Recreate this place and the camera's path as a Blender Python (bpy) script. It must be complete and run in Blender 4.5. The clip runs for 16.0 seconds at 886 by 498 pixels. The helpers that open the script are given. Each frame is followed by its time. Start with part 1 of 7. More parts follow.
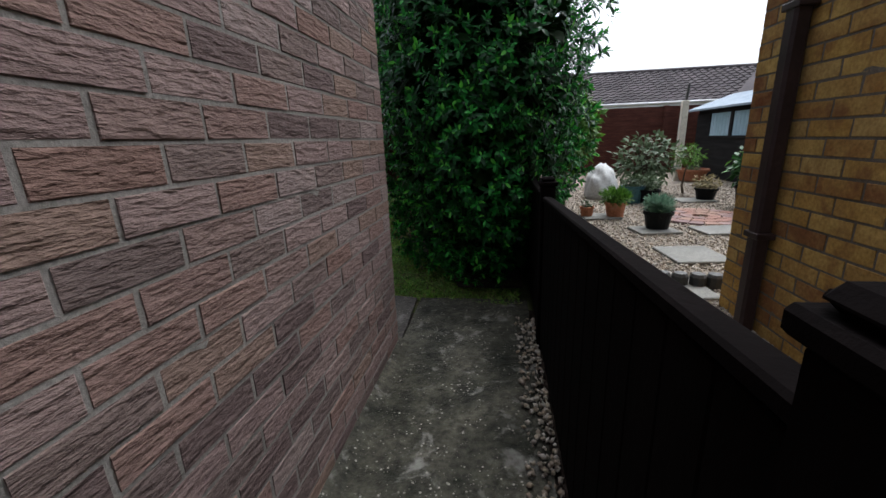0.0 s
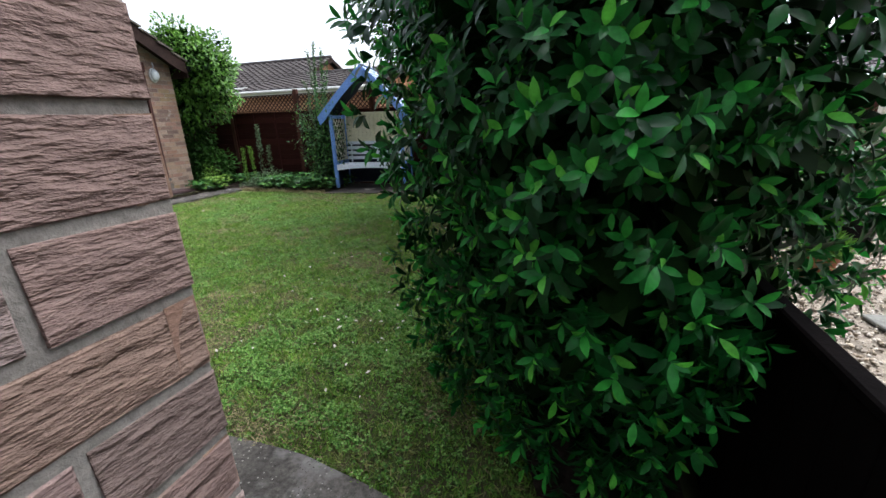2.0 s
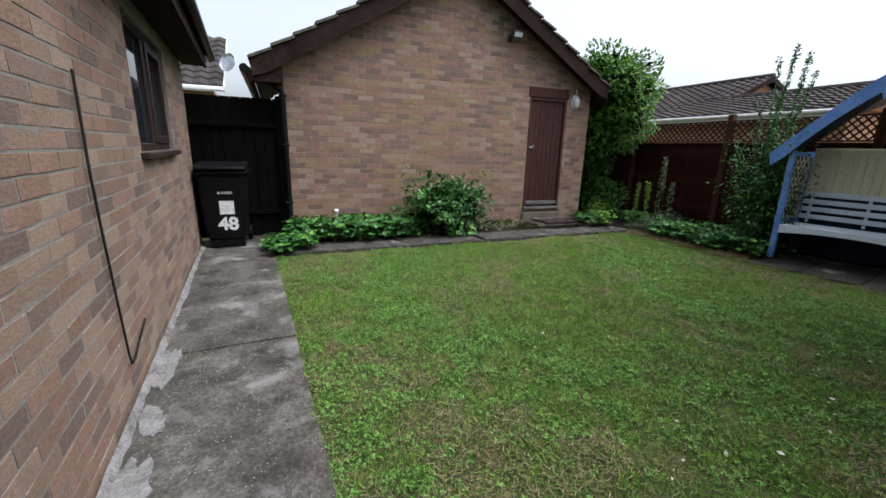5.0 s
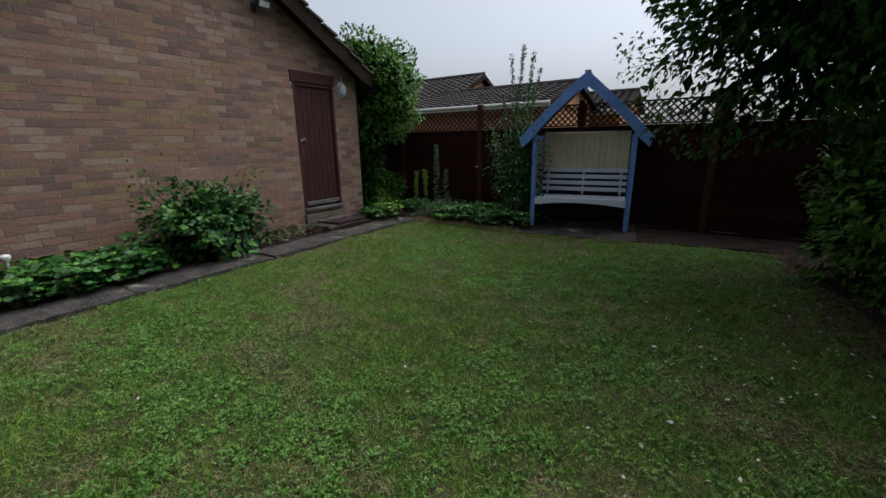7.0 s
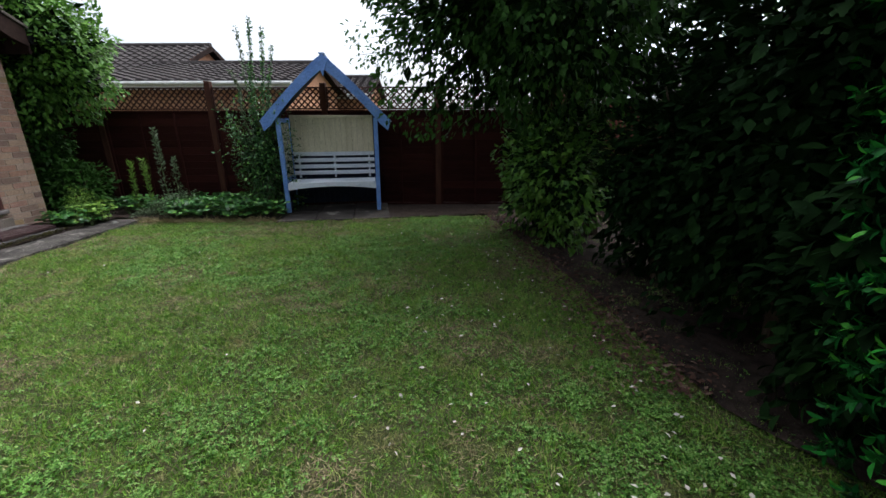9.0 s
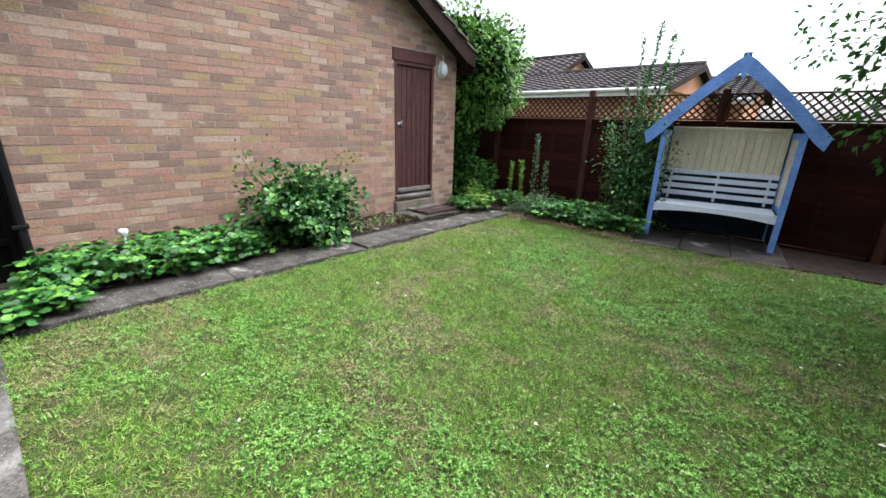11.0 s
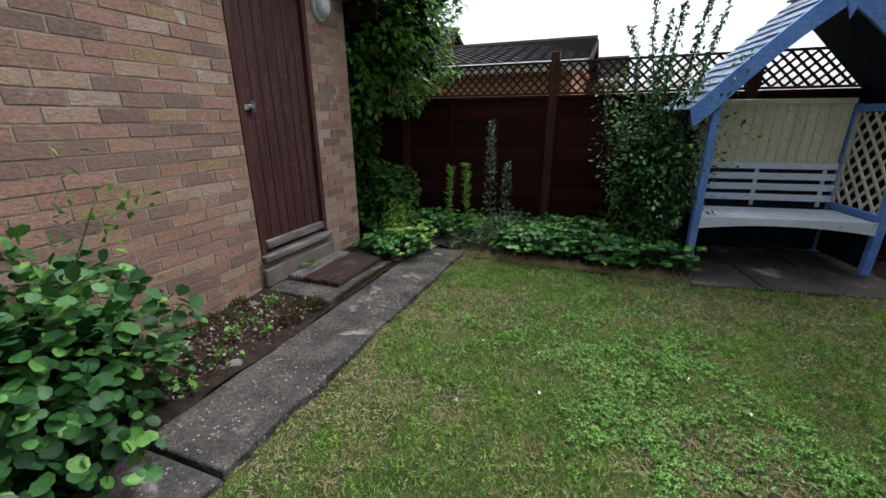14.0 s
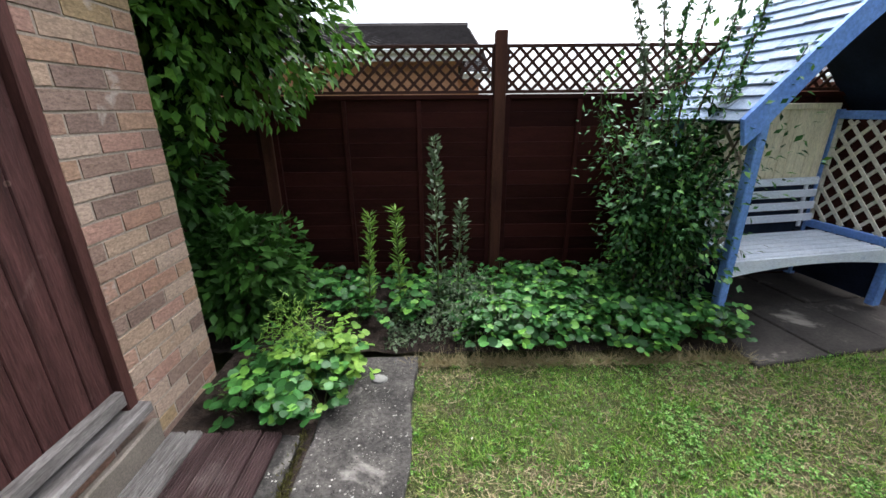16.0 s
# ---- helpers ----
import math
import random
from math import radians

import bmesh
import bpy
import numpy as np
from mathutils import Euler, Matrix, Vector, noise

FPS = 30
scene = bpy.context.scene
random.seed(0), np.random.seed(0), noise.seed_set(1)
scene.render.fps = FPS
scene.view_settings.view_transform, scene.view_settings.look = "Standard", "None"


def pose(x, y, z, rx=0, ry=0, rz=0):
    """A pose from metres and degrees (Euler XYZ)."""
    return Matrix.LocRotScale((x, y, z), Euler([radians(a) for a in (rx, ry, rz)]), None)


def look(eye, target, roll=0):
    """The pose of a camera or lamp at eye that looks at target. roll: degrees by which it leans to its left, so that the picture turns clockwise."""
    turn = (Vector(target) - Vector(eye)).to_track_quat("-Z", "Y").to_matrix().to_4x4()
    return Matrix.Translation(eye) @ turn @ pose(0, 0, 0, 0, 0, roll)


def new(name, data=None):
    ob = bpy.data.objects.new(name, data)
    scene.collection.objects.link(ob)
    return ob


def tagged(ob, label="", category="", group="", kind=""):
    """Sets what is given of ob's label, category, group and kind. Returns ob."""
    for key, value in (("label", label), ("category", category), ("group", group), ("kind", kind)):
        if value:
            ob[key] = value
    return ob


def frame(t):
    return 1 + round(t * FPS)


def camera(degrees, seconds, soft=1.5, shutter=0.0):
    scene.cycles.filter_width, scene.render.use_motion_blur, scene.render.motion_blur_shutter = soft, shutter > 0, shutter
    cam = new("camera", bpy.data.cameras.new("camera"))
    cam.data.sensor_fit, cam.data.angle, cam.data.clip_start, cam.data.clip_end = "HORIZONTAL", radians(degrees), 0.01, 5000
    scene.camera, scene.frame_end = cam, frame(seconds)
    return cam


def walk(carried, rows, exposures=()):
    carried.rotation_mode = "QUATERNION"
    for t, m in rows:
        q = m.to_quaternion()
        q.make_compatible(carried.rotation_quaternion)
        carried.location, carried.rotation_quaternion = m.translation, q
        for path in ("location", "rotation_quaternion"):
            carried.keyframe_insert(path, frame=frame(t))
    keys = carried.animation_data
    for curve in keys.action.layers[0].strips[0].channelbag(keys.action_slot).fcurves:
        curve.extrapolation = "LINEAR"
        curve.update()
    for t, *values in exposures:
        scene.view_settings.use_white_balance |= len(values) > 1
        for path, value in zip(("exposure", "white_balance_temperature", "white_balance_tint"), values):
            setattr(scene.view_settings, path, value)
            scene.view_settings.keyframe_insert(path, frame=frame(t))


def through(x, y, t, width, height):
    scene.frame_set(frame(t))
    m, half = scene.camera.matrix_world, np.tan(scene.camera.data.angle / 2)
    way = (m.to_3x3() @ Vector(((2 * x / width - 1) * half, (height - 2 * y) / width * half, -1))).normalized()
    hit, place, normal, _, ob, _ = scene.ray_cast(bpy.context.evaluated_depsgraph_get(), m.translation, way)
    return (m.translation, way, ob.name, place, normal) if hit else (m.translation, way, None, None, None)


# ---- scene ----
cam = camera(96.5, 16.0, soft=1.55)
PATH = [
    (0, (0.672, 1.085, 1.122), (0.380, 2.990, 0.588), -2.2),
    (0.5, (0.624, 1.500, 1.122), (0.428, 3.424, 0.613), -1.4),
    (1, (0.564, 2.004, 1.108), (0.287, 3.928, 0.639), 0.9),
    (1.5, (0.503, 2.427, 1.13), (0.151, 4.322, 0.597), 0.3),
    (2, (0.400, 2.830, 1.27), (-0.216, 4.630, 0.650), -1.6),
    (2.5, (0.304, 3.162, 1.336), (-0.881, 4.669, 0.764), 0.6),
    (3, (0.095, 3.369, 1.316), (-1.315, 4.647, 0.702), 2.6),
    (3.2, (0.022, 3.409, 1.321), (-1.54, 4.484, 0.684), 1.8),
    (5.3, (-1.271, 3.619, 1.333), (-3.059, 4.369, 0.841), 1.6),
    (5.5, (-1.408, 3.590, 1.346), (-3.119, 4.503, 0.853), -0.3),
    (6, (-1.613, 3.644, 1.36), (-3.211, 4.73, 0.845), -1.0),
    (6.5, (-1.798, 3.688, 1.352), (-3.307, 4.902, 0.854), 0.2),
    (7, (-1.866, 3.709, 1.338), (-2.932, 5.319, 0.816), -0.8),
    (7.5, (-1.869, 3.758, 1.334), (-2.465, 5.593, 0.803), -0.3),
    (8, (-1.79, 3.734, 1.35), (-1.917, 5.645, 0.775), -0.1),
    (8.2, (-1.711, 3.729, 1.33), (-1.682, 5.644, 0.755), -0.3),
    (10.3, (-2.021, 3.76, 1.385), (-2.643, 5.535, 0.706), 1.9),
    (10.5, (-2.156, 3.79, 1.403), (-3.051, 5.462, 0.767), 0.8),
    (11, (-2.505, 3.861, 1.423), (-3.808, 5.251, 0.814), 1.7),
    (11.5, (-2.961, 3.92, 1.366), (-4.153, 5.412, 0.77), 0.4),
    (12, (-3.379, 4.143, 1.321), (-4.605, 5.637, 0.806), -1.2),
    (12.5, (-3.813, 4.49, 1.317), (-4.934, 6.04, 0.734), -0.7),
    (13, (-4.19, 4.838, 1.343), (-5.073, 6.529, 0.742), -0.2),
    (13.5, (-4.532, 5.253, 1.31), (-5.414, 6.936, 0.687), 0.3),
    (14, (-4.875, 5.657, 1.318), (-5.584, 7.417, 0.688), -0.3),
    (14.5, (-5.144, 6.088, 1.384), (-5.765, 7.87, 0.724), -2.1),
    (15, (-5.466, 6.495, 1.378), (-5.932, 8.341, 0.764), -0.6),
    (15.5, (-5.766, 6.862, 1.43), (-5.879, 8.727, 0.715), -0.3),
    (16, (-5.947, 7.223, 1.453), (-5.94, 9.107, 0.781), -0.5),
]
EXPOSURES = [(0, 0.97, 6000, 10), (0.5, 1.17, 6000, 10), (1.0, 1.12, 6000, 10), (1.6, 1.45, 6000, 10), (2.0, 1.82, 6000, 10), (2.5, 2.25, 6000, 10), (3.2, 1.95, 6000, 10), (5.3, 1.02, 6000, 10), (6.0, 0.65, 6000, 10), (7.0, 0.27, 6000, 10), (8.2, 0.35, 6000, 10), (10.3, 2.9, 6000, 10), (10.6, 2.7, 6000, 10), (11, 2.12, 6000, 10), (11.5, 1.17, 6000, 10), (12.5, 0.77, 6000, 10), (13, 0.87, 6000, 10), (14.5, 1.3, 6000, 10), (15.2, 1.72, 6000, 10), (16, 1.98, 6000, 10)]
walk(cam, [(t, look(eye, target, roll)) for t, eye, target, roll in PATH], EXPOSURES)

# ---- light: an overcast sky ----
world = bpy.data.worlds.new("sky")
scene.world = world
world.use_nodes = True
wn = world.node_tree
sky = wn.nodes.new("ShaderNodeTexSky")
sky.sky_type = "NISHITA"
sky.sun_disc = False
sky.sun_elevation, sky.sun_rotation = radians(63), radians(33)
sky.air_density, sky.dust_density, sky.ozone_density = 1.0, 6.0, 1.0
grey = wn.nodes.new("ShaderNodeHueSaturation")
grey.inputs["Saturation"].default_value = 0.30
wn.links.new(sky.outputs[0], grey.inputs["Color"])
wn.links.new(grey.outputs[0], wn.nodes["Background"].inputs["Color"])
wn.nodes["Background"].inputs["Strength"].default_value = 0.15

sun_data = bpy.data.lights.new("sun", "SUN")
sun_data.energy, sun_data.angle, sun_data.color = 0.70, radians(60), (1.0, 0.98, 0.95)
sun = new("sun", sun_data)
sun.matrix_world = look((2.4, 3.7, 8.7), (0, 0, 0))


# ---- materials ----
def ramp_node(nt, fac, stops, mode="LINEAR"):
    r = nt.nodes.new("ShaderNodeValToRGB")
    r.color_ramp.interpolation = mode
    el = r.color_ramp.elements
    while len(el) < len(stops):
        el.new(0.5)
    for e, (p, c) in zip(el, stops):
        e.position, e.color = p, (*c, 1)
    nt.links.new(fac, r.inputs[0])
    return r.outputs[0]


def mix_node(nt, fac, a, b, mode="MIX"):
    m = nt.nodes.new("ShaderNodeMix")
    m.data_type, m.blend_type = "RGBA", mode
    for sock, v in ((m.inputs[0], fac), (m.inputs[6], a), (m.inputs[7], b)):
        if isinstance(v, (int, float)):
            sock.default_value = v
        elif isinstance(v, tuple):
            sock.default_value = (*v, 1)
        else:
            nt.links.new(v, sock)
    return m.outputs[2]


def noise_node(nt, vec, scale, detail=4.0, rough=0.55, distort=0.0):
    n = nt.nodes.new("ShaderNodeTexNoise")
    n.inputs["Scale"].default_value, n.inputs["Detail"].default_value = scale, detail
    n.inputs["Roughness"].default_value, n.inputs["Distortion"].default_value = rough, distort
    nt.links.new(vec, n.inputs["Vector"])
    return n.outputs["Fac"]


def place_node(nt, stretch=(1, 1, 1)):
    g = nt.nodes.new("ShaderNodeNewGeometry")
    m = nt.nodes.new("ShaderNodeMapping")
    m.inputs["Scale"].default_value = stretch
    nt.links.new(g.outputs["Position"], m.inputs["Vector"])
    return m.outputs[0]


def random_node(nt, kind):
    if kind == "object":
        return nt.nodes.new("ShaderNodeObjectInfo").outputs["Random"]
    return nt.nodes.new("ShaderNodeNewGeometry").outputs["Random Per Island"]


def surface(name, dark, light, big=3.0, fine=40.0, stretch=(1, 1, 1), rough=0.8, bump=0.3, depth=0.004, bump_scale=None,
            palette=None, rnd="", stain=None, stain_at=(0.55, 0.7), stain_scale=2.0, metal=0.0, gloss_var=0.1, through=0.0, amount=0.5, speck=(0.62, 1.25), flecks=None):
    """A procedural surface: two scales of noise, an optional random palette per piece, optional stains."""
    m = bpy.data.materials.new(name)
    m.use_nodes = True
    nt = m.node_tree
    b = nt.nodes["Principled BSDF"]
    vec = place_node(nt, stretch)
    n1 = noise_node(nt, vec, big, 5.0)
    n2 = noise_node(nt, vec, fine, 4.0, 0.65)
    col = ramp_node(nt, n1, [(0.3, dark), (0.7, light)])
    if palette:
        step = 1.0 / len(palette)
        pal = ramp_node(nt, random_node(nt, rnd), [(i * step, c) for i, c in enumerate(palette)], "CONSTANT")
        col = mix_node(nt, amount, col, pal)
    shade = ramp_node(nt, n2, [(0.25, (speck[0],) * 3), (0.75, (speck[1],) * 3)])
    col = mix_node(nt, 1.0, col, shade, "MULTIPLY")
    if stain:
        n3 = noise_node(nt, place_node(nt), stain_scale, 6.0, 0.62, 0.4)
        mask = ramp_node(nt, n3, [(stain_at[0], (0, 0, 0)), (stain_at[1], (1, 1, 1))])
        col = mix_node(nt, mask, col, stain)
    for scale, colour, size in flecks or ():
        vor = nt.nodes.new("ShaderNodeTexVoronoi")
        vor.inputs["Scale"].default_value = scale
        nt.links.new(place_node(nt), vor.inputs["Vector"])
        spot = ramp_node(nt, vor.outputs["Distance"], [(size, (1, 1, 1)), (size + 0.05, (0, 0, 0))])
        some = ramp_node(nt, noise_node(nt, place_node(nt), scale * 0.2, 2.0), [(0.48, (0, 0, 0)), (0.56, (1, 1, 1))])
        both = mix_node(nt, 1.0, spot, some, "MULTIPLY")
        col = mix_node(nt, both, col, colour)
    nt.links.new(col, b.inputs["Base Color"])
    b.inputs["Specular IOR Level"].default_value = 0.12 if rough > 0.55 else 0.3
    b.inputs["Metallic"].default_value = metal
    rr = nt.nodes.new("ShaderNodeMapRange")
    rr.inputs["To Min"].default_value, rr.inputs["To Max"].default_value = rough - gloss_var, min(1.0, rough + gloss_var)
    nt.links.new(n2, rr.inputs["Value"])
    nt.links.new(rr.outputs[0], b.inputs["Roughness"])
    if bump:
        bn = nt.nodes.new("ShaderNodeBump")
        bn.inputs["Strength"].default_value, bn.inputs["Distance"].default_value = bump, depth
        h = noise_node(nt, vec, bump_scale, 5.0, 0.6) if bump_scale else n2
        nt.links.new(h, bn.inputs["Height"])
        nt.links.new(bn.outputs[0], b.inputs["Normal"])
    if through:
        out = nt.nodes["Material Output"]
        tr = nt.nodes.new("ShaderNodeBsdfTranslucent")
        nt.links.new(col, tr.inputs["Color"])
        mx = nt.nodes.new("ShaderNodeMixShader")
        mx.inputs[0].default_value = through
        nt.links.new(b.outputs[0], mx.inputs[1])
        nt.links.new(tr.outputs[0], mx.inputs[2])
        nt.links.new(mx.outputs[0], out.inputs["Surface"])
    return m


HOUSE_PAL = [(0.27, 0.18, 0.155), (0.31, 0.215, 0.19), (0.28, 0.175, 0.145), (0.22, 0.155, 0.135), (0.31, 0.23, 0.205), (0.28, 0.19, 0.17), (0.28, 0.185, 0.145), (0.19, 0.135, 0.12), (0.26, 0.165, 0.14), (0.25, 0.15, 0.12), (0.17, 0.115, 0.105)]
REAR_PAL = [(0.25, 0.175, 0.13), (0.28, 0.20, 0.15), (0.24, 0.155, 0.115), (0.18, 0.13, 0.11), (0.30, 0.22, 0.165), (0.27, 0.17, 0.13), (0.21, 0.15, 0.12)]
GAR_PAL = [(0.275, 0.185, 0.125), (0.17, 0.12, 0.098), (0.29, 0.19, 0.14), (0.26, 0.16, 0.115), (0.30, 0.225, 0.16), (0.20, 0.145, 0.115), (0.26, 0.195, 0.11), (0.28, 0.175, 0.135), (0.32, 0.25, 0.19), (0.20, 0.14, 0.11), (0.23, 0.155, 0.115)]
YEL_PAL = [(0.42, 0.25, 0.06), (0.48, 0.31, 0.09), (0.30, 0.155, 0.045), (0.37, 0.22, 0.065), (0.17, 0.06, 0.028), (0.42, 0.28, 0.10)]


def vary(pal, spread, gain=1.0):
    """Push a palette's colours apart about their mean."""
    mean = [sum(c[i] for c in pal) / len(pal) for i in range(3)]
    return [tuple(max(0.01, gain * (mean[i] + spread * (c[i] - mean[i]))) for i in range(3)) for c in pal]


HOUSE_PAL, GAR_PAL, REAR_PAL = vary([(r * 0.98, g, b * 1.03) for r, g, b in HOUSE_PAL], 1.3, 0.78), vary([(r * 1.08, g * 0.99, b * 1.02) for r, g, b in GAR_PAL], 1.32, 0.88), vary(REAR_PAL, 1.5, 0.85)
E_HOUSE = dict(big=9, fine=60, stretch=(1.2, 1.2, 4.4), rough=0.88, bump=1.0, depth=0.017, bump_scale=15, amount=0.78, speck=(0.7, 1.2))
M = {}
for key, rnd in (("", "object"), ("_far", "island")):
    M["brick_house" + key] = surface("rustic_pink_brick" + key, (0.165, 0.122, 0.105), (0.235, 0.178, 0.156), palette=HOUSE_PAL, rnd=rnd, **E_HOUSE)
    M["brick_rear" + key] = surface("buff_pink_brick" + key, (0.20, 0.14, 0.10), (0.29, 0.20, 0.145), palette=REAR_PAL, rnd=rnd, big=7, fine=70, stretch=(0.8, 0.8, 1.8), rough=0.88, bump=0.6, depth=0.006, bump_scale=45, amount=0.75)
    M["brick_garage" + key] = surface("buff_brick" + key, (0.21, 0.145, 0.095), (0.30, 0.215, 0.145), palette=GAR_PAL, rnd=rnd, big=6, fine=80, stretch=(0.8, 0.8, 1.6), rough=0.88, bump=0.55, depth=0.009, bump_scale=42, amount=0.76, speck=(0.5, 1.4), stain=(0.38, 0.33, 0.29), stain_at=(0.62, 0.76), stain_scale=6.5)
    M["brick_yellow" + key] = surface("yellow_brick" + key, (0.19, 0.075, 0.025), (0.50, 0.33, 0.11), palette=YEL_PAL, rnd=rnd, stain=(0.17, 0.075, 0.03), stain_at=(0.50, 0.72), stain_scale=7, big=10, fine=70, rough=0.85, bump=0.5, depth=0.006, bump_scale=45, amount=0.55)
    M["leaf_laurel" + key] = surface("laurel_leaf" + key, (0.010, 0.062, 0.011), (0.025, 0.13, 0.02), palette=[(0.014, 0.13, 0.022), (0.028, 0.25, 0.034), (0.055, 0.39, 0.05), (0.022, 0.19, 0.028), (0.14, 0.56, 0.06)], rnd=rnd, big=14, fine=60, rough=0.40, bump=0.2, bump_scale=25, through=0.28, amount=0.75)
# older leaves, darkened further to paint the shade deep between shoots
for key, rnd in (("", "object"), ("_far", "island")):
    M["leaf_laurel_old_shaded" + key] = surface("old_shaded_laurel_leaf" + key, (0.005, 0.042, 0.009), (0.013, 0.09, 0.018), palette=[(0.003, 0.028, 0.006), (0.007, 0.070, 0.012), (0.016, 0.14, 0.024), (0.005, 0.045, 0.009)], rnd=rnd, big=14, fine=60, rough=0.40, bump=0.2, bump_scale=25, through=0.08, amount=0.75)
for key in ("leaf_laurel", "leaf_laurel_far", "leaf_laurel_old_shaded", "leaf_laurel_old_shaded_far"):
    M[key].node_tree.nodes["Principled BSDF"].inputs["Specular IOR Level"].default_value = 0.20
M["mortar_house"] = surface("grey_mortar", (0.185, 0.172, 0.155), (0.265, 0.248, 0.225), fine=120, rough=0.95, bump=0.6, depth=0.003)
M["mortar_garage"] = surface("buff_mortar", (0.20, 0.16, 0.125), (0.33, 0.275, 0.225), fine=90, rough=0.95, bump=0.6, depth=0.003)
M["mortar_dark"] = surface("dark_mortar", (0.10, 0.085, 0.07), (0.17, 0.145, 0.12), fine=120, rough=0.95, bump=0.5)
M["concrete"] = surface("weathered_concrete", (0.028, 0.026, 0.023), (0.115, 0.106, 0.094), big=3.6, fine=55, rough=0.9, bump=0.7, depth=0.006, bump_scale=70, stain=(0.19, 0.182, 0.172), stain_at=(0.54, 0.68), stain_scale=3.2, speck=(0.35, 1.55), flecks=((55, (0.25, 0.24, 0.22), 0.16), (90, (0.04, 0.035, 0.03), 0.18)))
M["concrete_damp"] = surface("damp_mossy_concrete", (0.008, 0.009, 0.006), (0.070, 0.066, 0.050), big=5, fine=30, rough=0.6, bump=1.0, depth=0.014, bump_scale=32, stain=(0.17, 0.165, 0.15), stain_at=(0.57, 0.68), stain_scale=6.5, speck=(0.2, 1.8), flecks=((42, (0.22, 0.21, 0.185), 0.17), (85, (0.16, 0.15, 0.13), 0.15)))
M["patch"] = surface("pale_mortar_patch", (0.14, 0.136, 0.13), (0.24, 0.235, 0.232), big=14, speck=(0.5, 1.35), stain=(0.10, 0.093, 0.083), stain_at=(0.55, 0.63), stain_scale=9, fine=60, rough=0.9, bump=0.7, depth=0.006)
M["kerb"] = surface("old_kerb_concrete", (0.026, 0.024, 0.022), (0.085, 0.077, 0.069), big=5, fine=50, rough=0.92, bump=0.9, depth=0.007, bump_scale=65, stain=(0.25, 0.23, 0.205), stain_at=(0.60, 0.72), stain_scale=3.4, speck=(0.35, 1.55), flecks=((38, (0.27, 0.255, 0.23), 0.17), (75, (0.21, 0.20, 0.18), 0.16), (80, (0.02, 0.018, 0.016), 0.18)))
M["slab"] = surface("grey_paving", (0.032, 0.028, 0.025), (0.075, 0.066, 0.058), big=3, fine=50, rough=0.85, bump=0.5, stain=(0.26, 0.235, 0.20), stain_at=(0.6, 0.7), stain_scale=3)
M["paver"] = surface("pale_paving_stone", (0.16, 0.16, 0.145), (0.24, 0.235, 0.215), big=4, fine=60, rough=0.85, bump=0.5)
M["soil"] = surface("dark_soil", (0.014, 0.010, 0.008), (0.045, 0.032, 0.025), big=12, fine=90, rough=0.95, bump=1.0, depth=0.02, bump_scale=40)
M["lawn"] = surface("lawn_soil", (0.035, 0.050, 0.014), (0.075, 0.088, 0.030), big=5, fine=60, rough=0.95, bump=1.0, depth=0.02, stain=(0.085, 0.070, 0.042), stain_at=(0.5, 0.7), stain_scale=5.5)
M["grass"] = surface("grass_blade", (0.065, 0.145, 0.023), (0.202, 0.35, 0.052), big=2.6, fine=14, amount=0.6, palette=[(0.034, 0.10, 0.014), (0.118, 0.26, 0.034), (0.235, 0.42, 0.060), (0.065, 0.17, 0.022), (0.403, 0.36, 0.169), (0.157, 0.32, 0.044), (0.302, 0.45, 0.085)], rnd="island", rough=0.6, bump=0, through=0.28, stain=(0.314, 0.26, 0.130), stain_at=(0.54, 0.74), stain_scale=3.4)
M["clover"] = surface("clover_leaf", (0.061, 0.15, 0.027), (0.132, 0.26, 0.054), big=3, fine=8, amount=0.85, palette=[(0.033, 0.10, 0.015), (0.099, 0.22, 0.036), (0.182, 0.34, 0.070), (0.053, 0.14, 0.022), (0.132, 0.28, 0.046), (0.242, 0.40, 0.115)], rnd="island", rough=0.58, bump=0, through=0.20)
M["thatch"] = surface("dead_thatch", (0.12, 0.10, 0.05), (0.27, 0.23, 0.13), palette=[(0.16, 0.13, 0.07), (0.30, 0.25, 0.15), (0.22, 0.20, 0.09), (0.10, 0.075, 0.04)], rnd="island", big=6, fine=40, rough=0.85, bump=0, amount=0.8)
M["ground"] = surface("plain_ground", (0.07, 0.085, 0.035), (0.12, 0.13, 0.06), big=0.4, fine=9, rough=0.95, bump=0.3)
M["gravel"] = surface("gravel_bed", (0.15, 0.125, 0.10), (0.30, 0.26, 0.21), big=25, fine=90, rough=0.9, bump=1.0, depth=0.015, bump_scale=45)
M["stone"] = surface("gravel_stone", (0.26, 0.22, 0.17), (0.46, 0.40, 0.33), palette=[(0.32, 0.27, 0.20), (0.40, 0.36, 0.30), (0.23, 0.19, 0.15), (0.46, 0.43, 0.38), (0.28, 0.22, 0.16), (0.17, 0.15, 0.13)], rnd="island", big=8, fine=90, rough=0.85, bump=0.2, amount=0.75)
M["fence"] = surface("dark_red_brown_timber", (0.018, 0.0056, 0.0048), (0.042, 0.0125, 0.0098), big=3, fine=50, stretch=(1, 1, 6), rough=0.78, bump=0.5, depth=0.004, palette=[(0.017, 0.0054, 0.0046), (0.034, 0.0105, 0.0085), (0.048, 0.0145, 0.0115), (0.024, 0.0075, 0.006)], rnd="object", amount=0.5)
M["trellis"] = surface("brown_trellis", (0.030, 0.014, 0.011), (0.065, 0.030, 0.022), big=5, fine=50, rough=0.8, bump=0.4)
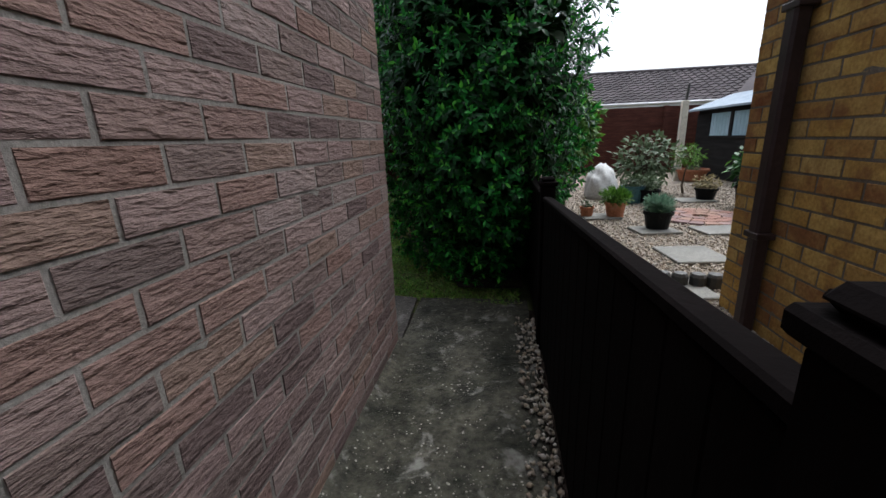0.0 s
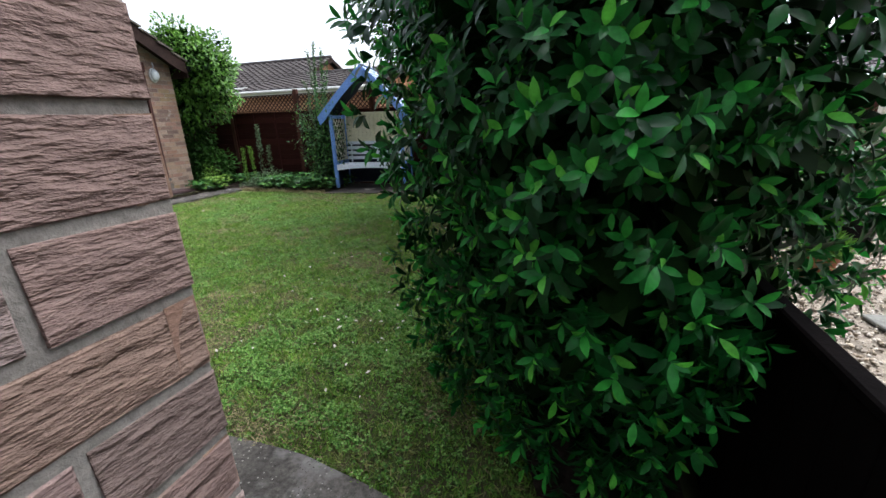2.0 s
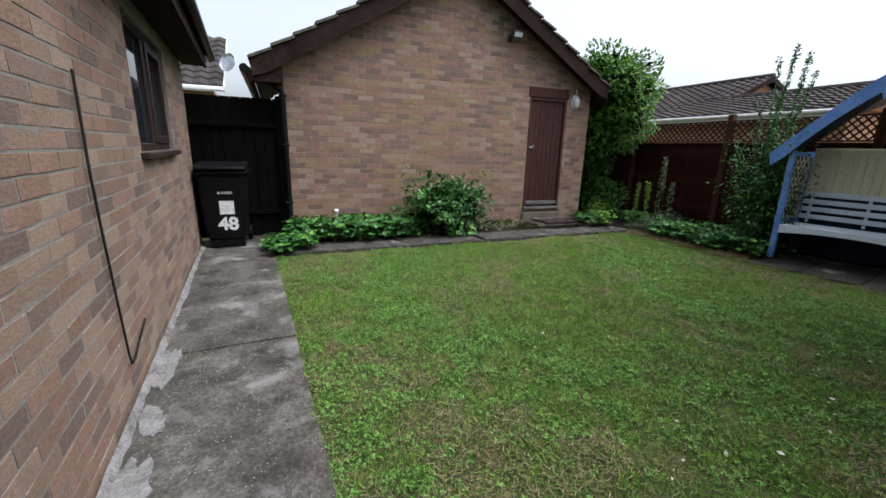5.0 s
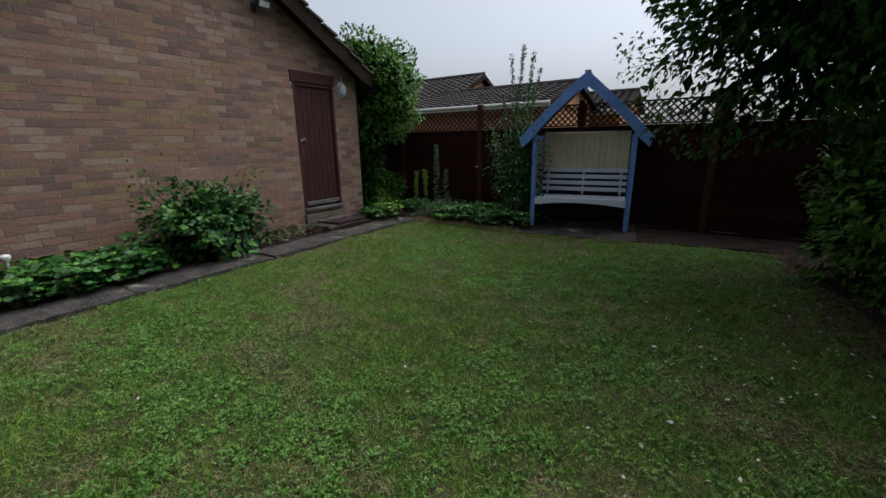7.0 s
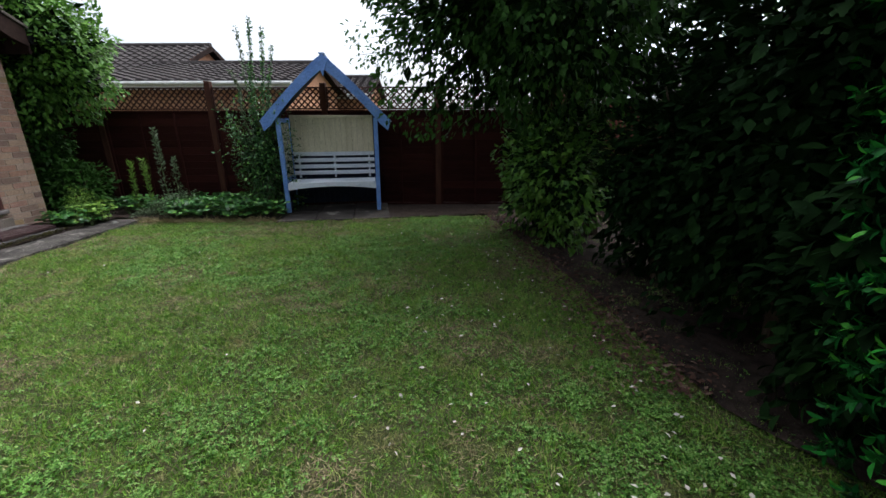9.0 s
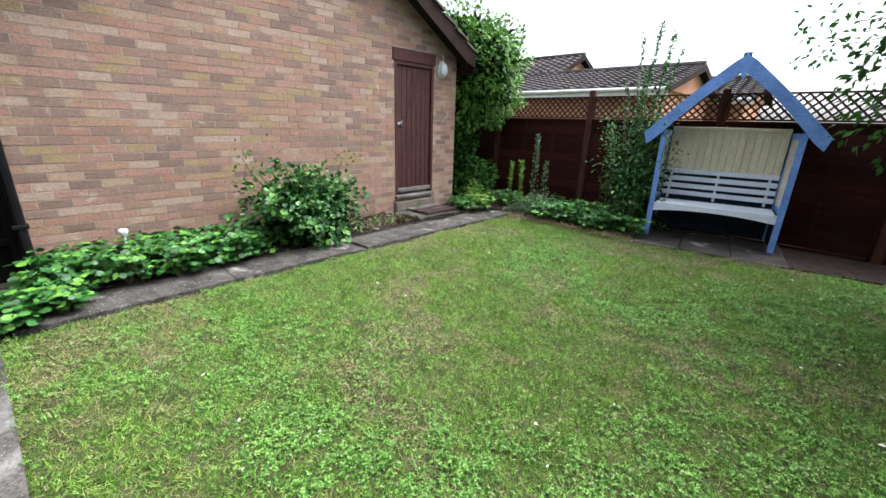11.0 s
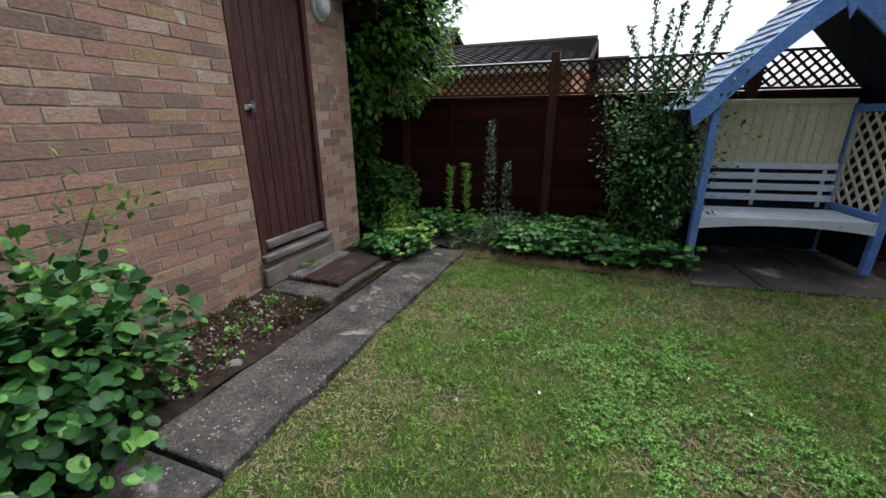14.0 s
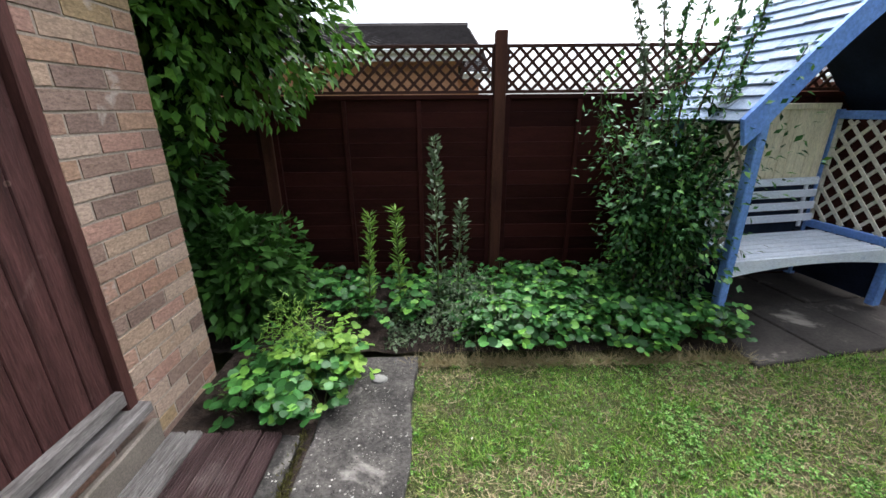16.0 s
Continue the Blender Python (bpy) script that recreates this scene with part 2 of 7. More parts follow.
M["post"] = surface("red_brown_post", (0.035, 0.014, 0.010), (0.08, 0.032, 0.019), big=4, fine=45, stretch=(4, 4, 0.8), rough=0.75, bump=0.4, stain=(0.13, 0.055, 0.028), stain_at=(0.62, 0.75), stain_scale=5)
M["low_fence"] = surface("near_black_brown_stain", (0.003, 0.0024, 0.0023), (0.007, 0.0055, 0.0053), big=3, fine=40, stretch=(1, 1, 0.4), rough=0.9, bump=0.5, depth=0.004)
M["low_cap"] = surface("dark_purple_brown_stain", (0.003, 0.0024, 0.0024), (0.007, 0.0052, 0.0052), big=4, fine=50, rough=0.9, bump=0.5)
M["gate"] = surface("black_brown_gate", (0.003, 0.0026, 0.0025), (0.007, 0.0058, 0.0055), big=3, fine=40, stretch=(4, 4, 0.6), rough=0.75, bump=0.4)
M["door"] = surface("dark_brown_stained_door", (0.030, 0.013, 0.012), (0.074, 0.032, 0.029), big=4, fine=30, stretch=(7, 7, 0.5), rough=0.62, bump=0.7, depth=0.004, speck=(0.4, 1.5), stain=(0.12, 0.070, 0.062), stain_at=(0.62, 0.76), stain_scale=6, flecks=((8.5, (0.17, 0.11, 0.09), 0.055), (8.5, (0.018, 0.009, 0.008), 0.03)))
M["door_frame"] = surface("brown_stained_frame", (0.040, 0.016, 0.014), (0.08, 0.034, 0.028), big=4, fine=30, stretch=(5, 5, 0.7), rough=0.65, bump=0.4)
M["grey_wood"] = surface("bare_weathered_wood", (0.065, 0.056, 0.052), (0.20, 0.182, 0.172), big=5, fine=40, stretch=(5, 0.8, 5), rough=0.88, bump=0.7, depth=0.003)
M["deck"] = surface("brown_decking", (0.022, 0.012, 0.012), (0.058, 0.034, 0.033), big=5, fine=60, stretch=(6, 0.8, 3), rough=0.72, bump=0.6, stain=(0.10, 0.075, 0.07), stain_at=(0.58, 0.78), stain_scale=5)
M["barge"] = surface("dark_brown_bargeboard", (0.014, 0.009, 0.0075), (0.036, 0.022, 0.018), big=4, fine=40, rough=0.75, bump=0.4)
M["tile_moss"] = surface("mossy_roof_tile", (0.055, 0.047, 0.038), (0.12, 0.105, 0.085), big=7, fine=50, rough=0.92, bump=0.8, stain=(0.15, 0.14, 0.085), stain_at=(0.58, 0.7), stain_scale=6)
M["tile_brown"] = surface("brown_roof_tile", (0.036, 0.031, 0.030), (0.064, 0.056, 0.053), big=1.2, fine=25, rough=0.9, bump=0.4)
M["tile_grey"] = surface("grey_brown_roof_tile", (0.060, 0.052, 0.055), (0.10, 0.088, 0.09), big=1.2, fine=25, rough=0.9, bump=0.4)
M["blue"] = surface("sky_blue_paint", (0.115, 0.23, 0.56), (0.185, 0.33, 0.70), big=5, fine=50, rough=0.55, bump=0.3, depth=0.002, stain=(0.075, 0.14, 0.32), stain_at=(0.68, 0.78), stain_scale=9)
# dark blue taken near black: includes the shade under roof and seat
M["blue_dark"] = surface("dark_blue_paint_with_shade", (0.007, 0.011, 0.022), (0.016, 0.024, 0.048), big=5, fine=50, rough=0.65, bump=0.3)
M["bench_paint"] = surface("pale_blue_worn_paint", (0.62, 0.68, 0.76), (0.74, 0.78, 0.84), big=6, fine=60, stretch=(0.7, 4, 4), rough=0.6, bump=0.3, depth=0.002, stain=(0.36, 0.44, 0.57), stain_at=(0.64, 0.75), stain_scale=7)
M["shingle"] = surface("faded_blue_shingle", (0.20, 0.26, 0.36), (0.36, 0.43, 0.53), big=6, fine=50, stretch=(1, 4, 1), rough=0.75, bump=0.6, palette=[(0.24, 0.31, 0.42), (0.30, 0.37, 0.49), (0.38, 0.45, 0.56), (0.20, 0.27, 0.40), (0.33, 0.38, 0.45)], rnd="object", stain=(0.13, 0.145, 0.17), stain_at=(0.6, 0.72), stain_scale=8)
M["cream"] = surface("cream_paint", (0.62, 0.56, 0.39), (0.76, 0.70, 0.52), big=4, fine=50, stretch=(3, 3, 0.6), rough=0.6, bump=0.25, depth=0.002)
M["lattice"] = surface("cream_lattice_wood", (0.55, 0.51, 0.41), (0.69, 0.65, 0.54), big=6, fine=50, rough=0.7, bump=0.3)
M["black_plastic"] = surface("black_plastic", (0.004, 0.0045, 0.005), (0.008, 0.0085, 0.0095), big=3, fine=40, rough=0.42, bump=0.1)
M["white"] = surface("white_paint", (0.70, 0.71, 0.72), (0.80, 0.80, 0.80), big=4, fine=40, rough=0.5, bump=0.1)
M["white_dull"] = surface("dull_white_plastic", (0.50, 0.50, 0.48), (0.64, 0.64, 0.62), big=7, fine=40, rough=0.55, bump=0.1)
M["steel"] = surface("galvanised_steel", (0.42, 0.44, 0.47), (0.60, 0.62, 0.65), big=9, fine=60, rough=0.35, bump=0.1, metal=1.0)
M["lamp_glass"] = surface("frosted_lamp_glass", (0.44, 0.46, 0.45), (0.60, 0.62, 0.61), big=9, fine=60, rough=0.2, bump=0.05)
M["dark_metal"] = surface("dark_lamp_metal", (0.03, 0.03, 0.028), (0.06, 0.058, 0.052), big=8, fine=60, rough=0.5, bump=0.1)
M["window_frame"] = surface("dark_brown_window_frame", (0.018, 0.010, 0.010), (0.040, 0.022, 0.021), big=4, fine=40, rough=0.5, bump=0.2)
M["terracotta"] = surface("terracotta", (0.30, 0.12, 0.065), (0.42, 0.185, 0.105), big=6, fine=50, rough=0.85, bump=0.3, stain=(0.34, 0.24, 0.19), stain_at=(0.6, 0.75), stain_scale=7)
M["blue_glaze"] = surface("blue_green_glaze", (0.035, 0.10, 0.12), (0.06, 0.15, 0.17), big=5, fine=40, rough=0.3, bump=0.1)
M["shed"] = surface("black_stained_shed_board", (0.012, 0.011, 0.011), (0.028, 0.026, 0.025), big=3, fine=40, stretch=(0.5, 0.5, 5), rough=0.75, bump=0.5)
M["felt"] = surface("pale_blue_grey_roof_felt", (0.25, 0.30, 0.35), (0.34, 0.39, 0.44), big=3, fine=60, rough=0.9, bump=0.3)
M["curtain"] = surface("pale_blue_curtain", (0.40, 0.54, 0.62), (0.62, 0.72, 0.77), big=9, fine=30, stretch=(4, 4, 0.3), rough=0.9, bump=0.6, depth=0.01)
M["red_paver"] = surface("red_paver", (0.18, 0.10, 0.085), (0.27, 0.17, 0.14), palette=[(0.26, 0.14, 0.105), (0.20, 0.15, 0.145), (0.15, 0.13, 0.14), (0.28, 0.19, 0.14)], rnd="object", big=6, fine=60, rough=0.85, bump=0.4)
M["bark"] = surface("brown_bark", (0.045, 0.032, 0.022), (0.11, 0.085, 0.06), big=8, fine=40, stretch=(3, 3, 0.6), rough=0.92, bump=0.9, depth=0.01)
M["stem"] = surface("green_stem", (0.05, 0.075, 0.025), (0.10, 0.13, 0.05), big=8, fine=40, rough=0.7, bump=0.2)
M["leaf_tree"] = surface("broad_leaf", (0.018, 0.055, 0.009), (0.048, 0.12, 0.018), palette=[(0.018, 0.055, 0.009), (0.032, 0.088, 0.014), (0.052, 0.135, 0.02), (0.025, 0.07, 0.012)], rnd="island", big=5, fine=40, rough=0.5, bump=0, through=0.25)
M["leaf_light"] = surface("bright_ivy_leaf", (0.06, 0.15, 0.018), (0.13, 0.27, 0.03), palette=[(0.05, 0.15, 0.016), (0.09, 0.23, 0.024), (0.17, 0.35, 0.042), (0.026, 0.085, 0.012)], rnd="island", big=4, fine=40, rough=0.55, bump=0, through=0.2)
# dark hedge leaves; also filler leaves that paint the shade inside crowns
M["leaf_dark"] = surface("dark_hedge_and_shade_leaf", (0.004, 0.014, 0.004), (0.012, 0.034, 0.007), palette=[(0.004, 0.013, 0.0035), (0.008, 0.025, 0.006), (0.017, 0.048, 0.010), (0.006, 0.019, 0.005)], rnd="island", big=4, fine=40, rough=0.7, bump=0, through=0.12)
M["leaf_berry"] = surface("strawberry_leaf", (0.022, 0.082, 0.016), (0.055, 0.16, 0.034), palette=[(0.014, 0.06, 0.011), (0.036, 0.13, 0.024), (0.07, 0.21, 0.042), (0.024, 0.09, 0.018), (0.15, 0.34, 0.05)], rnd="island", big=6, fine=50, rough=0.45, bump=0.1, through=0.16, amount=0.85)
M["leaf_bush"] = surface("dark_bush_leaf", (0.022, 0.075, 0.018), (0.05, 0.14, 0.035), palette=[(0.018, 0.065, 0.016), (0.036, 0.115, 0.026), (0.065, 0.18, 0.04), (0.026, 0.085, 0.022), (0.12, 0.27, 0.045)], rnd="island", big=6, fine=50, rough=0.5, bump=0.1, through=0.16, amount=0.85)
M["leaf_lime"] = surface("lime_strawberry_leaf", (0.12, 0.24, 0.03), (0.20, 0.34, 0.05), palette=[(0.11, 0.24, 0.03), (0.17, 0.32, 0.045), (0.24, 0.38, 0.06), (0.08, 0.19, 0.03)], rnd="island", big=6, fine=50, rough=0.5, bump=0.1, through=0.3)
M["leaf_grey"] = surface("small_grey_green_leaf", (0.06, 0.095, 0.045), (0.12, 0.165, 0.085), palette=[(0.05, 0.085, 0.038), (0.085, 0.125, 0.06), (0.13, 0.17, 0.10), (0.06, 0.10, 0.045)], rnd="island", big=6, fine=50, rough=0.55, bump=0, through=0.2)
M["leaf_dead"] = surface("dead_leaf", (0.04, 0.022, 0.016), (0.12, 0.07, 0.05), palette=[(0.03, 0.016, 0.012), (0.07, 0.038, 0.027), (0.22, 0.16, 0.12), (0.025, 0.014, 0.011), (0.11, 0.05, 0.035)], rnd="island", big=9, fine=50, rough=0.8, bump=0, through=0.1)
M["leaf_white"] = surface("pale_dry_leaf", (0.42, 0.38, 0.33), (0.62, 0.58, 0.52), big=9, fine=50, rough=0.8, bump=0)
M["petal_pale"] = surface("straw_stalk", (0.26, 0.21, 0.11), (0.36, 0.31, 0.17), big=9, fine=50, rough=0.85, bump=0)
M["cable"] = surface("black_cable", (0.010, 0.010, 0.010), (0.02, 0.02, 0.02), big=9, fine=50, rough=0.6, bump=0)
M["wire"] = surface("pale_overhead_wire", (0.35, 0.35, 0.36), (0.45, 0.45, 0.46), big=9, fine=50, rough=0.6, bump=0)

for key, gloss in (("low_fence", 0.03), ("low_cap", 0.03), ("gate", 0.03), ("black_plastic", 0.10), ("leaf_dark", 0.05), ("leaf_tree", 0.12), ("fence", 0.06), ("barge", 0.05)):
    M[key].node_tree.nodes["Principled BSDF"].inputs["Specular IOR Level"].default_value = gloss

glass = bpy.data.materials.new("window_glass")
glass.use_nodes = True
gb = glass.node_tree.nodes["Principled BSDF"]
gb.inputs["Base Color"].default_value = (0.02, 0.025, 0.03, 1)
gb.inputs["Roughness"].default_value = 0.03
gb.inputs["Specular IOR Level"].default_value = 0.9
M["glass"] = glass

clear = bpy.data.materials.new("clear_glass")
clear.use_nodes = True
cb = clear.node_tree.nodes["Principled BSDF"]
cb.inputs["Base Color"].default_value = (0.9, 0.95, 0.96, 1)
cb.inputs["Roughness"].default_value = 0.02
cb.inputs["IOR"].default_value = 1.05
cb.inputs["Transmission Weight"].default_value = 1.0
M["clear_glass"] = clear


# ---- building helpers ----
R = random.Random(7)
NR = np.random.RandomState(11)


def bm_box(bm, x0, x1, y0, y1, z0, z1, bevel=0.0, m=None):
    """Adds a box, with chamfered edges where asked."""
    t = bmesh.new()
    bmesh.ops.create_cube(t, size=1)
    for v in t.verts:
        v.co = Vector(((x0 + x1) / 2 + v.co.x * (x1 - x0), (y0 + y1) / 2 + v.co.y * (y1 - y0), (z0 + z1) / 2 + v.co.z * (z1 - z0)))
    if bevel:
        bmesh.ops.bevel(t, geom=list(t.edges), offset=bevel, segments=1, affect="EDGES")
    if m:
        t.transform(m)
    merge(bm, t)


def merge(bm, t):
    me = bpy.data.meshes.new("tmp")
    t.to_mesh(me)
    t.free()
    bm.from_mesh(me)
    bpy.data.meshes.remove(me)


def bm_beam(bm, a, b, w, h, up=(0, 0, 1), bevel=0.0):
    """A straight bar of section w x h from a to b; h runs along up."""
    a, b, up = Vector(a), Vector(b), Vector(up)
    d = (b - a).normalized()
    s = d.cross(up).normalized()
    u = s.cross(d).normalized()
    m = Matrix((d, s, u)).transposed().to_4x4()
    m.translation = (a + b) / 2
    L = (b - a).length
    bm_box(bm, -L / 2, L / 2, -w / 2, w / 2, -h / 2, h / 2, bevel, m)


def bm_lathe(bm, profile, seg=24, m=None):
    """A turned body from (radius, height) pairs."""
    t = bmesh.new()
    rings = [[t.verts.new((r * math.cos(2 * math.pi * i / seg), r * math.sin(2 * math.pi * i / seg), z)) for i in range(seg)] for r, z in profile]
    for a, b in zip(rings, rings[1:]):
        for i in range(seg):
            t.faces.new((a[i], a[(i + 1) % seg], b[(i + 1) % seg], b[i]))
    for ring in (rings[0], rings[-1]):
        t.faces.new(ring)
    bmesh.ops.recalc_face_normals(t, faces=list(t.faces))
    if m:
        t.transform(m)
    merge(bm, t)


def bm_tube(bm, pts, radii, seg=6):
    """A tapered tube through the points."""
    pts = [Vector(p) for p in pts]
    rings = []
    for i, p in enumerate(pts):
        d = (pts[min(i + 1, len(pts) - 1)] - pts[max(i - 1, 0)]).normalized()
        s = d.cross(Vector((0.31, 0.2, 0.93))).normalized()
        u = s.cross(d)
        r = radii[i] if isinstance(radii, (list, tuple)) else radii
        rings.append([bm.verts.new(p + (s * math.cos(2 * math.pi * k / seg) + u * math.sin(2 * math.pi * k / seg)) * r) for k in range(seg)])
    for a, b in zip(rings, rings[1:]):
        for k in range(seg):
            bm.faces.new((a[k], a[(k + 1) % seg], b[(k + 1) % seg], b[k]))
    bm.faces.new(rings[0][::-1])
    bm.faces.new(rings[-1])


def bm_prism(bm, outline, axis, lo, hi):
    """A flat outline (pairs) pushed along an axis from lo to hi."""
    def at(p, v):
        return {"x": (v, p[0], p[1]), "y": (p[0], v, p[1]), "z": (p[0], p[1], v)}[axis]
    t = bmesh.new()
    a = [t.verts.new(at(p, lo)) for p in outline]
    b = [t.verts.new(at(p, hi)) for p in outline]
    t.faces.new(a)
    t.faces.new(b)
    for i in range(len(a)):
        j = (i + 1) % len(a)
        t.faces.new((a[i], a[j], b[j], b[i]))
    bmesh.ops.recalc_face_normals(t, faces=list(t.faces))
    merge(bm, t)


def mesh_of(name, bm, material, smooth=False):
    me = bpy.data.meshes.new(name)
    bm.to_mesh(me)
    bm.free()
    me.materials.append(material)
    if smooth:
        me.polygons.foreach_set("use_smooth", [True] * len(me.polygons))
    return me


def part(name, bm, material, parent, label="", smooth=False):
    ob = new(name, mesh_of(name, bm, material, smooth))
    ob.parent = parent
    return tagged(ob, label)


def thing(name, label, category, at=(0, 0, 0), group="", kind=""):
    ob = new(name)
    ob.location = at
    ob.empty_display_size = 0.1
    return tagged(ob, label, category, group, kind)


def solid(name, bm, material, label, category, group="", kind="", smooth=False):
    return tagged(new(name, mesh_of(name, bm, material, smooth)), label, category, group, kind)


def boxes(*specs, bevel=0.0):
    bm = bmesh.new()
    for s in specs:
        bm_box(bm, *s, bevel=bevel)
    return bm


def np_mesh(name, verts, faces, material, smooth=False):
    """A mesh from arrays; all faces have the same number of corners."""
    me = bpy.data.meshes.new(name)
    verts, faces = np.asarray(verts, np.float32), np.asarray(faces, np.int32)
    n, k = faces.shape
    me.vertices.add(len(verts))
    me.vertices.foreach_set("co", verts.ravel())
    me.loops.add(n * k)
    me.loops.foreach_set("vertex_index", faces.ravel())
    me.polygons.add(n)
    me.polygons.foreach_set("loop_start", np.arange(0, n * k, k, dtype=np.int32))
    me.update(calc_edges=True)
    me.materials.append(material)
    if smooth:
        me.polygons.foreach_set("use_smooth", np.ones(n, dtype=bool))
    return me


def scatter(tv, tf, pos, ax, up, size):
    """Copies of a small shape (tv, tf): its x along ax, its z along up, scaled by size."""
    ax = ax / np.linalg.norm(ax, axis=1, keepdims=True)
    side = np.cross(up, ax)
    side /= np.linalg.norm(side, axis=1, keepdims=True) + 1e-9
    nrm = np.cross(ax, side)
    tv = np.asarray(tv, float)
    sz = np.asarray(size, float).reshape(-1, 1, 1)
    v = pos[:, None, :] + sz * (tv[None, :, 0:1] * ax[:, None, :] + tv[None, :, 1:2] * side[:, None, :] + tv[None, :, 2:3] * nrm[:, None, :])
    n = len(tv)
    f = np.asarray(tf)[None] + (np.arange(len(pos)) * n)[:, None, None]
    return v.reshape(-1, 3), f.reshape(-1, len(tf[0]))


# leaf shapes: length 1 along x, blade facing z
LAUREL_V, LAUREL_F = [(0, 0, 0)], []
for st, hw, lift, drop in ((0.13, 0.085, 0.02, 0.0), (0.34, 0.165, 0.045, 0.005), (0.58, 0.185, 0.045, -0.02), (0.80, 0.125, 0.015, -0.07)):
    LAUREL_V += [(st, hw, lift + drop), (st, 0, drop), (st, -hw, lift + drop)]
LAUREL_V.append((1.0, 0, -0.16))
LAUREL_F += [(0, 2, 1), (0, 3, 2)]
for st in (1, 4, 7):
    LAUREL_F += [(st, st + 1, st + 3), (st + 1, st + 4, st + 3), (st + 1, st + 2, st + 4), (st + 2, st + 5, st + 4)]
LAUREL_F += [(10, 11, 13), (11, 12, 13)]
LAUREL = (LAUREL_V, LAUREL_F)
OVAL = ([(0, 0, 0), (0.45, 0.27, 0.07), (1, 0, -0.06), (0.45, -0.27, 0.07), (0.5, 0, -0.01)], [(0, 4, 1), (1, 4, 2), (2, 4, 3), (3, 4, 0)])
SLIM = ([(0, 0, 0), (0.4, 0.09, 0.03), (1, 0, -0.1), (0.4, -0.09, 0.03)], [(0, 2, 1), (0, 3, 2)])
ROUND = ([(0, 0, 0), (0.22, 0.34, 0.06), (0.62, 0.46, 0.09), (0.95, 0.22, 0.03), (1, 0, -0.04), (0.95, -0.22, 0.03), (0.62, -0.46, 0.09), (0.22, -0.34, 0.06), (0.55, 0, -0.02)],
         [(0, 8, 1), (1, 8, 2), (2, 8, 3), (3, 8, 4), (4, 8, 5), (5, 8, 6), (6, 8, 7), (7, 8, 0)])
BLADE = ([(0, -0.055, 0), (0, 0.055, 0), (1, 0, 0.12)], [(0, 1, 2)])


def unit(n, rs):
    v = rs.normal(size=(n, 3))
    return v / np.linalg.norm(v, axis=1, keepdims=True)


def crown(n, centre, radii, rs, power=2.0, shell=0.45, lump=0.22, floor=0.03):
    """Points in the outer shell of an uneven rounded body (power > 2: boxier), and the outward directions."""
    d = unit(n * 2, rs)
    k = (np.abs(d) ** power).sum(1) ** (-1.0 / power)
    wob = 1 + lump * (np.sin(d[:, 0] * 5.1 + 1.3) * np.sin(d[:, 1] * 4.3 + d[:, 2] * 3.7) + 0.6 * np.sin(d[:, 2] * 9 + d[:, 0] * 7) * np.sin(d[:, 1] * 8))
    r = k * wob * (1 - shell * rs.rand(n * 2) ** 1.8)
    p = np.asarray(centre) + d * r[:, None] * np.asarray(radii)
    keep = p[:, 2] > floor
    return p[keep][:n], d[keep][:n]


def foliage(pos, out, rs, size, droop=0.35, spread=0.8, jitter=0.35):
    """Leaf axes that point outward and droop, with their blades turned to the light."""
    n = len(pos)
    ax = out + spread * unit(n, rs)
    ax[:, 2] -= droop
    up = 0.6 * out + 0.6 * unit(n, rs) + np.array([0, 0, 0.8])
    return ax, up, size * (1 + jitter * (2 * rs.rand(n) - 1))


def leaf_part(name, shape, pos, out, size, material, parent, rs, label="", **kw):
    ax, up, sz = foliage(pos, out, rs, size, **kw)
    v, f = scatter(*shape, pos, ax, up, sz)
    ob = new(name, np_mesh(name, v, f, material, True))
    ob.parent = parent
    return tagged(ob, label, kind="stuff")


# ---- bricks ----
def brick_mesh(length, height, depth, material, seed, rough=0.0025):
    """One brick, its face towards +y and its length along x, with a worn rim."""
    rr = random.Random(seed)
    bm = bmesh.new()
    c = 0.0016
    back = [bm.verts.new((sx * length / 2, 0, sz * height / 2)) for sx, sz in ((-1, -1), (1, -1), (1, 1), (-1, 1))]
    mid = [bm.verts.new((sx * length / 2 + rr.uniform(-1, 1) * rough * 0.6, depth - c, sz * height / 2 + rr.uniform(-1, 1) * rough * 0.6)) for sx, sz in ((-1, -1), (1, -1), (1, 1), (-1, 1))]
    fr = [bm.verts.new((sx * (length / 2 - c) + rr.uniform(-1, 1) * rough, depth + rr.uniform(-1, 1) * rough * 0.5, sz * (height / 2 - c) + rr.uniform(-1, 1) * rough)) for sx, sz in ((-1, -1), (0, -1), (1, -1), (1, 1), (0, 1), (-1, 1))]
    for i in range(4):
        j = (i + 1) % 4
        bm.faces.new((back[j], back[i], mid[i], mid[j]))
    f = fr
    bm.faces.new((mid[1], mid[0], f[0], f[1], f[2]))
    bm.faces.new((mid[2], mid[1], f[2], f[3]))
    bm.faces.new((mid[3], mid[2], f[3], f[4], f[5]))
    bm.faces.new((mid[0], mid[3], f[5], f[0]))
    bm.faces.new((f[1], f[0], f[5], f[4]))
    bm.faces.new((f[2], f[1], f[4], f[3]))
    bmesh.ops.recalc_face_normals(bm, faces=list(bm.faces))
    return mesh_of("brick", bm, material)


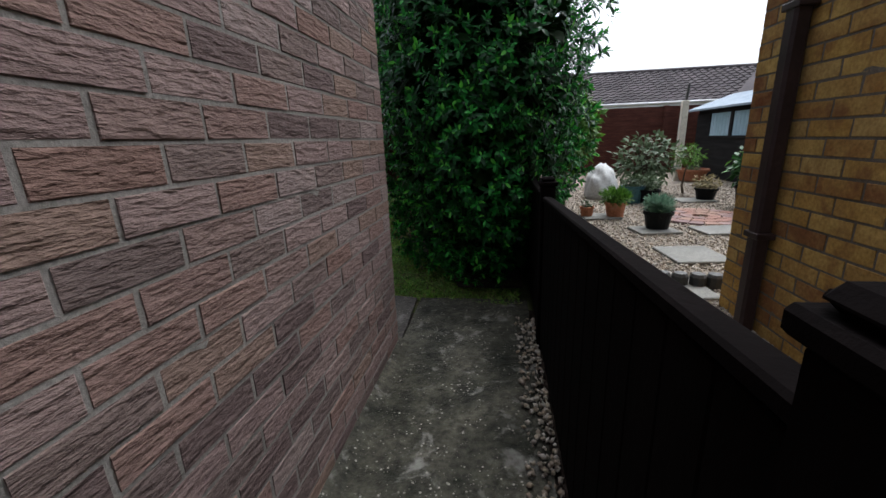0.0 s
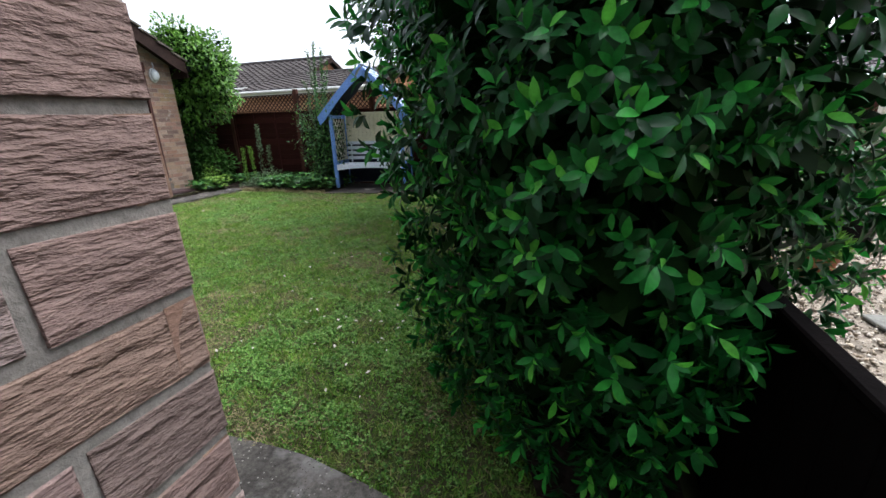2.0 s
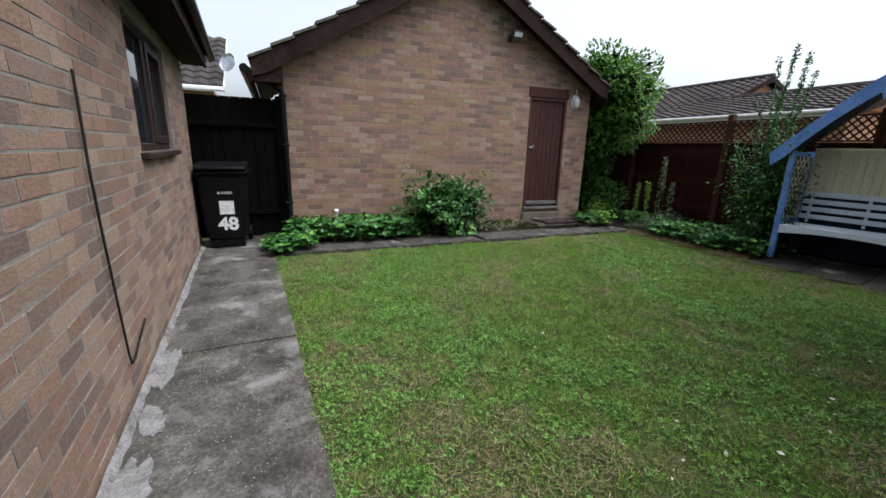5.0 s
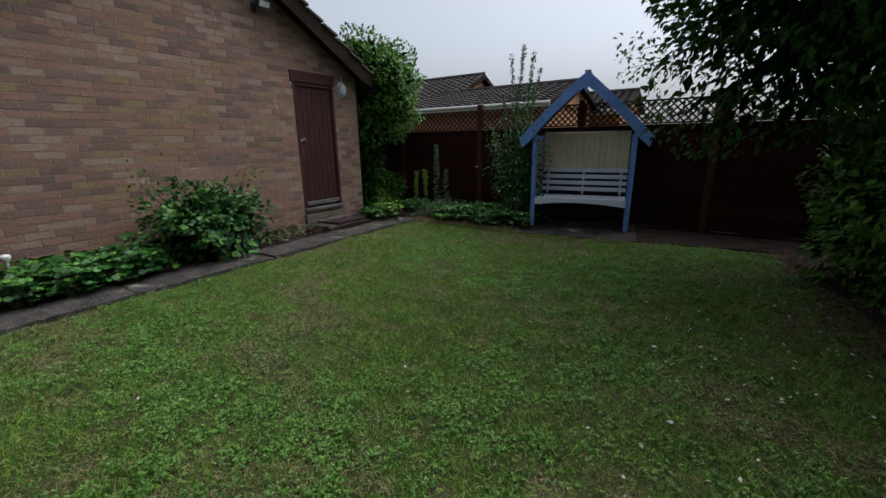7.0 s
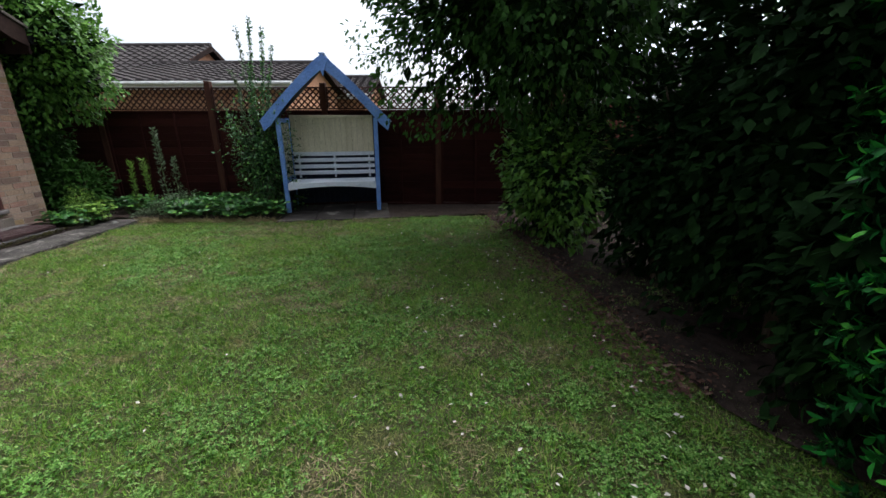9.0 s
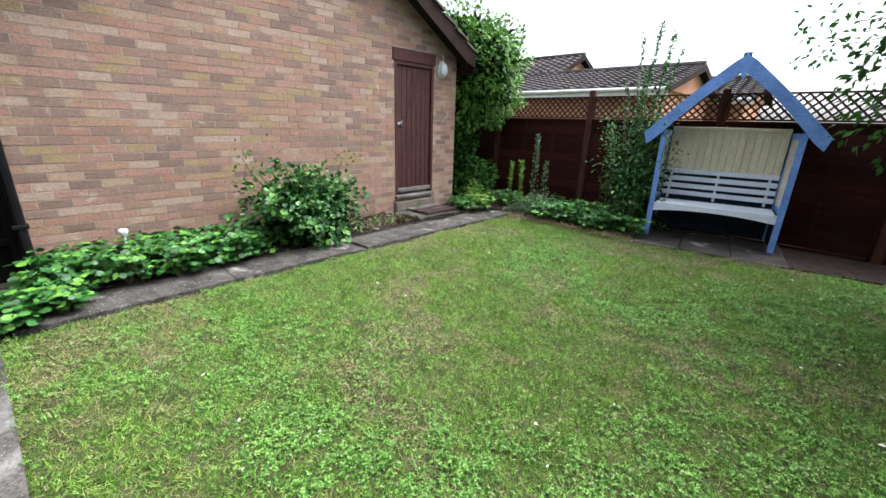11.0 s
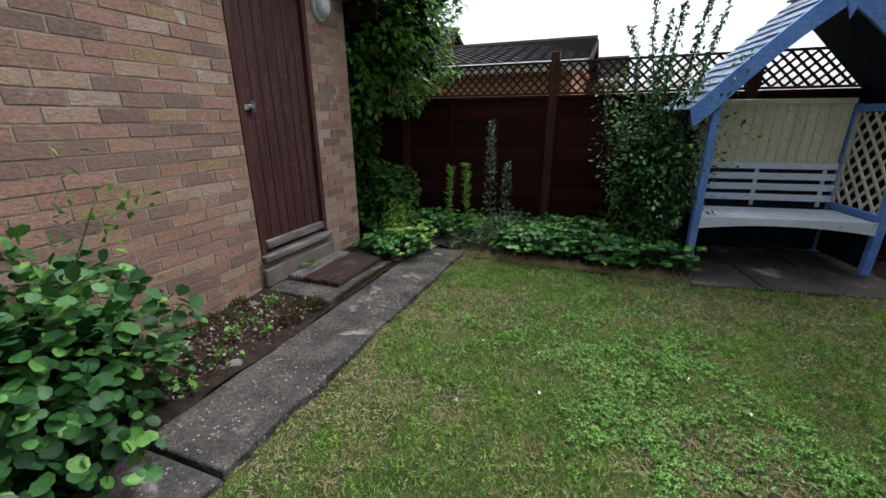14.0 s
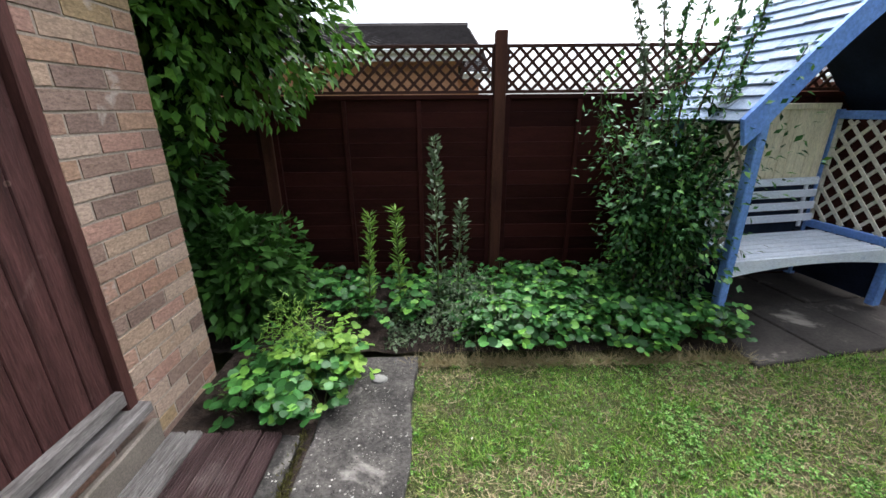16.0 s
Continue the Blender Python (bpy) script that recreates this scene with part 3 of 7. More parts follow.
def lay_bricks(wall, a, b, z0, z1, key, near, top=None, holes=(), first=0, depth=0.03, proud=0.0018, course=0.075, pitch=0.225, joint=0.010, seed=1, limit=300):
    """Stretcher bond on a wall's face from plan point a to b, whose outside lies to the left of a -> b. near(u, z): which
    bricks come first as single pieces; the rest is joined."""
    a, b = Vector((*a, 0)), Vector((*b, 0))
    d = (b - a).normalized()
    nrm = Vector((-d.y, d.x, 0))
    L = (b - a).length
    rr = random.Random(seed)
    h = course - joint
    cells = []
    row, z = first, z0
    while z + h <= z1 + 0.001:
        u = 0.0
        half = row % 2
        while u < L - 0.03:
            w = (pitch / 2 if half else pitch) - joint
            half = 0
            e = min(u + w, L)
            lo, hi = u, e
            for (h0, h1, g0, g1) in holes:
                if z + h > g0 + 0.005 and z < g1 - 0.005 and hi > h0 and lo < h1:
                    if lo < h0 and h0 - lo > 0.03:
                        hi = h0 - 0.004
                    elif hi > h1 and hi - h1 > 0.03:
                        lo = h1 + 0.004
                    else:
                        hi = lo
            uc = (lo + hi) / 2
            if hi - lo > 0.025 and (top is None or z + h < top(uc)):
                cells.append((uc, z + h / 2, hi - lo))
            u += w + joint
        row += 1
        z += course
    cells.sort(key=lambda c: near(c[0], c[1]))
    cache = {}
    ang = math.atan2(nrm.y, nrm.x) - math.pi / 2
    vs, fs, base = [], [], 0
    for i, (u, zc, w) in enumerate(cells):
        k = (round(w, 3), rr.randrange(4))
        if k not in cache:
            cache[k] = brick_mesh(k[0], h, depth, M[key], hash((int(w * 1000), k[1])))
        pos = a + d * u + nrm * (proud - depth + rr.uniform(-0.0010, 0.0014)) + Vector((0, 0, zc))
        # the mesh's length axis runs against d when its face looks outward
        m = Matrix.Translation(pos) @ Matrix.Rotation(ang, 4, "Z") @ Matrix.Rotation(rr.uniform(-0.006, 0.006), 4, "Y")
        if i < limit:
            ob = new("brick", cache[k])
            ob.matrix_basis = m
            ob.parent = wall
        else:
            me = cache[k]
            for v in me.vertices:
                vs.append(tuple(m @ v.co))
            for p in me.polygons:
                fs.append([base + j for j in p.vertices])
            base += len(me.vertices)
    if vs:
        me = bpy.data.meshes.new("brickwork")
        me.from_pydata(vs, [], fs)
        me.materials.append(M[key + "_far"])
        ob = new("brickwork", me)
        ob.parent = wall
        tagged(ob, kind="stuff")


# ---- the ground ----
bm = bmesh.new()
bmesh.ops.create_grid(bm, x_segments=8, y_segments=8, size=1500)
for v in bm.verts:
    v.co.z = -0.12
solid("ground", bm, M["ground"], "plain grassy ground reaching to the horizon", "ground", kind="structure")

def wall_y(x):
    return 3.06 + 0.0603 * (min(x, 0.09) - 0.09)


def lawn_y(x):
    return min(3.87 + 0.055 * x, 3.84 - 0.16 * (x + 0.6))


# lawn with tufty unevenness
LX0, LX1, LY0, LY1 = -6.11, 0.8, 3.50, 9.6


def patchy(x, y, size, seed):
    """Smooth random patches between 0 and 1, about size metres across."""
    g = np.random.RandomState(seed).rand(256, 256)
    u, w = np.asarray(x) / size + 40.0, np.asarray(y) / size + 40.0
    i, j = np.floor(u).astype(int), np.floor(w).astype(int)
    a, b = u - i, w - j
    a, b = a * a * (3 - 2 * a), b * b * (3 - 2 * b)
    i, j, i1, j1 = i % 256, j % 256, (i + 1) % 256, (j + 1) % 256
    return (g[i, j] * (1 - a) + g[i1, j] * a) * (1 - b) + (g[i, j1] * (1 - a) + g[i1, j1] * a) * b


def turf_z(x, y):
    return 0.016 * (patchy(x, y, 0.75, 1) - 0.5) + 0.020 * (patchy(x, y, 0.17, 2) - 0.45) + 0.010 * (patchy(x, y, 0.07, 3) - 0.5)


def on_lawn(x, y):
    """Inside the path's edge, the kerb, the bed and the paving, with a ragged rim."""
    rag = 0.03 * (patchy(x, y, 0.05, 4) - 0.5)
    front = np.minimum(3.87 + 0.055 * x, 3.84 - 0.16 * (x + 0.6)) - 0.012 + rag
    back = np.where(x < -4.13, 9.255, np.minimum(9.16 + 0.171 * (x + 4.13), 9.52)) + rag
    return (y > front) & (y < back) & (x > -6.10 + rag)


nx, ny = 170, 150
gx, gy = np.meshgrid(np.linspace(LX0, LX1, nx + 1), np.linspace(LY0, LY1, ny + 1), indexing="ij")
gv = np.stack([gx.ravel(), gy.ravel(), turf_z(gx.ravel(), gy.ravel()) - 0.008], 1)
ci, cj = np.meshgrid(np.arange(nx), np.arange(ny), indexing="ij")
c0 = (ci * (ny + 1) + cj).ravel()
lawn = tagged(new("lawn", np_mesh("lawn", gv, np.stack([c0, c0 + ny + 1, c0 + ny + 2, c0 + 1], 1), M["lawn"], True)), "mown green lawn with clover and dry patches", "lawn", kind="structure")


def turf(n, rs, chance):
    x, y = rs.uniform(LX0, LX1, n), rs.uniform(LY0, LY1, n)
    keep = on_lawn(x, y) & (rs.rand(n) < chance(x, y))
    return x[keep], y[keep]


def cloverness(x, y):
    """How much of the turf is clover here: broad drifts broken into small clumps, thick beside the path."""
    drift = patchy(x, y, 0.9, 5) + 0.25 * np.clip((5.6 - y) * 0.8, 0, 1) * (x > -3.6)
    return np.clip((drift - 0.40) * 2.0, 0.06, 0.85) * np.clip((patchy(x, y, 0.11, 6) - 0.30) * 3, 0.08, 1)


def worn(x, y):
    """Dry, trodden patches."""
    return np.clip((0.6 * patchy(x, y, 0.55, 7) + 0.4 * patchy(x, y, 0.15, 8) - 0.475) * 5, 0, 1)


# grass in leaning tufts
gx, gy = turf(560000, NR, lambda x, y: (1.0 - 0.62 * worn(x, y)) * (1 - 0.45 * cloverness(x, y)))
n = len(gx)
lean = 2 * np.pi * patchy(gx, gy, 0.06, 9) * 2
ax = np.stack([np.cos(lean), np.sin(lean), np.zeros(n)], 1) * 0.5 + NR.normal(size=(n, 3)) * 0.5
ax[:, 2] = 0.35 + 0.6 * NR.rand(n)
pos = np.stack([gx, gy, turf_z(gx, gy) - 0.008], 1)
v, f = scatter([(0, -0.075, 0), (0, 0.075, 0), (1, 0, -0.18)], [(0, 1, 2)], pos, ax, NR.normal(size=(n, 3)) * 0.5 + np.array([0, 0, 0.4]), (0.016 + 0.026 * NR.rand(n)) * (0.7 + 0.6 * patchy(gx, gy, 0.13, 10)))
tagged(new("grass", np_mesh("grass", v, f, M["grass"])), "short mown green grass blades of the lawn", "grass", kind="stuff")
# clover: three round leaflets on a short stalk
LEAFLET = [(0.02, 0, 0), (0.55, 0.40, 0.10), (1.0, 0, 0.0), (0.55, -0.40, 0.10)]
TREFOIL_V, TREFOIL_F = [], []
for k in range(3):
    ca, sa = math.cos(k * 2.094), math.sin(k * 2.094)
    TREFOIL_V += [(px * ca - py * sa, px * sa + py * ca, pz) for px, py, pz in LEAFLET]
    TREFOIL_F += [(4 * k, 4 * k + 2, 4 * k + 1), (4 * k, 4 * k + 3, 4 * k + 2)]
gx, gy = turf(330000, NR, lambda x, y: cloverness(x, y) * (1 - 0.5 * worn(x, y)))
n = len(gx)
pos = np.stack([gx, gy, turf_z(gx, gy) + 0.002 + 0.020 * NR.rand(n) * (0.4 + patchy(gx, gy, 0.11, 6))], 1)
ax = NR.normal(size=(n, 3)) * np.array([1, 1, 0.3])
up = NR.normal(size=(n, 3)) * 0.42 + np.array([0, 0, 1])
v, f = scatter(TREFOIL_V, TREFOIL_F, pos, ax, up, 0.0075 + 0.0075 * NR.rand(n))
tagged(new("clover", np_mesh("clover", v, f, M["clover"])), "low clover leaves spread through the lawn", "clover", kind="stuff")
# dead thatch lying in the worn patches
gx, gy = turf(260000, NR, lambda x, y: 0.06 + 0.8 * worn(x, y))
n = len(gx)
pos = np.stack([gx, gy, turf_z(gx, gy) + 0.001 + 0.006 * NR.rand(n)], 1)
ax = NR.normal(size=(n, 3)) * np.array([1, 1, 0.18])
v, f = scatter([(0, -0.05, 0), (0, 0.05, 0), (1, 0, 0.05)], [(0, 1, 2)], pos, ax, NR.normal(size=(n, 3)) * 0.4 + np.array([0, 0, 1]), 0.022 + 0.03 * NR.rand(n))
tagged(new("thatch", np_mesh("thatch", v, f, M["thatch"])), "dry dead grass matted into the worn lawn patches", "dry grass", kind="stuff")

# concrete path behind the house: slabs with open joints
path = thing("path", "weathered concrete path along the brick house", "path", kind="structure")
bm = boxes((-7.3, 1.0, -1.2, 3.60, -0.11, -0.012))
part("path_bed", bm, M["soil"], path)


def path_slab(x0, x1, y0, y1, mat, z=0.012, skew=0.0):
    t = bmesh.new()
    nx, ny = max(3, int((x1 - x0) / 0.12)), 8
    grid = [[t.verts.new((x0 + (x1 - x0) * i / nx + skew * (j / ny), y0(x0 + (x1 - x0) * i / nx) * (1 - j / ny) + y1(x0 + (x1 - x0) * i / nx) * j / ny, z + 0.004 * noise.noise(Vector((i * 0.7 + x0, j * 0.9, 3))))) for j in range(ny + 1)] for i in range(nx + 1)]
    for i in range(nx):
        for j in range(ny):
            t.faces.new((grid[i][j], grid[i + 1][j], grid[i + 1][j + 1], grid[i][j + 1]))
    geo = bmesh.ops.extrude_face_region(t, geom=list(t.faces))
    for g in geo["geom"]:
        if isinstance(g, bmesh.types.BMVert):
            g.co.z -= 0.10
    for vv in t.verts:
        vv.co.x += 0.008 * noise.noise(Vector((vv.co.x * 9, vv.co.y * 9, 1)))
        vv.co.y += 0.008 * noise.noise(Vector((vv.co.x * 9, vv.co.y * 9, 5)))
    bmesh.ops.recalc_face_normals(t, faces=list(t.faces))
    return part("slab", t, mat, path)


for x0, x1 in ((-7.2, -3.80), (-3.78, -1.50), (-1.47, 0.096)):
    path_slab(x0, x1, lambda x: wall_y(x) + 0.035, lawn_y, M["concrete"], skew=-0.03)
path_slab(0.10, 0.85, lambda x: 2.0, lambda x: 3.73, M["concrete_damp"])
path_slab(0.11, 0.85, lambda x: -1.1, lambda x: 1.985, M["concrete_damp"])
# pale mortar repairs on the path
for cx, cy, sx, sy, rot in ((-2.62, 2.99, 0.24, 0.08, 0.1), (-3.62, 2.92, 0.22, 0.06, 0.0), (-3.1, 2.97, 0.13, 0.05, 0.3), (-2.02, 3.29, 0.30, 0.17, 0.45)):
    t = bmesh.new()
    ring = []
    for i in range(44):
        an = 2 * math.pi * i / 44
        k = 1 + 0.55 * noise.noise(Vector((math.cos(an) * 2.2 + cx, math.sin(an) * 2.2, cy))) + 0.16 * noise.noise(Vector((math.cos(an) * 5 + cx, math.sin(an) * 5, cy)))
        px, py = sx * k * math.cos(an), sy * k * math.sin(an)
        ring.append(t.verts.new((cx + px * math.cos(rot) - py * math.sin(rot), cy + px * math.sin(rot) + py * math.cos(rot), 0.0185 + 0.0015 * abs(cx % 0.5))))
    face = t.faces.new(ring)
    g = bmesh.ops.extrude_face_region(t, geom=[face])
    for e in g["geom"]:
        if isinstance(e, bmesh.types.BMVert):
            e.co.z -= 0.012
    bmesh.ops.recalc_face_normals(t, faces=list(t.faces))
    part("mortar_patch", t, M["patch"], path, "pale mortar repair")

bm = bmesh.new()
n = 150
ring = []
for i in range(n + 1):
    x = -6.75 + 5.6 * i / n
    w = 0.030 + 0.035 * max(0.0, noise.noise(Vector((x * 2.3, 0, 0)))) + 0.02 * noise.noise(Vector((x * 11, 3, 0)))
    y = wall_y(x) + 0.014
    ring.append([bm.verts.new(c) for c in ((x, y, 0.045 + 0.012 * noise.noise(Vector((x * 7, 1, 0)))), (x, y + 0.4 * w, 0.036), (x, y + max(w, 0.012), 0.014), (x, y, 0.010))])
for a, b in zip(ring, ring[1:]):
    for k in range(4):
        bm.faces.new((a[k], a[(k + 1) % 4], b[(k + 1) % 4], b[k]))
part("mortar_bead", bm, M["patch"], path, "crumbling pale mortar along the wall foot")

# kerb of long concrete edgings between the lawn and the bed
kerb = thing("kerb", "old concrete kerb between lawn and flower bed", "kerb", kind="structure")
ky = [3.60, 5.00, 6.41, 7.85, 9.27]
for i, (a, b) in enumerate(zip(ky, ky[1:])):
    t = bmesh.new()
    bm_box(t, -6.55, -6.10, a + 0.002 + 0.008 * (i == 2), b - 0.002, -0.1, 0.034 + 0.004 * (i == 2), bevel=0.006)
    bmesh.ops.subdivide_edges(t, edges=[e for e in t.edges if e.calc_length() > 0.5], cuts=26)
    for vv in t.verts:
        vv.co += Vector((0.026, 0.006, 0.011)) * (noise.noise(vv.co * 4) + 0.6 * noise.noise(vv.co * 17))
        vv.co.z -= 0.02 * math.exp(-abs(vv.co.y - 6.41) * 6) * (i == 1)
    part("kerbstone", t, M["kerb"], kerb)

# beds of soil
bed = thing("flower_bed", "dark soil beds along garage and back fence", "flower bed", kind="structure")
for i, (x0, x1, y0, y1) in enumerate(((-7.19, -6.545, 3.75, 9.27), (-8.6, -4.12, 9.29, 10.42))):
    t = bmesh.new()
    bmesh.ops.create_grid(t, x_segments=40, y_segments=40, size=0.5)
    for vv in t.verts:
        x, y = x0 + (vv.co.x + 0.5) * (x1 - x0), y0 + (vv.co.y + 0.5) * (y1 - y0)
        vv.co = Vector((x, y, 0.045 + 0.03 * noise.noise(Vector((x * 6, y * 6, 0))) + 0.05 * (-6.54 - x) * (i == 0)))
    part("soil", t, M["soil"], bed)

# paving under the arbour, square to it
paving = thing("paving", "dark damp paving slabs under the arbour", "paving", kind="structure")
paving.matrix_basis = pose(-3.41, 9.69, 0, 0, 0, 9.7)
part("paving_bed", boxes((-0.76, 2.3, -0.36, 0.72, -0.1, 0.006)), M["soil"], paving)
for i in range(3):
    for j in range(2):
        x0, y0 = -0.78 + i * 0.535, -0.41 + j * 0.60
        bm = bmesh.new()
        bm_box(bm, x0 + 0.005, x0 + 0.530, y0 + 0.005, y0 + 0.595, -0.05, 0.020 + 0.005 * ((i + j) % 2), bevel=0.007, m=Matrix.Rotation(radians(0.5 * (i - 1)), 4, "X"))
        part("slab", bm, M["slab"], paving)
# strip of ground under the hedge
t = bmesh.new()
bmesh.ops.create_grid(t, x_segments=40, y_segments=50, size=0.5)
for vv in t.verts:
    y = 3.9 + (vv.co.y + 0.5) * 6.5
    edge = float(np.interp(y, (3.9, 4.6, 5.3, 6.3, 7.8, 9.6, 10.4), (0.35, 0.1, -0.38, -0.5, -0.72, -1.12, -1.2)))
    x = edge + (vv.co.x + 0.5) * (0.83 - edge)
    vv.co = Vector((x, y, 0.02 + 0.02 * noise.noise(Vector((x * 5, y * 5, 0)))))
solid("hedge_bed", t, M["soil"], "bare dark soil under the hedge", "soil", kind="structure")

# the neighbour's gravel
t = bmesh.new()
bmesh.ops.create_grid(t, x_segments=60, y_segments=60, size=0.5)
for vv in t.verts:
    x, y = 0.92 + (vv.co.x + 0.5) * 11.0, 0.0 + (vv.co.y + 0.5) * 13.5
    vv.co = Vector((x, y, 0.09 + 0.012 * noise.noise(Vector((x * 4, y * 4, 0)))))
solid("gravel_ground", t, M["gravel"], "pale gravel bed of the neighbouring garden", "gravel", kind="structure")
ICO = ([(1, 0, 0), (-1, 0, 0), (0, 0.75, 0), (0, -0.75, 0), (0, 0, 0.55), (0, 0, -0.55)], [(0, 2, 4), (2, 1, 4), (1, 3, 4), (3, 0, 4), (2, 0, 5), (1, 2, 5), (3, 1, 5), (0, 3, 5)])
n = 26000
yy = 2.4 + 7.0 * NR.rand(n) ** 1.5
xx = 0.95 + (0.8 + 0.75 * (yy - 2.0)) * NR.rand(n)
pos = np.stack([xx, yy, 0.100 + 0.006 * NR.rand(n)], 1)
v, f = scatter(*ICO, pos, unit(n, NR), NR.normal(size=(n, 3)) * 0.3 + np.array([0, 0, 1]), 0.009 + 0.012 * NR.rand(n))
tagged(new("gravel", np_mesh("gravel", v, f, M["stone"])), "loose pale gravel stones", "gravel", kind="stuff")

# ---- the house ----
HX, HY = 0.09, 3.06
house_side = solid("wall_house_side", boxes((HX - 0.26, HX, -1.2, HY, -0.1, 2.6)), M["mortar_house"], "rustic pinkish brick side wall of the house", "wall", kind="structure")
rd = Vector((-7.0, 2.632, 0)) - Vector((HX, HY, 0))
RL = rd.length
rang = math.atan2(rd.y, rd.x)
rear_m = Matrix.Translation((HX, HY, 0)) @ Matrix.Rotation(rang, 4, "Z")
# in the wall's own frame: u along the wall, the garden at negative v
W0, W1, WZ0, WZ1 = 4.42, 5.80, 1.25, 2.13
t = bmesh.new()
for u0, u1, z0, z1 in ((0.27, W0, -0.1, 2.6), (W1, RL, -0.1, 2.6), (W0, W1, -0.1, WZ0), (W0, W1, WZ1, 2.6)):
    bm_box(t, u0, u1, 0, 0.26, z0, z1)
t.transform(rear_m)
house_rear = solid("wall_house_rear", t, M["mortar_house"], "buff and pink brick rear wall of the house", "wall", kind="structure")
t = bmesh.new()
bm_box(t, -0.0, RL, 3.9, 4.1, -0.1, 2.6)
bm_box(t, RL - 0.26, RL, 0.28, 3.9, -0.1, 2.6)
t.transform(rear_m)
solid("wall_house_inner", t, M["mortar_house"], "plain walls closing the house", "wall", kind="structure")
# roof slab with a boxed dark eave, fascia and gutter
roof = thing("roof_house", "dark boxed eave and roof of the house", "roof", kind="structure")
t = bmesh.new()
bm_box(t, 0.02, RL + 0.02, 0.0, 4.1, 2.61, 2.75)
t.transform(rear_m)
part("roof_deck", t, M["barge"], roof)
t = bmesh.new()
bm_box(t, 3.2, RL + 0.12, -0.24, -0.012, 2.24, 2.30)
t.transform(rear_m)
part("soffit", t, M["barge"], roof)
t = bmesh.new()
bm_box(t, 3.2, RL + 0.12, -0.27, -0.242, 2.22, 2.46, bevel=0.004)
t.transform(rear_m)
part("fascia", t, M["barge"], roof)
t = bmesh.new()
bm_tube(t, [(3.2, -0.32, 2.40), (RL + 0.30, -0.32, 2.38)], 0.05, 10)
t.transform(rear_m)
part("gutter", t, M["black_plastic"], roof)
t = bmesh.new()
bm_box(t, 3.2, RL + 0.14, -0.34, 0.6, 2.47, 2.52)
t.transform(rear_m)
part("roof_edge", t, M["tile_moss"], roof)

# rear window
win = thing("window_1", "dark brown framed window reflecting the pale sky", "window", kind="structure")


def in_rear(specs, bevel=0.0):
    b = bmesh.new()
    for s in specs:
        bm_box(b, *s, bevel=bevel)
    b.transform(rear_m)
    return b


part("window_frame", in_rear([(W0, W0 + 0.06, 0.03, 0.11, WZ0, WZ1), (W1 - 0.06, W1, 0.03, 0.11, WZ0, WZ1), (W0 + 0.06, W1 - 0.06, 0.03, 0.11, WZ1 - 0.06, WZ1), (W0 + 0.06, W1 - 0.06, 0.03, 0.11, WZ0, WZ0 + 0.06), (W0 + 0.66, W0 + 0.74, 0.03, 0.11, WZ0 + 0.06, WZ1 - 0.06)], 0.006), M["window_frame"], win)
part("sash", in_rear([(W0 + 0.74, W0 + 0.79, 0.015, 0.07, WZ0 + 0.06, WZ1 - 0.06), (W1 - 0.11, W1 - 0.06, 0.015, 0.07, WZ0 + 0.06, WZ1 - 0.06), (W0 + 0.79, W1 - 0.11, 0.015, 0.07, WZ1 - 0.12, WZ1 - 0.06), (W0 + 0.79, W1 - 0.11, 0.015, 0.07, WZ0 + 0.06, WZ0 + 0.12)], 0.005), M["window_frame"], win)
for a, b in ((W0 + 0.06, W0 + 0.66), (W0 + 0.79, W1 - 0.11)):
    part("pane", in_rear([(a, b, 0.055, 0.061, WZ0 + 0.06, WZ1 - 0.06)]), M["glass"], win)
part("window_sill", in_rear([(W0 - 0.04, W1 + 0.04, -0.055, 0.10, WZ0 - 0.045, WZ0 - 0.002)], 0.006), M["window_frame"], win)

# ---- the garage ----
GX, GY0, GY1, GR, GE, GP = -7.2, 3.78, 9.06, 6.40, 2.46, 3.98
DY0, DY1, DZ0, DZ1 = 7.76, 8.545, 0.31, 2.24
t = bmesh.new()
for y0, y1, z0, z1 in ((GY0, DY0, -0.1, GE), (DY1, GY1, -0.1, GE), (DY0, DY1, -0.1, DZ0), (DY0, DY1, DZ1, GE)):
    bm_box(t, GX - 0.22, GX, y0, y1, z0, z1)
bm_prism(t, [(GY0, GE), (GY1, GE), (GR, GP)], "x", GX - 0.22, GX)
garage_front = solid("wall_garage_gable", t, M["mortar_garage"], "buff brick gable wall of the garage", "wall", kind="structure")
solid("wall_garage_sides", boxes((GX - 5.2, GX - 0.23, GY0, GY0 + 0.22, -0.1, GE), (GX - 5.2, GX - 0.23, GY1 - 0.22, GY1, -0.1, GE), (GX - 5.42, GX - 5.21, GY0, GY1, -0.1, GE)), M["mortar_garage"], "buff brick side walls of the garage", "wall", kind="structure")


def slope_z(y):
    return GP - abs(y - GR) * (GP - GE) / (GR - GY0)


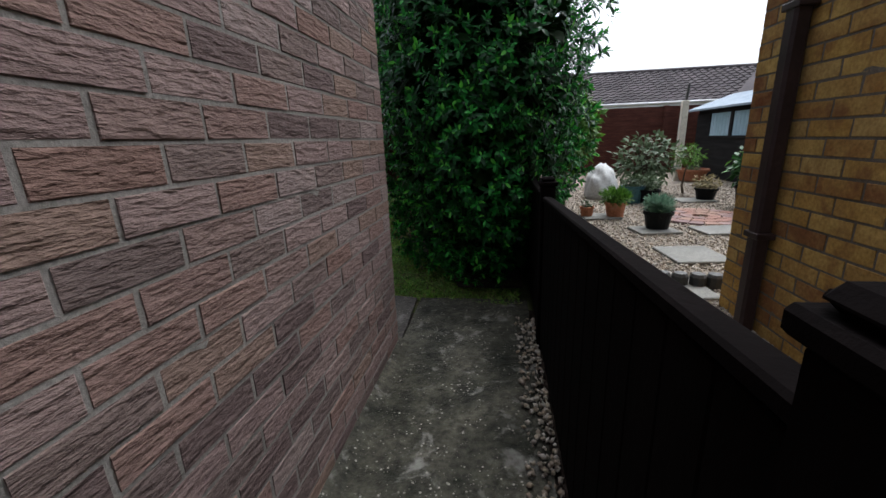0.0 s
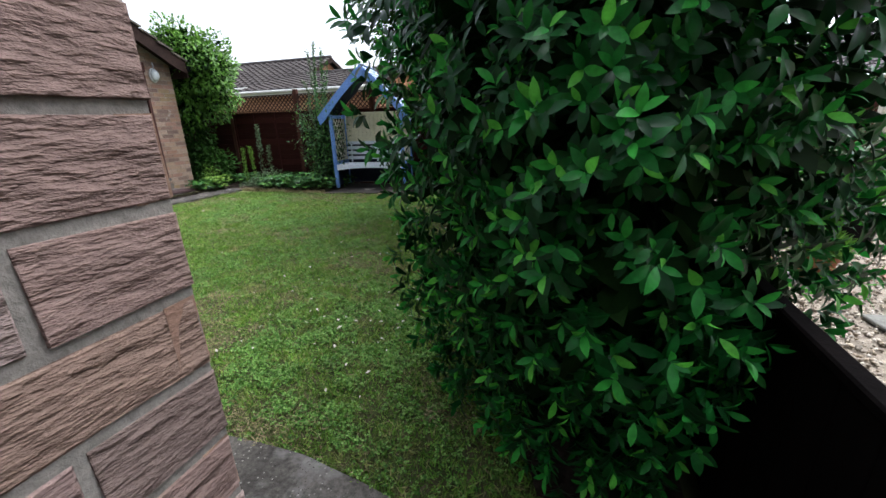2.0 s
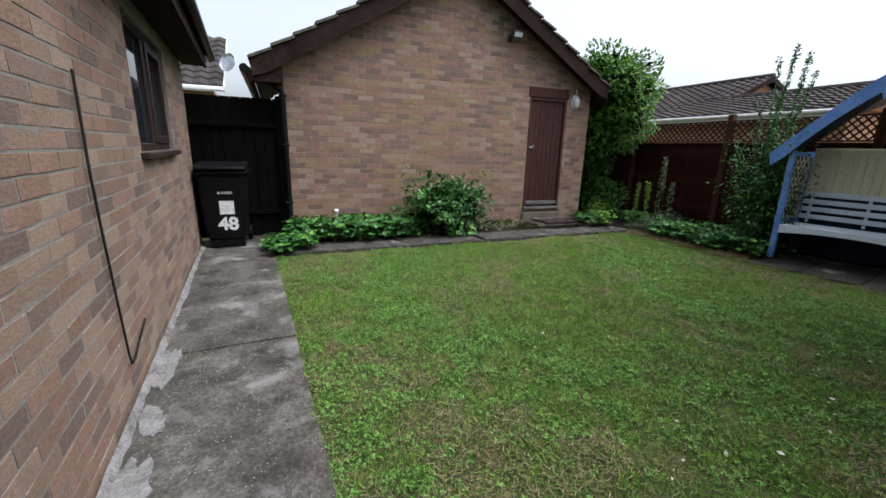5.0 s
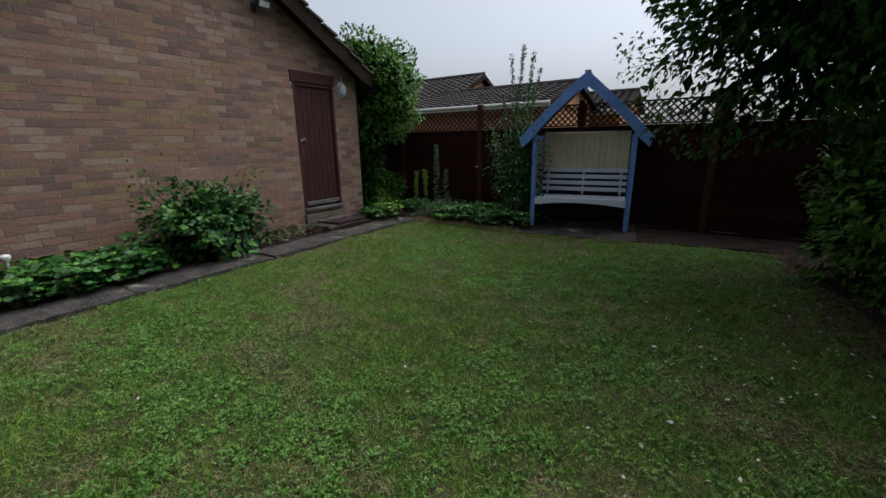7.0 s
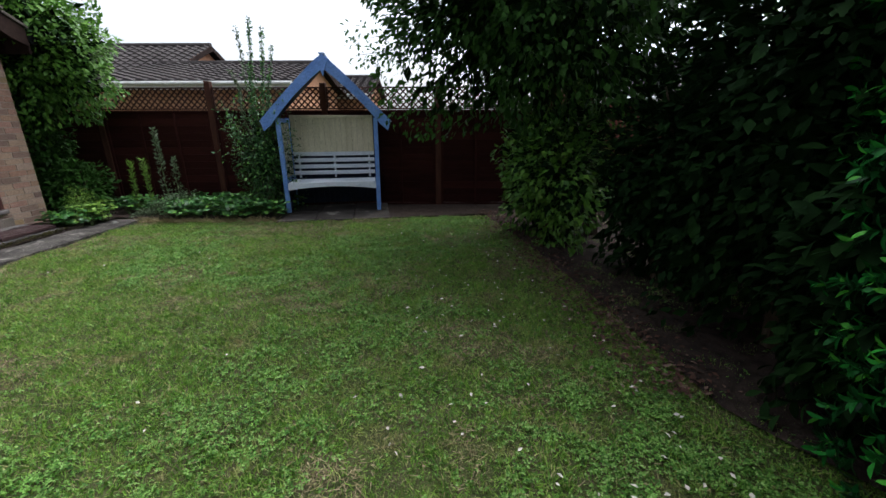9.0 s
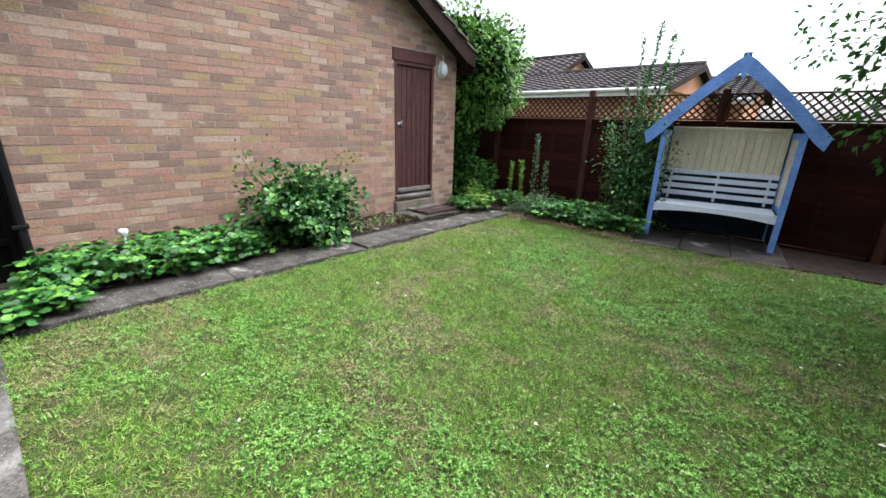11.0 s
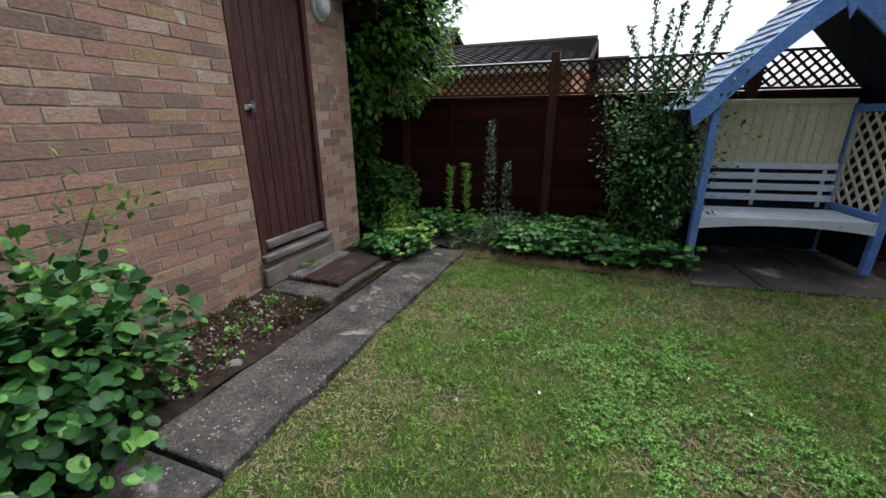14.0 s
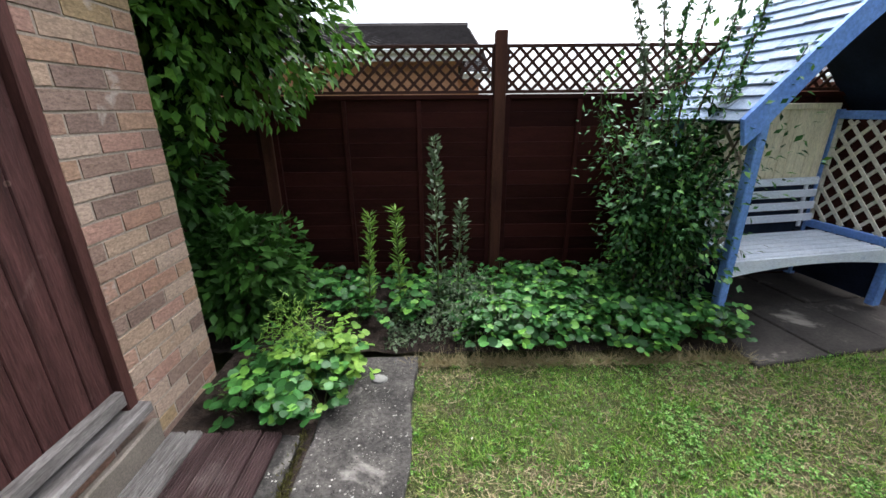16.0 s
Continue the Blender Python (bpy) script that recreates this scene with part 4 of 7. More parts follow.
groof = thing("roof_garage", "mossy tiled garage roof with dark bargeboards", "roof", kind="structure")
for sgn, y_e in ((-1, GY0 - 0.40), (1, GY1 + 0.16)):
    ze = slope_z(y_e)
    nrm = Vector((0, sgn * (GP - GE), GR - GY0)).normalized()
    rows_n = 11
    for i in range(rows_n):
        a, b = i / rows_n, (i + 1) / rows_n
        ya, yb = y_e + (GR - y_e) * a, y_e + (GR - y_e) * b
        for k in range(2):
            x1, x0 = (GX + 0.31 + 0.012 * (i % 2), GX - 0.15) if k == 0 else (GX - 0.155, GX - 5.5)
            bm = bmesh.new()
            bm_beam(bm, (0, ya, slope_z(ya) + 0.140), (0, yb + 0.06 * (yb - ya), slope_z(yb) + 0.110), 1, 0.032, up=nrm, bevel=0.006)
            for vv in bm.verts:
                vv.co.x = x1 if vv.co.x > 0 else x0
            part("roof_tile" if k == 0 else "tile_course", bm, M["tile_moss"], groof)
    bm = bmesh.new()
    s = 1 if sgn > 0 else -1
    ye2 = y_e + 0.03 * s * -1
    outline = [(ye2, slope_z(ye2) + 0.095), (GR, GP + 0.095), (GR, GP - 0.15), (ye2 - s * 0.2, slope_z(ye2 - s * 0.2) - 0.15), (ye2, slope_z(ye2) - 0.10)]
    bm_prism(bm, outline, "x", GX + 0.255, GX + 0.29)
    part("bargeboard", bm, M["barge"], groof, "dark brown bargeboard")
    bm = bmesh.new()
    ys = ye2 - s * 0.05
    bm_prism(bm, [(ys, slope_z(ys) + 0.0), (GR, GP + 0.0), (GR, GP - 0.04), (ys, slope_z(ys) - 0.04)], "x", GX + 0.012, GX + 0.25)
    part("soffit", bm, M["barge"], groof)
    bm = bmesh.new()
    bm_box(bm, GX - 5.4, GX + 0.25, y_e - 0.01, y_e + 0.02, slope_z(y_e) - 0.16, slope_z(y_e) + 0.03)
    part("fascia", bm, M["barge"], groof)
    bm = bmesh.new()
    bm_tube(bm, [(GX + 0.27, y_e + s * 0.055, slope_z(y_e) + 0.01), (GX - 5.4, y_e + s * 0.055, slope_z(y_e) - 0.01)], 0.055, 10)
    part("gutter", bm, M["black_plastic"], groof)
bm = bmesh.new()
bm_prism(bm, [(GY0 - 0.40, 2.10), (GY0 - 0.02, 2.10), (GY0 - 0.02, 2.37), (GY0 - 0.40, 2.23)], "x", GX + 0.03, GX + 0.254)
part("boxed_eave_end", bm, M["barge"], groof)
pipe = thing("downpipe", "black plastic downpipe on the garage corner", "downpipe")
bm = bmesh.new()
bm_tube(bm, [(GX + 0.06, GY0 - 0.36, 2.24), (GX + 0.06, GY0 - 0.30, 2.18), (GX + 0.055, GY0 - 0.03, 2.02), (GX + 0.055, GY0 - 0.02, 1.9), (GX + 0.055, GY0 - 0.02, 0.03)], 0.036, 10)
part("pipe", bm, M["black_plastic"], pipe)
for z in (0.5, 1.3, 1.95):
    part("bracket", boxes((GX + 0.008, GX + 0.095, GY0 - 0.07, GY0 + 0.03, z, z + 0.03), bevel=0.004), M["black_plastic"], pipe)

# garage door
door = thing("door_1", "dark brown boarded garage side door, closed", "door", kind="structure")
part("lintel", boxes((GX - 0.15, GX + 0.022, DY0 - 0.035, DY1 + 0.02, DZ1 + 0.002, DZ1 + 0.165), bevel=0.006), M["door_frame"], door, "brown timber lintel")
part("door_frame", boxes((GX - 0.12, GX + 0.010, DY0, DY0 + 0.052, DZ0, DZ1), bevel=0.005), M["door_frame"], door)
part("door_frame", boxes((GX - 0.12, GX + 0.010, DY1 - 0.052, DY1, DZ0, DZ1), bevel=0.005), M["door_frame"], door)
part("door_frame", boxes((GX - 0.12, GX + 0.006, DY0 + 0.053, DY1 - 0.053, DZ1 - 0.05, DZ1 - 0.001), bevel=0.005), M["door_frame"], door)
leaf_bm = boxes((GX - 0.075, GX - 0.045, DY0 + 0.054, DY1 - 0.054, DZ0 + 0.045, DZ1 - 0.052))
leaf_ob = part("door_leaf", leaf_bm, M["door"], door)
nb = 7
bw = (DY1 - DY0 - 0.112) / nb
for i in range(nb):
    y0 = DY0 + 0.056 + i * bw
    part("board", boxes((GX - 0.044, GX - 0.022, y0 + 0.0015, y0 + bw - 0.0015, DZ0 + 0.05, DZ1 - 0.055), bevel=0.0035), M["door"], leaf_ob)
part("weather_board", boxes((GX - 0.02, GX + 0.020, DY0 + 0.054, DY1 - 0.054, DZ0 + 0.055, DZ0 + 0.125), bevel=0.010), M["grey_wood"], door, "bare worn weather board")
part("door_sill", boxes((GX - 0.13, GX + 0.055, DY0 - 0.01, DY1 + 0.012, DZ0 - 0.03, DZ0 + 0.022), bevel=0.008), M["grey_wood"], door, "bare weathered timber sill")
hasp = thing("door_lock", "galvanised hasp with a small padlock", "lock")
part("hasp", boxes((GX - 0.018, GX - 0.010, DY0 + 0.03, DY0 + 0.147, 1.375, 1.412), bevel=0.003), M["steel"], hasp)
bm = boxes((GX - 0.008, GX + 0.014, DY0 + 0.107, DY0 + 0.147, 1.355, 1.392), bevel=0.005)
part("padlock", bm, M["dark_metal"], hasp, "black padlock body")
bm = bmesh.new()
bm_tube(bm, [(GX + 0.003, DY0 + 0.114, 1.39), (GX + 0.003, DY0 + 0.116, 1.425), (GX + 0.003, DY0 + 0.127, 1.435), (GX + 0.003, DY0 + 0.138, 1.425), (GX + 0.003, DY0 + 0.140, 1.39)], 0.004, 6)
part("shackle", bm, M["steel"], hasp)

# gate between house and garage
gate = thing("gate_1", "tall near-black boarded side gate", "gate", kind="structure")
for i in range(9):
    y0 = 2.58 + i * 0.13
    part("board", boxes((GX - 0.10, GX - 0.078, y0 + 0.002, y0 + 0.128, 0.03, 1.925), bevel=0.004), M["gate"], gate)
for z in (0.35, 1.54):
    part("rail", boxes((GX - 0.077, GX - 0.03, 2.60, 3.72, z, z + 0.06), bevel=0.006), M["gate"], gate)
part("backing_panel", boxes((GX - 0.115, GX - 0.103, 2.58, 3.655, 0.03, 1.90)), M["gate"], gate)
part("gate_post", boxes((GX - 0.12, GX - 0.02, 3.66, 3.755, -0.1, 1.96), bevel=0.006), M["gate"], gate)

# ---- back fence ----
FY = 10.50
fence = thing("fence_back", "dark red-brown lap fence with trellis top", "fence", kind="structure")
posts = [-9.16, -7.32, -5.49, -3.66, -1.83, 0.0, 0.95]
for x in posts[:-1]:
    part("post", boxes((x - 0.045, x + 0.045, FY - 0.05, FY + 0.05, -0.2, 1.97 + 0.02 * math.sin(x * 9)), bevel=0.006), M["post"], fence)
for x0, x1 in zip(posts, posts[1:]):
    a, b = x0 + 0.044, x1 - 0.044
    panel = part("panel_frame", boxes((a, a + 0.04, FY - 0.03, FY + 0.02, 0.03, 1.545), (b - 0.04, b, FY - 0.03, FY + 0.02, 0.03, 1.545), (a + 0.04, b - 0.04, FY - 0.035, FY + 0.02, 1.515, 1.548), bevel=0.003), M["fence"], fence)
    for k in range(13):
        z0 = 0.04 + k * 0.114
        bm = bmesh.new()
        bm_box(bm, a + 0.036, b - 0.036, -0.005, 0.005, 0, 0.128, bevel=0.002)
        bmesh.ops.subdivide_edges(bm, edges=[e for e in bm.edges if e.calc_length() > 0.5], cuts=7)
        for vv in bm.verts:
            vv.co.z += 0.006 * noise.noise(Vector((vv.co.x * 2.2, k * 3.1, 0))) * (1 if vv.co.z < 0.06 else 0.4)
        bm.transform(Matrix.Translation((0, FY + 0.004, z0)) @ Matrix.Rotation(radians(5.5), 4, "X"))
        part("slat", bm, M["fence"], panel)
    part("gravel_board", boxes((a, b, FY - 0.02, FY + 0.02, -0.15, 0.038)), M["fence"], fence)
    for k in (1, 2):
        xm = a + (b - a) * k / 3
        part("batten", boxes((xm - 0.018, xm + 0.018, FY - 0.035, FY - 0.013, 0.04, 1.51), bevel=0.003), M["fence"], panel)
    tr = part("trellis", boxes((a, b, FY - 0.02, FY + 0.012, 1.556, 1.578), (a, b, FY - 0.02, FY + 0.012, 1.872, 1.895), (a, a + 0.022, FY - 0.02, FY + 0.012, 1.579, 1.871), (b - 0.022, b, FY - 0.02, FY + 0.012, 1.579, 1.871), bevel=0.002), M["trellis"], fence)
    for s, yo in ((1, -0.011), (-1, 0.003)):
        x = a - 0.29
        while x < b:
            xa, za, xb, zb = (x, 1.579, x + 0.292, 1.871) if s > 0 else (x, 1.871, x + 0.292, 1.579)
            if xa < a + 0.02:
                za += (zb - za) * (a + 0.02 - xa) / (xb - xa)
                xa = a + 0.02
            if xb > b - 0.02:
                zb -= (zb - za) * (xb - b + 0.02) / (xb - xa)
                xb = b - 0.02
            if xb - xa > 0.03:
                bm = bmesh.new()
                bm_beam(bm, (xa, FY + yo, za), (xb, FY + yo, zb), 0.008, 0.022)
                part("lath", bm, M["trellis"], tr)
            x += 0.098

# ---- low fence along the passage ----
LFX = 0.90


def low_top(y):
    return 0.83 + 0.06 * max(0.0, 3.12 - y)


low = thing("fence_low", "low near-black stained boarded fence", "fence", kind="structure")
lp = [-0.7, 1.31, 3.12, 4.9, 6.7, 8.5, 10.38]
for y in lp[:-1]:
    z = low_top(y) + 0.05
    part("post", boxes((LFX - 0.036, LFX + 0.036, y - 0.036, y + 0.036, -0.1, z), bevel=0.005), M["low_fence"], low)
    bm = boxes((LFX - 0.046, LFX + 0.046, y - 0.046, y + 0.046, z + 0.001, z + 0.024), bevel=0.005)
    bm_box(bm, LFX - 0.037, LFX + 0.037, y - 0.037, y + 0.037, z + 0.024, z + 0.044, bevel=0.011)
    part("post_cap", bm, M["low_cap"], low)
for y0, y1 in zip(lp, lp[1:]):
    yy = y0 + 0.037
    while yy < y1 - 0.06:
        e = min(yy + 0.118, y1 - 0.037)
        part("board", boxes((LFX - 0.018, LFX - 0.002, yy + 0.0015, e - 0.0015, 0.03, low_top((yy + e) / 2) - 0.03), bevel=0.003), M["low_fence"], low)
        yy = e
    bm = bmesh.new()
    bm_beam(bm, (LFX - 0.005, y0 + 0.037, low_top(y0) - 0.012), (LFX - 0.005, y1 - 0.037, low_top(y1) - 0.012), 0.044, 0.026, bevel=0.005)
    part("cap_rail", bm, M["low_cap"], low)
    part("rail", boxes((LFX - 0.001, LFX + 0.035, y0 + 0.037, y1 - 0.037, 0.2, 0.26), bevel=0.004), M["low_fence"], low)
# damp mortar fillet at the foot of the house wall, gravel at the fence foot
bm = bmesh.new()
bm_prism(bm, [(HX + 0.009, 0.014), (HX + 0.075, 0.014), (HX + 0.05, 0.026), (HX + 0.009, 0.045)], "y", -1.1, HY)
bmesh.ops.subdivide_edges(bm, edges=[e for e in bm.edges if e.calc_length() > 1], cuts=40)
for vv in bm.verts:
    if vv.co.x > HX + 0.03:
        vv.co.x += 0.022 * noise.noise(vv.co * 6)
solid("fillet", bm, M["concrete_damp"], "damp mortar fillet at the foot of the house wall", "mortar fillet", kind="structure")
n = 700
yy = NR.uniform(0.9, 3.4, n)
pos = np.stack([0.87 - 0.11 * NR.rand(n) ** 1.6, yy, 0.018 + 0.012 * NR.rand(n)], 1)
v, f = scatter(*ICO, pos, unit(n, NR), NR.normal(size=(n, 3)) * 0.3 + np.array([0, 0, 1]), 0.007 + 0.012 * NR.rand(n))
tagged(new("gravel_edge", np_mesh("gravel_edge", v, f, M["stone"])), "stray gravel along the foot of the low fence", "gravel", kind="stuff")

# ---- the arbour ----
arbour = thing("garden_arbour", "blue painted wooden arbour with slatted bench seat", "arbour", (-3.41, 9.69, 0))
arbour.matrix_basis = pose(-3.41, 9.69, 0.02, 0, 0, 9.7)


def arb(name, bm, mat, parent=None, label=""):
    """Arbour parts are drawn about its front middle, x across, y to the back."""
    return part(name, bm, M[mat], parent or arbour, label)


AW, AD = 0.672, 0.66
for s in (-1, 1):
    for y, z1 in ((0.035, 1.40), (AD, 1.40)):
        bm = bmesh.new()
        bm_beam(bm, (s * (AW - 0.0), y, 0.03), (s * (AW + 0.01), y, z1), 0.062, 0.062, up=(0, 1, 0), bevel=0.006)
        arb("post", bm, "blue")
    # side rails and lattice
    for z in (0.50, 1.36):
        arb("side_rail", boxes((s * AW - 0.02, s * AW + 0.02, 0.068, AD - 0.033, z - 0.03, z + 0.03), bevel=0.004), "blue")
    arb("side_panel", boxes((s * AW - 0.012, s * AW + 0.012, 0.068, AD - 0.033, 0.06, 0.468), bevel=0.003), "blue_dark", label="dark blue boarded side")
    lat = arb("lattice", boxes((s * AW - 0.014, s * AW + 0.014, 0.068, 0.085, 0.531, 1.329)), "lattice", label="cream diagonal lattice")
    arb("lath", boxes((s * AW - 0.014, s * AW + 0.014, AD - 0.05, AD - 0.033, 0.531, 1.329)), "lattice", lat)
    y0, y1, z0, z1 = 0.086, AD - 0.051, 0.532, 1.328
    for sg, xo in ((1, -0.006), (-1, 0.006)):
        c = -1.2
        while c < 2.4:
            pts = []
            # line z = z0 + sg*(y - y0)*1.15 + c
            for y in np.linspace(y0, y1, 60):
                z = z0 + sg * (y - y0) * 1.15 + c
                if z0 <= z <= z1:
                    pts.append((y, z))
            if len(pts) > 5:
                bm = bmesh.new()
                bm_beam(bm, (s * AW + xo, *pts[0]), (s * AW + xo, *pts[-1]), 0.010, 0.024)
                arb("lath", bm, "lattice", lat)
            c += 0.145
# cream tongue-and-groove back
for i in range(15):
    x0 = -AW + 0.035 + i * (2 * AW - 0.07) / 15
    arb("back_board", boxes((x0 + 0.001, x0 + (2 * AW - 0.07) / 15 - 0.001, AD - 0.02, AD - 0.006, 0.85, 1.44), bevel=0.005), "cream", label="cream back board")
    # lower boards near-black to stand in for shade behind the bench
    arb("lower_board", boxes((x0 + 0.001, x0 + (2 * AW - 0.07) / 15 - 0.001, AD - 0.02, AD - 0.006, 0.06, 0.845)), "blue_dark", label="dark lower back board, bench shade in its colour")
arb("back_rail", boxes((-AW + 0.035, AW - 0.035, AD - 0.045, AD - 0.021, 1.40, 1.445), bevel=0.004), "cream")
# bench
seat_n = 6
for i in range(seat_n):
    y0 = 0.06 + i * 0.078
    arb("seat_slat", boxes((-AW + 0.035, AW - 0.035, y0, y0 + 0.066, 0.452, 0.474), bevel=0.006), "bench_paint", label="pale blue seat slat")
for i in range(4):
    z0 = 0.530 + i * 0.098
    arb("back_slat", boxes((-AW + 0.035, AW - 0.035, AD - 0.078 + i * 0.010, AD - 0.056 + i * 0.010, z0, z0 + 0.062), bevel=0.006), "bench_paint", label="pale blue back slat")
for x in (-AW + 0.12, 0.0, AW - 0.12):
    bm = bmesh.new()
    bm_beam(bm, (x, AD - 0.052, 0.48), (x, AD - 0.018, 0.88), 0.03, 0.014, up=(0, 1, 0))
    arb("back_support", bm, "bench_paint")
    arb("seat_bearer", boxes((x - 0.018, x + 0.018, 0.04, AD - 0.03, 0.40, 0.45)), "blue_dark")
ap = []
for i in range(17):
    x = -AW + 0.02 + (2 * AW - 0.04) * i / 16
    ap.append((x, 0.365 + 0.050 * (1 - (x / AW) ** 2)))
bm = bmesh.new()
bm_prism(bm, ap + [(AW - 0.02, 0.476), (-AW + 0.02, 0.476)], "y", 0.012, 0.036)
arb("apron", bm, "bench_paint", label="pale blue arched seat apron")
# roof: curved bargeboards, shingled slopes, dark underside with its shade in the colour
AX, AZ0, AZ1 = 0.88, 1.28, 2.14
for s in (-1, 1):
    top, low_edge = [], []
    for i in range(13):
        k = i / 12
        x, z = AX * (1 - k), AZ0 + 0.02 + (AZ1 - AZ0) * k
        bow = 0.05 * math.sin(math.pi * k)
        top.append((s * (x + 0.02), z + 0.06 + bow * 0.4))
        low_edge.append((s * max(x - 0.055, 0.0), z - 0.075 + bow * 1.2))
    low_edge[0] = (s * (AX - 0.02), AZ0 - 0.06)
    low_edge = [p for i, p in enumerate(low_edge) if i < 12] + [(0, AZ1 - 0.12)]
    top[-1] = (0, AZ1 + 0.075)
    for y in (-0.045,):
        bm = bmesh.new()
        for i in range(12):
            q = [top[i], top[i + 1], low_edge[i + 1], low_edge[i]]
            vv = [[bm.verts.new((p[0], y + dy, p[1])) for p in q] for dy in (-0.014, 0.014)]
            bm.faces.new(vv[0])
            bm.faces.new(vv[1][::-1])
            for a in range(4):
                b = (a + 1) % 4
                bm.faces.new((vv[0][a], vv[0][b], vv[1][b], vv[1][a]))
        bmesh.ops.remove_doubles(bm, verts=list(bm.verts), dist=0.0005)
        bmesh.ops.recalc_face_normals(bm, faces=list(bm.faces))
        arb("bargeboard", bm, "blue")
    # sarking boards underneath and overlapping shingles above
    d = Vector((-s * AX, 0, AZ1 - AZ0)).normalized()
    nrm = Vector((s * (AZ1 - AZ0), 0, AX)).normalized()
    e0 = Vector((s * AX, 0, AZ0 + 0.06))
    L = math.hypot(AX, AZ1 - AZ0)
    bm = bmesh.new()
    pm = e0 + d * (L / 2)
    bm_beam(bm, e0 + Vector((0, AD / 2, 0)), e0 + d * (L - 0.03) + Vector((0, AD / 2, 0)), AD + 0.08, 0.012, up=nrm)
    arb("sarking", bm, "blue_dark", label="dark blue roof underside, shade in its colour")
    nrow = 13
    for i in range(nrow):
        a = e0 + d * (L * i / nrow - 0.012) + nrm * 0.028
        b = e0 + d * (L * (i + 1.25) / nrow) + nrm * 0.010
        cuts = [-0.03, AD * 0.30 + R.uniform(-0.08, 0.08), AD * 0.68 + R.uniform(-0.08, 0.08), AD + 0.05]
        for c0, c1 in zip(cuts, cuts[1:]):
            bm = bmesh.new()
            sh = Vector((0, (c0 + c1) / 2, 0))
            off = d * R.uniform(-0.012, 0.008) + nrm * R.uniform(0, 0.005)
            bm_beam(bm, a + sh + off, b + sh, c1 - c0 - 0.004, 0.009, up=nrm)
            arb("shingle", bm, "shingle")
bm = bmesh.new()
bm_prism(bm, [(-0.075, AZ1 + 0.01), (0.0, AZ1 - 0.20), (0.075, AZ1 + 0.01), (0, AZ1 + 0.085)], "y", -0.075, -0.06)
arb("apex_block", bm, "blue")
arb("ridge_cap", boxes((-0.04, 0.04, -0.03, AD + 0.08, AZ1 + 0.085, AZ1 + 0.105), bevel=0.006), "shingle")

# ---- wheelie bin ----
wbin = thing("wheelie_bin", "black wheelie bin with white house number", "bin", (-6.93, 2.975, 0.015))
bm = bmesh.new()
t = bmesh.new()
bmesh.ops.create_cube(t, size=1)
for v in t.verts:
    k = 1.0 if v.co.z > 0 else 0.84
    v.co = Vector((v.co.x * 0.58 * k, v.co.y * 0.545 * k, 0.10 + (v.co.z + 0.5) * 0.83))
bmesh.ops.bevel(t, geom=list(t.edges), offset=0.025, segments=2, affect="EDGES")
merge(bm, t)
part("body", bm, M["black_plastic"], wbin, smooth=False)
bm = bmesh.new()
bm_box(bm, -0.32, 0.315, -0.295, 0.295, 0.925, 0.985, bevel=0.02)
part("rim", bm, M["black_plastic"], wbin)
bm = bmesh.new()
bm_prism(bm, [(-0.33, 0.99), (0.33, 0.99), (0.32, 1.02), (0.15, 1.055), (-0.2, 1.075), (-0.33, 1.05)], "y", -0.285, 0.285)
bmesh.ops.bevel(bm, geom=list(bm.edges), offset=0.012, segments=1, affect="EDGES")
part("lid", bm, M["black_plastic"], wbin)
part("lid_handle", boxes((0.30, 0.35, -0.2, 0.2, 0.995, 1.015), bevel=0.006), M["black_plastic"], wbin)
for y in (-0.24, 0.24):
    bm = bmesh.new()
    bm_lathe(bm, [(0.03, -0.025), (0.095, -0.025), (0.10, -0.015), (0.10, 0.015), (0.095, 0.025), (0.03, 0.025)], 20, Matrix.Translation((-0.22, y, 0.10)) @ Matrix.Rotation(radians(90), 4, "X"))
    part("wheel", bm, M["black_plastic"], wbin)
part("base_foot", boxes((0.10, 0.235, -0.2, 0.2, 0.0, 0.11), bevel=0.01), M["black_plastic"], wbin)
tilt = math.atan2(0.046, 0.83)


def on_bin(y, z, off=0.003):
    """A spot on the bin's front face."""
    return Matrix.Translation((0.2436 + 0.0464 * (z - 0.10) / 0.83 + off, y, z)) @ Matrix.Rotation(tilt, 4, "Y") @ Matrix.Rotation(radians(90), 4, "Z") @ Matrix.Rotation(radians(90), 4, "X")


bm = bmesh.new()
bm_box(bm, -0.082, 0.082, -0.085, 0.085, 0, 0.002, m=on_bin(0.03, 0.52))
part("sticker", bm, M["white"], wbin, "white paper sticker")


def written(text, size, m, material, parent, name, bold=0.0):
    cu = bpy.data.curves.new(name, "FONT")
    cu.body, cu.size, cu.extrude, cu.align_x, cu.align_y, cu.offset = text, size, 0.0008, "CENTER", "CENTER", bold
    tmp = bpy.data.objects.new(name, cu)
    scene.collection.objects.link(tmp)
    bpy.context.view_layer.update()
    me = bpy.data.meshes.new_from_object(tmp.evaluated_get(bpy.context.evaluated_depsgraph_get()))
    bpy.data.objects.remove(tmp)
    me.materials.clear()
    me.materials.append(material)
    ob = new(name, me)
    ob.matrix_basis = m
    ob.parent = parent
    return ob


written("48", 0.225, on_bin(0.03, 0.305), M["white"], wbin, "number", bold=0.008)
bm = bmesh.new()
bm_box(bm, -0.05, 0.075, 0.004, 0.014, 0, 0.0015, m=on_bin(0.03, 0.705))
bm_box(bm, -0.05, 0.075, -0.012, -0.004, 0, 0.0015, m=on_bin(0.03, 0.705))
bm_lathe(bm, [(0.004, 0), (0.014, 0), (0.014, 0.0015), (0.004, 0.0015)], 14, on_bin(-0.045, 0.705))
